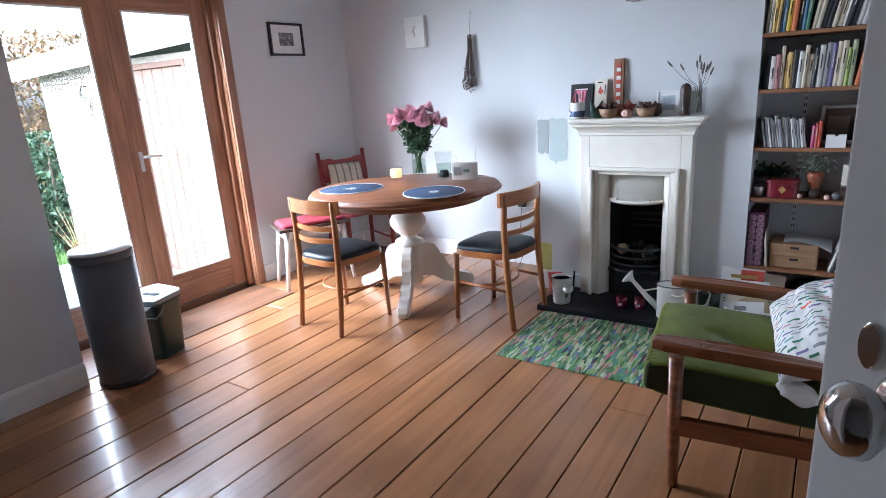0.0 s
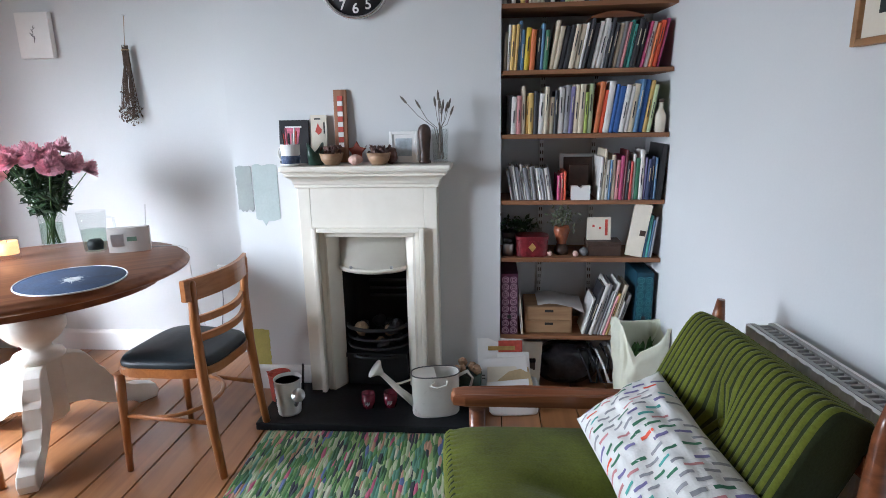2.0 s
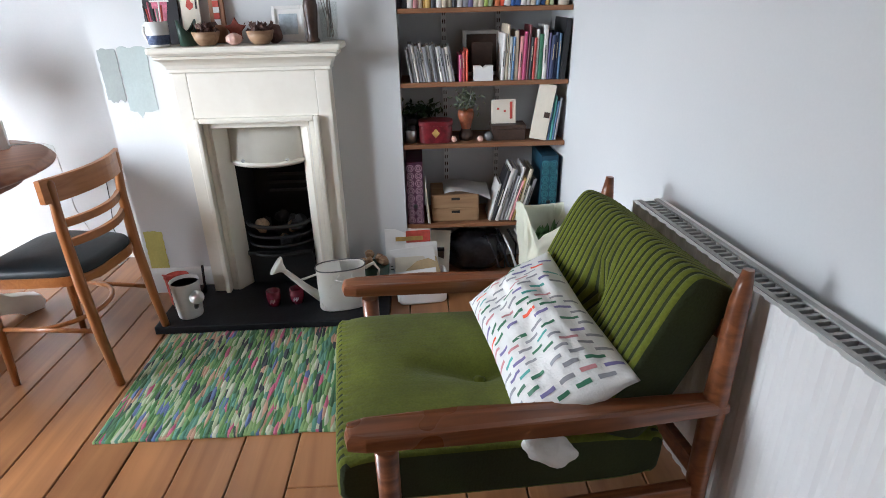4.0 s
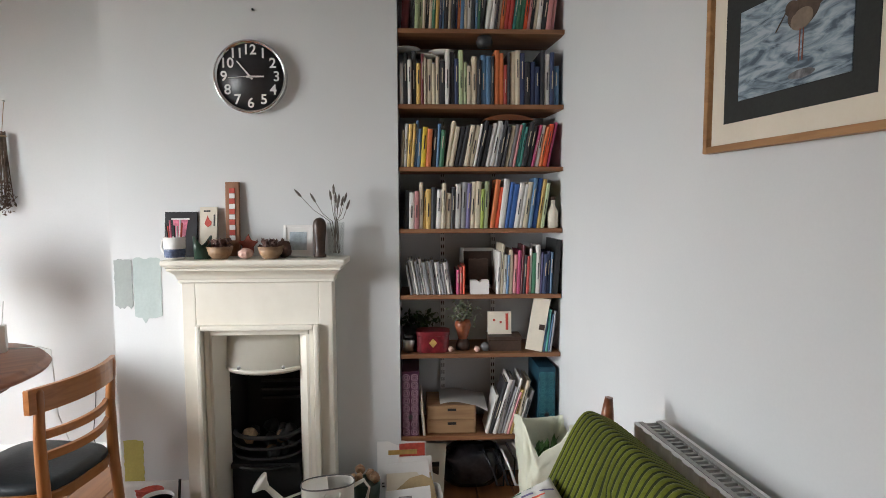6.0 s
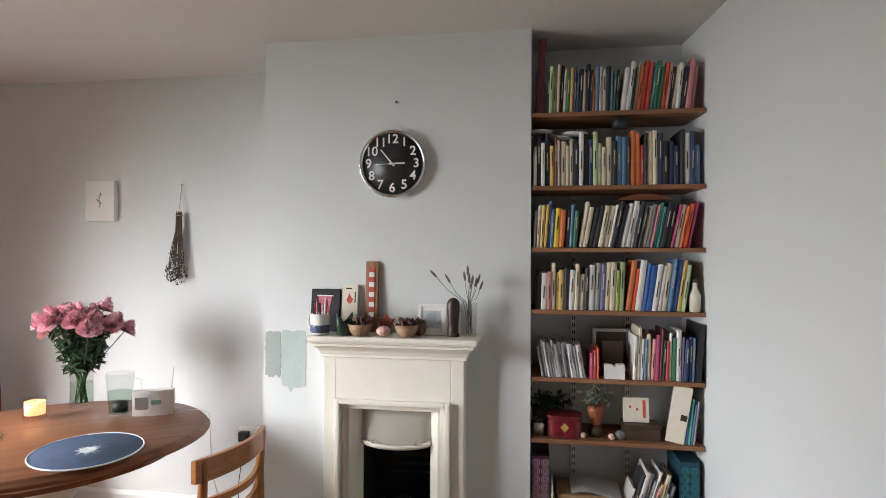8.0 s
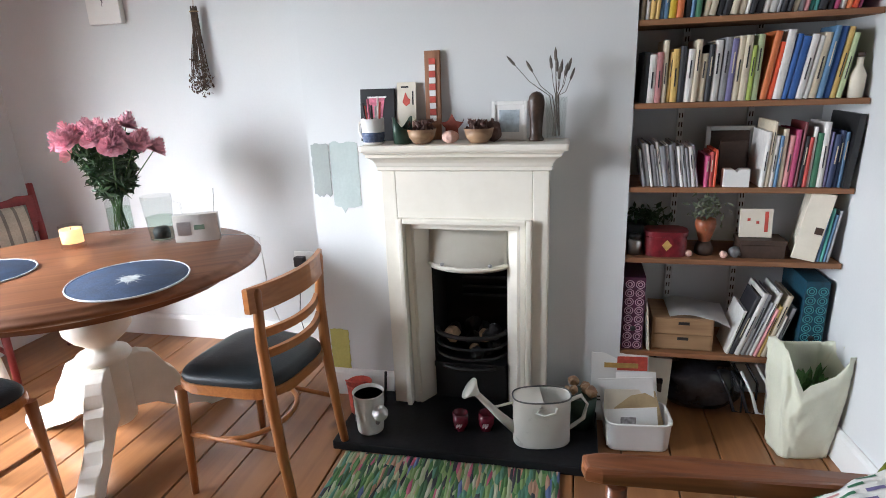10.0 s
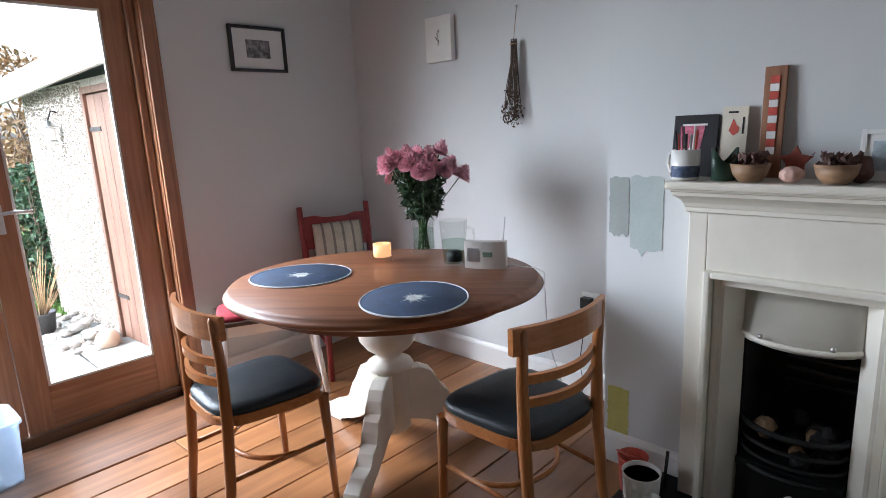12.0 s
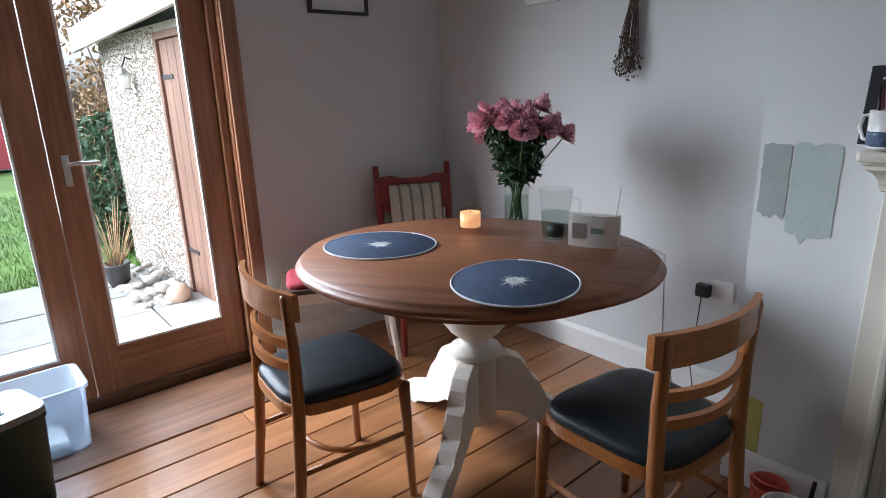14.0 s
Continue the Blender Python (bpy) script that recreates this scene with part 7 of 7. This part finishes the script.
# ---- cushion on the armchair ----
def scatter_cushion():
    m = Matrix.Translation((0.955, 2.262, 0.528)) @ Euler((0, 0, radians(-4))).to_matrix().to_4x4() @ Matrix.Rotation(radians(12), 4, "X") @ Matrix.Rotation(radians(-31), 4, "Y") @ Matrix.Rotation(radians(14), 4, "Z")
    c = thing("scatter_cushion", "white scatter cushion printed with coloured dashes", "cushion", m)
    lx, ly, th = 0.27, 0.555, 0.082

    def surfpt(u, v, side):
        e = max(0.0, (1 - abs(u) ** 2.4)) ** 0.55 * max(0.0, (1 - abs(v) ** 2.4)) ** 0.55
        pin = 1 - 0.07 * (1 - abs(v)) * abs(u) ** 3 - 0.0
        pin2 = 1 - 0.07 * (1 - abs(u)) * abs(v) ** 3
        w = 0.014 * noise.noise(Vector((u * 1.9, v * 2.2, side * 3.0))) + 0.006 * noise.noise(Vector((u * 5, v * 4, side)))
        return Vector((u * lx / 2 * pin, v * ly / 2 * pin2, side * th * e + w * e * 2.0))
    n = 34
    bm = bmesh.new()
    for side in (1, -1):
        g = [[bm.verts.new(surfpt(-1 + 2 * i / n, -1 + 2 * j / n, side)) for i in range(n + 1)] for j in range(n + 1)]
        for j in range(n):
            for i in range(n):
                q = (g[j][i], g[j][i + 1], g[j + 1][i + 1], g[j + 1][i])
                bm.faces.new(q if side > 0 else q[::-1]).smooth = True
    bmesh.ops.remove_doubles(bm, verts=bm.verts[:], dist=0.0004)
    part("cover", bm, "linen", c, "white cotton cover")
    bm = bmesh.new()
    bmesh.ops.create_icosphere(bm, subdivisions=4, radius=1.0)
    for v in bm.verts:
        k = 1 + 0.22 * noise.noise(v.co * 1.6 + Vector((4, 1, 0))) + 0.06 * noise.noise(v.co * 5)
        v.co = Vector((0.056 * v.co.x * k, 0.032 * v.co.y * k, 0.036 * v.co.z * k - 0.012 * v.co.x))
    for f in bm.faces:
        f.smooth = True
    part("cover_corner", bm, "linen", c, "white cotton corner pushed under the arm", m.inverted() @ Matrix.Translation((0.932, 2.002, 0.408)))
    rnd = random.Random(91)
    sets = {"bk_R": bmesh.new(), "bk_s": bmesh.new(), "bk_g": bmesh.new(), "bk_T": bmesh.new(), "bk_p": bmesh.new(), "bk_v": bmesh.new()}
    keys = list(sets)
    for side in (1, -1):
        for r in range(5):
            for q in range(24):
                u0 = -0.92 + 1.84 * (r + 0.25 + 0.5 * (q % 2)) / 5
                v0 = -0.94 + 1.88 * (q + 0.5) / 24
                k = keys[rnd.choice((0, 1, 1, 2, 3, 4, 5, 1))]
                du, dv = rnd.uniform(0.10, 0.14), 0.0155
                if abs(u0) + du > 0.97 or rnd.random() < 0.12:
                    continue
                b_ = sets[k]
                cols = []
                for t in range(4):
                    uu = u0 - du + 2 * du * t / 3
                    cols.append([b_.verts.new(surfpt(uu, v0 - s * dv, side) + Vector((0, 0, side * 0.0011))) for s in (-1, 1)])
                for a, b2 in zip(cols, cols[1:]):
                    b_.faces.new((a[0], a[1], b2[1], b2[0]) if side > 0 else (a[1], a[0], b2[0], b2[1])).smooth = True
    for k, b_ in sets.items():
        me = mesh_of("dash_print", b_, k)
        ob = new("dash_print", me)
        ob.parent = c
        tagged(ob, COLNAME[k[-1]] + " printed dashes", kind="stuff")


M["linen"] = surf("white_cotton", (0.76, 0.75, 0.71), 0.9, 0.05, 14, 200, 0.25)
scatter_cushion()


# ---- radiator ----
def radiator():
    m = EAST @ pose(0, 0, 0)
    r = thing("radiator", "white panel radiator with grey dusty top grille", "radiator", m)
    y0, y1, z0, z1 = -2.35, -0.975, 0.14, 0.735
    bm = bmesh.new()
    n = 28
    pts = []
    for k in range(n):
        a = y0 + (y1 - y0) * k / n
        w = (y1 - y0) / n
        pts += [(-0.131, a + 0.10 * w), (-0.135, a + 0.3 * w), (-0.135, a + 0.7 * w), (-0.131, a + 0.90 * w)]
    outline = [(-0.120, y0)] + pts + [(-0.120, y1)]
    prism(bm, outline, z0, z1, bev=0.0)
    part("front_panel", bm, "trim", r, "fluted white steel panel")
    part("back_panel", boxes((-0.052, -0.040, y0, y1, z0, z1), bev=0.003), "trim", r)
    part("side_cover", boxes((-0.1195, -0.0525, y0, y0 + 0.004, z0 + 0.02, z1 - 0.006)), "trim", r)
    part("side_cover", boxes((-0.1195, -0.0525, y1 - 0.004, y1, z0 + 0.02, z1 - 0.006)), "trim", r)
    bm = bmesh.new()
    k = y0 + 0.02
    while k < y1 - 0.02:
        box(bm, -0.108, -0.064, k, k + 0.008, z1 - 0.03, z1 - 0.004)
        k += 0.022
    part("grille", bm, "dustgrey", r, "grey dusty convector fins")
    part("grille_tray", boxes((-0.1185, -0.0535, y0 + 0.006, y1 - 0.006, z1 - 0.034, z1 - 0.031)), "dustgrey", r)
    part("top_rail", boxes((-0.1195, -0.106, y0 + 0.005, y1 - 0.005, z1 - 0.004, z1 + 0.001), (-0.066, -0.0525, y0 + 0.005, y1 - 0.005, z1 - 0.004, z1 + 0.001)), "dustgrey", r)
    for y in (y0 + 0.15, y1 - 0.15):
        part("wall_bracket", boxes((-0.0398, -0.001, y - 0.015, y + 0.015, z0 + 0.1, z1 - 0.1)), "trim", r)
    for y in (y0 - 0.03, y1 + 0.03):
        bm = bmesh.new()
        tube(bm, [(-0.088, y, 0.0), (-0.088, y, 0.17)], 0.0085, 10)
        tube(bm, [(-0.088, y, 0.17), (-0.088, y + (0.03 if y < -1.5 else -0.03), 0.17)], 0.012, 10)
        part("pipe", bm, "chrome", r, "small valve and pipe")


M["dustgrey"] = surf("dusty_grey_paint", (0.40, 0.40, 0.38), 0.7, 0.15, 12, 80, 0.15)
radiator()


# ---- the room's own door ----
def room_door():
    hx, hy = 1.56, 0.272
    ang = math.degrees(math.atan2(0.835 - hy, 0.968 - hx))
    m = pose(hx, hy, 0, 0, 0, ang)
    w = math.hypot(0.968 - hx, 0.835 - hy)
    d = tagged(new("door_3"), "white painted panelled door standing open", "door", kind="structure")
    d.matrix_basis = m
    t = 0.018
    st = 0.105
    part("stile", boxes((0, st, -t, t, 0.012, 2.03), bev=0.003), "trim", d)
    part("stile", boxes((w - st, w, -t, t, 0.012, 2.03), bev=0.003), "trim", d)
    for z0, z1 in ((0.012, 0.22), (0.80, 0.92), (1.92, 2.03)):
        part("rail", boxes((st, w - st, -t + 0.0005, t - 0.0005, z0, z1), bev=0.002), "trim", d)
    for z0, z1 in ((0.22, 0.80), (0.92, 1.92)):
        part("panel", boxes((st - 0.005, w - st + 0.005, -0.006, 0.006, z0 - 0.004, z1 + 0.004)), "trim", d)
        b = 0.014
        for s in (-1, 1):
            ya, yb = sorted((s * 0.006, s * (t - 0.002)))
            part("panel_mould", boxes((st, st + b, ya, yb, z0, z1), (w - st - b, w - st, ya, yb, z0, z1), (st + b, w - st - b, ya, yb, z0, z0 + b), (st + b, w - st - b, ya, yb, z1 - b, z1), bev=0.004), "trim", d)
    for s in (-1, 1):
        k = part("knob", lathe(bmesh.new(), [(0.0, 0.074), (0.014, 0.073), (0.026, 0.064), (0.030, 0.052), (0.026, 0.04), (0.014, 0.031), (0.010, 0.026), (0.010, 0.008), (0.022, 0.005), (0.027, 0.0), (0.0, 0.0)], n=36), "chrome", d, "polished chrome oval knob")
        k.matrix_basis = pose(w - 0.085, s * t, 1.05, -90 * s, 0, 0) @ Matrix.Diagonal((1, 1.25, 1, 1))
    e = part("escutcheon", prism(bmesh.new(), ring(28, 0.011, 0.024), 0.0, 0.004, bev=0.0015), "chrome", d, "chrome keyhole plate")
    e.matrix_basis = pose(w - 0.05, t, 1.10, -90, 0, 0)
    fr = tagged(new("door_casing"), "white painted door casing", "frame", kind="structure")
    part("jamb", boxes((0.28, 0.31, 0.10, 0.25, 0, 2.06)), "trim", fr)
    part("jamb", boxes((1.57, 1.60, 0.10, 0.25, 0, 2.06)), "trim", fr)
    part("head", boxes((0.31, 1.57, 0.10, 0.25, 2.035, 2.06)), "trim", fr)
    part("architrave", boxes((0.21, 0.295, 0.251, 0.27, 0, 2.12), (0.295, 1.64, 0.251, 0.27, 2.045, 2.12), bev=0.004), "trim", fr)


room_door()


# ---- bins by the garden doors ----
M["green_c"] = surf("dark_green_caddy", (0.007, 0.036, 0.036), 0.45, 0.2, 10, 90, 0.06)
M["lid_g"] = surf("grey_green_lid", (0.17, 0.20, 0.20), 0.4, 0.1, 10, 90, 0.05)
M["liner"] = surf("white_bin_liner", (0.72, 0.73, 0.70), 0.5, 0.06, 14, 80, 0.3)
M["clearbox"] = surf("cloudy_clear_plastic", (0.66, 0.74, 0.82), 0.3, 0.06, 8, 80, 0.03)
_t = M["clearbox"].node_tree
_tr, _mx = _t.nodes.new("ShaderNodeBsdfTransparent"), _t.nodes.new("ShaderNodeMixShader")
_tr.inputs[0].default_value, _mx.inputs[0].default_value = (0.86, 0.92, 0.97, 1), 0.55
_t.links.new(_t.nodes["Principled BSDF"].outputs[0], _mx.inputs[1])
_t.links.new(_tr.outputs[0], _mx.inputs[2])
_t.links.new(_mx.outputs[0], _t.nodes["Material Output"].inputs[0])
M["maroon"] = surf("maroon_cloth", (0.16, 0.022, 0.04), 0.9, 0.25, 14, 120, 0.3)


def bins():
    b = thing("pedal_bin", "tall dark grey cylindrical bin with a pale lid", "bin", pose(-2.005, 1.47, 0.0))
    part("body", lathe(bmesh.new(), [(0.0, 0.0), (0.128, 0.0), (0.132, 0.012), (0.138, 0.66), (0.0, 0.66)], n=48), "grey_p", b)
    part("base_ring", lathe(bmesh.new(), [(0.134, 0.0), (0.137, 0.004), (0.137, 0.026), (0.134, 0.03)], n=48), "black_p", b)
    part("collar", lathe(bmesh.new(), [(0.139, 0.655), (0.1405, 0.66), (0.1405, 0.685), (0.137, 0.69), (0.0, 0.69)], n=48), "grey_p", b)
    part("lid", lathe(bmesh.new(), [(0.1395, 0.6915), (0.1405, 0.697), (0.136, 0.708), (0.06, 0.716), (0.0, 0.717)], n=48), "steel", b, "pale shiny metal lid")
    part("pedal", boxes((0.10, 0.155, -0.03, 0.03, 0.008, 0.022), bev=0.004), "black_p", b)
    c = thing("food_caddy", "dark green food-waste caddy with a lined lid", "bin", pose(-2.13, 1.735, 0.0, 0, 0, 18))
    bm = bmesh.new()
    o = ring(36, 0.11, 0.105, 7)
    rings = []
    for s, z in ((0.82, 0.0), (0.84, 0.006), (1.0, 0.31), (1.04, 0.312), (1.04, 0.325), (0.98, 0.325)):
        rings.append([bm.verts.new((x * s, y * s, z)) for x, y in o])
    for a, b_ in zip(rings, rings[1:]):
        for k in range(len(o)):
            bm.faces.new((a[k], a[(k + 1) % len(o)], b_[(k + 1) % len(o)], b_[k])).smooth = True
    bm.faces.new(rings[0])
    bm.faces.new(rings[-1])
    part("body", bm, "green_c", c)
    lid = part("lid", prism(bmesh.new(), ring(36, 0.116, 0.11, 7), 0.327, 0.352, bev=0.007), "lid_g", c, "grey-green lid")
    part("lid_grip", prism(bmesh.new(), ring(28, 0.055, 0.017, 3), 0.3525, 0.356, bev=0.001), "black_p", lid)
    part("grip_bar", prism(bmesh.new(), ring(28, 0.045, 0.009, 3), 0.3565, 0.361, bev=0.001), "lid_g", lid)
    part("liner_edge", prism(bmesh.new(), [(-0.118, 0.27), (-0.118, 0.326), (0.10, 0.326), (0.06, 0.30), (-0.02, 0.285)], -0.1175, -0.1155, axis="y"), "liner", c, "white liner edge hanging out")
    part("bucket_handle", tube(bmesh.new(), [(0.118, -0.05, 0.31), (0.128, -0.09, 0.28), (0.122, -0.12, 0.262), (0.0, -0.128, 0.255), (-0.12, -0.12, 0.262), (-0.122, -0.05, 0.31)], 0.005, 8), "lid_g", c)
    s = thing("storage_box", "open cloudy clear plastic storage box", "storage box", pose(-2.425, 1.80, 0.004, 0, 0, 2))
    bm = bmesh.new()
    o = ring(40, 0.125, 0.205, 9)
    rings = []
    for q, z in ((0.9, 0.0), (0.92, 0.006), (1.0, 0.25), (1.05, 0.252), (1.05, 0.265), (0.985, 0.265), (0.9, 0.01)):
        rings.append([bm.verts.new((x * q, y * q, z)) for x, y in o])
    for a, b_ in zip(rings, rings[1:]):
        for k in range(len(o)):
            bm.faces.new((a[k], a[(k + 1) % len(o)], b_[(k + 1) % len(o)], b_[k])).smooth = True
    bm.faces.new(rings[0])
    bm.faces.new(rings[-1])
    part("box", bm, "clearbox", s)
    part("contents", boxes((-0.08, 0.09, -0.10, 0.12, 0.0185, 0.05), bev=0.012), "paper", s)
    bm = bmesh.new()
    g = [[bm.verts.new((-0.10 + 0.2 * i / 12, -0.19 + 0.17 * j / 10, 0.20 + 0.11 * math.sin(2.0 * i / 12 + 0.4) + 0.03 * noise.noise(Vector((i * 0.3, j * 0.4, 2))) - 0.06 * j / 10)) for i in range(13)] for j in range(11)]
    for j in range(10):
        for i in range(12):
            bm.faces.new((g[j][i], g[j][i + 1], g[j + 1][i + 1], g[j + 1][i])).smooth = True
    bmesh.ops.solidify(bm, geom=bm.faces[:], thickness=0.006)
    solid("maroon_cloth", bm, "maroon", "crumpled maroon cloth draped in the storage box", "cloth", pose(-2.425, 1.80, 0.004, 0, 0, 2))


bins()


# ---- red chair and white stool in the corner ----
M["stripe"] = surf("striped_ticking", (0.46, 0.41, 0.32), 0.9, 0.15, 10, 120, 0.3)
M["stripe_d"] = surf("ticking_stripe", (0.20, 0.18, 0.15), 0.9, 0.15, 10, 120, 0.3)
M["stoolw"] = surf("white_stool_paint", (0.72, 0.70, 0.67), 0.5, 0.06, 8, 70, 0.08)


def red_chair():
    c = thing("red_chair", "old red painted wooden chair in the corner", "chair", pose(-2.215, 3.585, 0, 0, 0, 248))
    # front towards +y
    for s in (-1, 1):
        part("back_post", tube(bmesh.new(), [(s * 0.19, -0.19, 0.0), (s * 0.19, -0.185, 0.44), (s * 0.195, -0.215, 0.68), (s * 0.20, -0.25, 0.905)], [0.016, 0.019, 0.019, 0.016], 10), "red", c)
        part("front_leg", tube(bmesh.new(), [(s * 0.19, 0.185, 0.0), (s * 0.19, 0.18, 0.43)], [0.015, 0.019], 10), "red", c)
        part("side_stretcher", tube(bmesh.new(), [(s * 0.19, -0.188, 0.2), (s * 0.19, 0.18, 0.2)], 0.01, 8), "red", c)
    top = [(-0.19, 0.76), (0.19, 0.76), (0.19, 0.90), (0.12, 0.905), (0.06, 0.885), (-0.06, 0.885), (-0.12, 0.905), (-0.19, 0.90)]
    tr = part("top_rail", prism(bmesh.new(), top, -0.012, 0.012, axis="y", bev=0.004), "red", c, "shaped red crest rail")
    tr.matrix_basis = pose(0, -0.105, -0.045, 8)
    for z in (0.55, 0.66):
        part("back_slat", boxes((-0.18, 0.18, -0.215, -0.197, z, z + 0.05), bev=0.004), "red", c)
    part("seat", prism(bmesh.new(), ring(36, 0.215, 0.205, 6), 0.43, 0.455, bev=0.006), "red", c)
    k = thing("small_cushion", "beige striped cushion leaning on the red chair", "cushion", pose(-2.215, 3.585, 0, 0, 0, 248) @ pose(0.0, -0.165, 0.665, 102, 0, 0))
    bm = bmesh.new()
    n = 20
    for side in (1, -1):
        g = [[bm.verts.new(((-1 + 2 * i / n) * 0.145, (-1 + 2 * j / n) * 0.145, side * 0.045 * max(0, 1 - abs(-1 + 2 * i / n) ** 2.5) ** 0.5 * max(0, 1 - abs(-1 + 2 * j / n) ** 2.5) ** 0.5)) for i in range(n + 1)] for j in range(n + 1)]
        for j in range(n):
            for i in range(n):
                q = (g[j][i], g[j][i + 1], g[j + 1][i + 1], g[j + 1][i])
                f = bm.faces.new(q if side > 0 else q[::-1])
                f.smooth = True
                f.material_index = 1 if i % 4 == 0 else 0
    bmesh.ops.remove_doubles(bm, verts=bm.verts[:], dist=0.0004)
    part("cover", bm, ["stripe", "stripe_d"], k)


def white_stool():
    a = math.degrees(math.atan2(0.47, 0.24))
    s = thing("white_stool", "white-legged stool with dark seat and red pad", "stool", pose(-2.255, 3.075, 0, 0, 0, a))
    part("seat", boxes((-0.265, 0.265, -0.155, 0.155, 0.43, 0.452), bev=0.006), "dkbrown", s, "dark brown wooden seat board")
    part("apron", boxes((-0.22, 0.22, -0.125, 0.125, 0.37, 0.4295), bev=0.003), "stoolw", s)
    bm = bmesh.new()
    o = ring(40, 0.24, 0.14, 7)
    rings = []
    for q, z in ((0.98, 0.4525), (1.0, 0.462), (0.98, 0.475), (0.9, 0.482), (0.0, 0.486)):
        rings.append([bm.verts.new((x * max(q, 0.01), y * max(q, 0.01), z)) for x, y in o])
    for r0, r1 in zip(rings, rings[1:]):
        for k in range(len(o)):
            bm.faces.new((r0[k], r0[(k + 1) % len(o)], r1[(k + 1) % len(o)], r1[k])).smooth = True
    part("seat_pad", bm, "redcush", s, "bright red felt seat pad")
    for sx in (-1, 1):
        for sy in (-1, 1):
            part("leg", tube(bmesh.new(), [(sx * 0.255, sy * 0.145, 0.0), (sx * 0.205, sy * 0.115, 0.43)], [0.013, 0.02], 10), "stoolw", s)


red_chair()
white_stool()

floorboards()
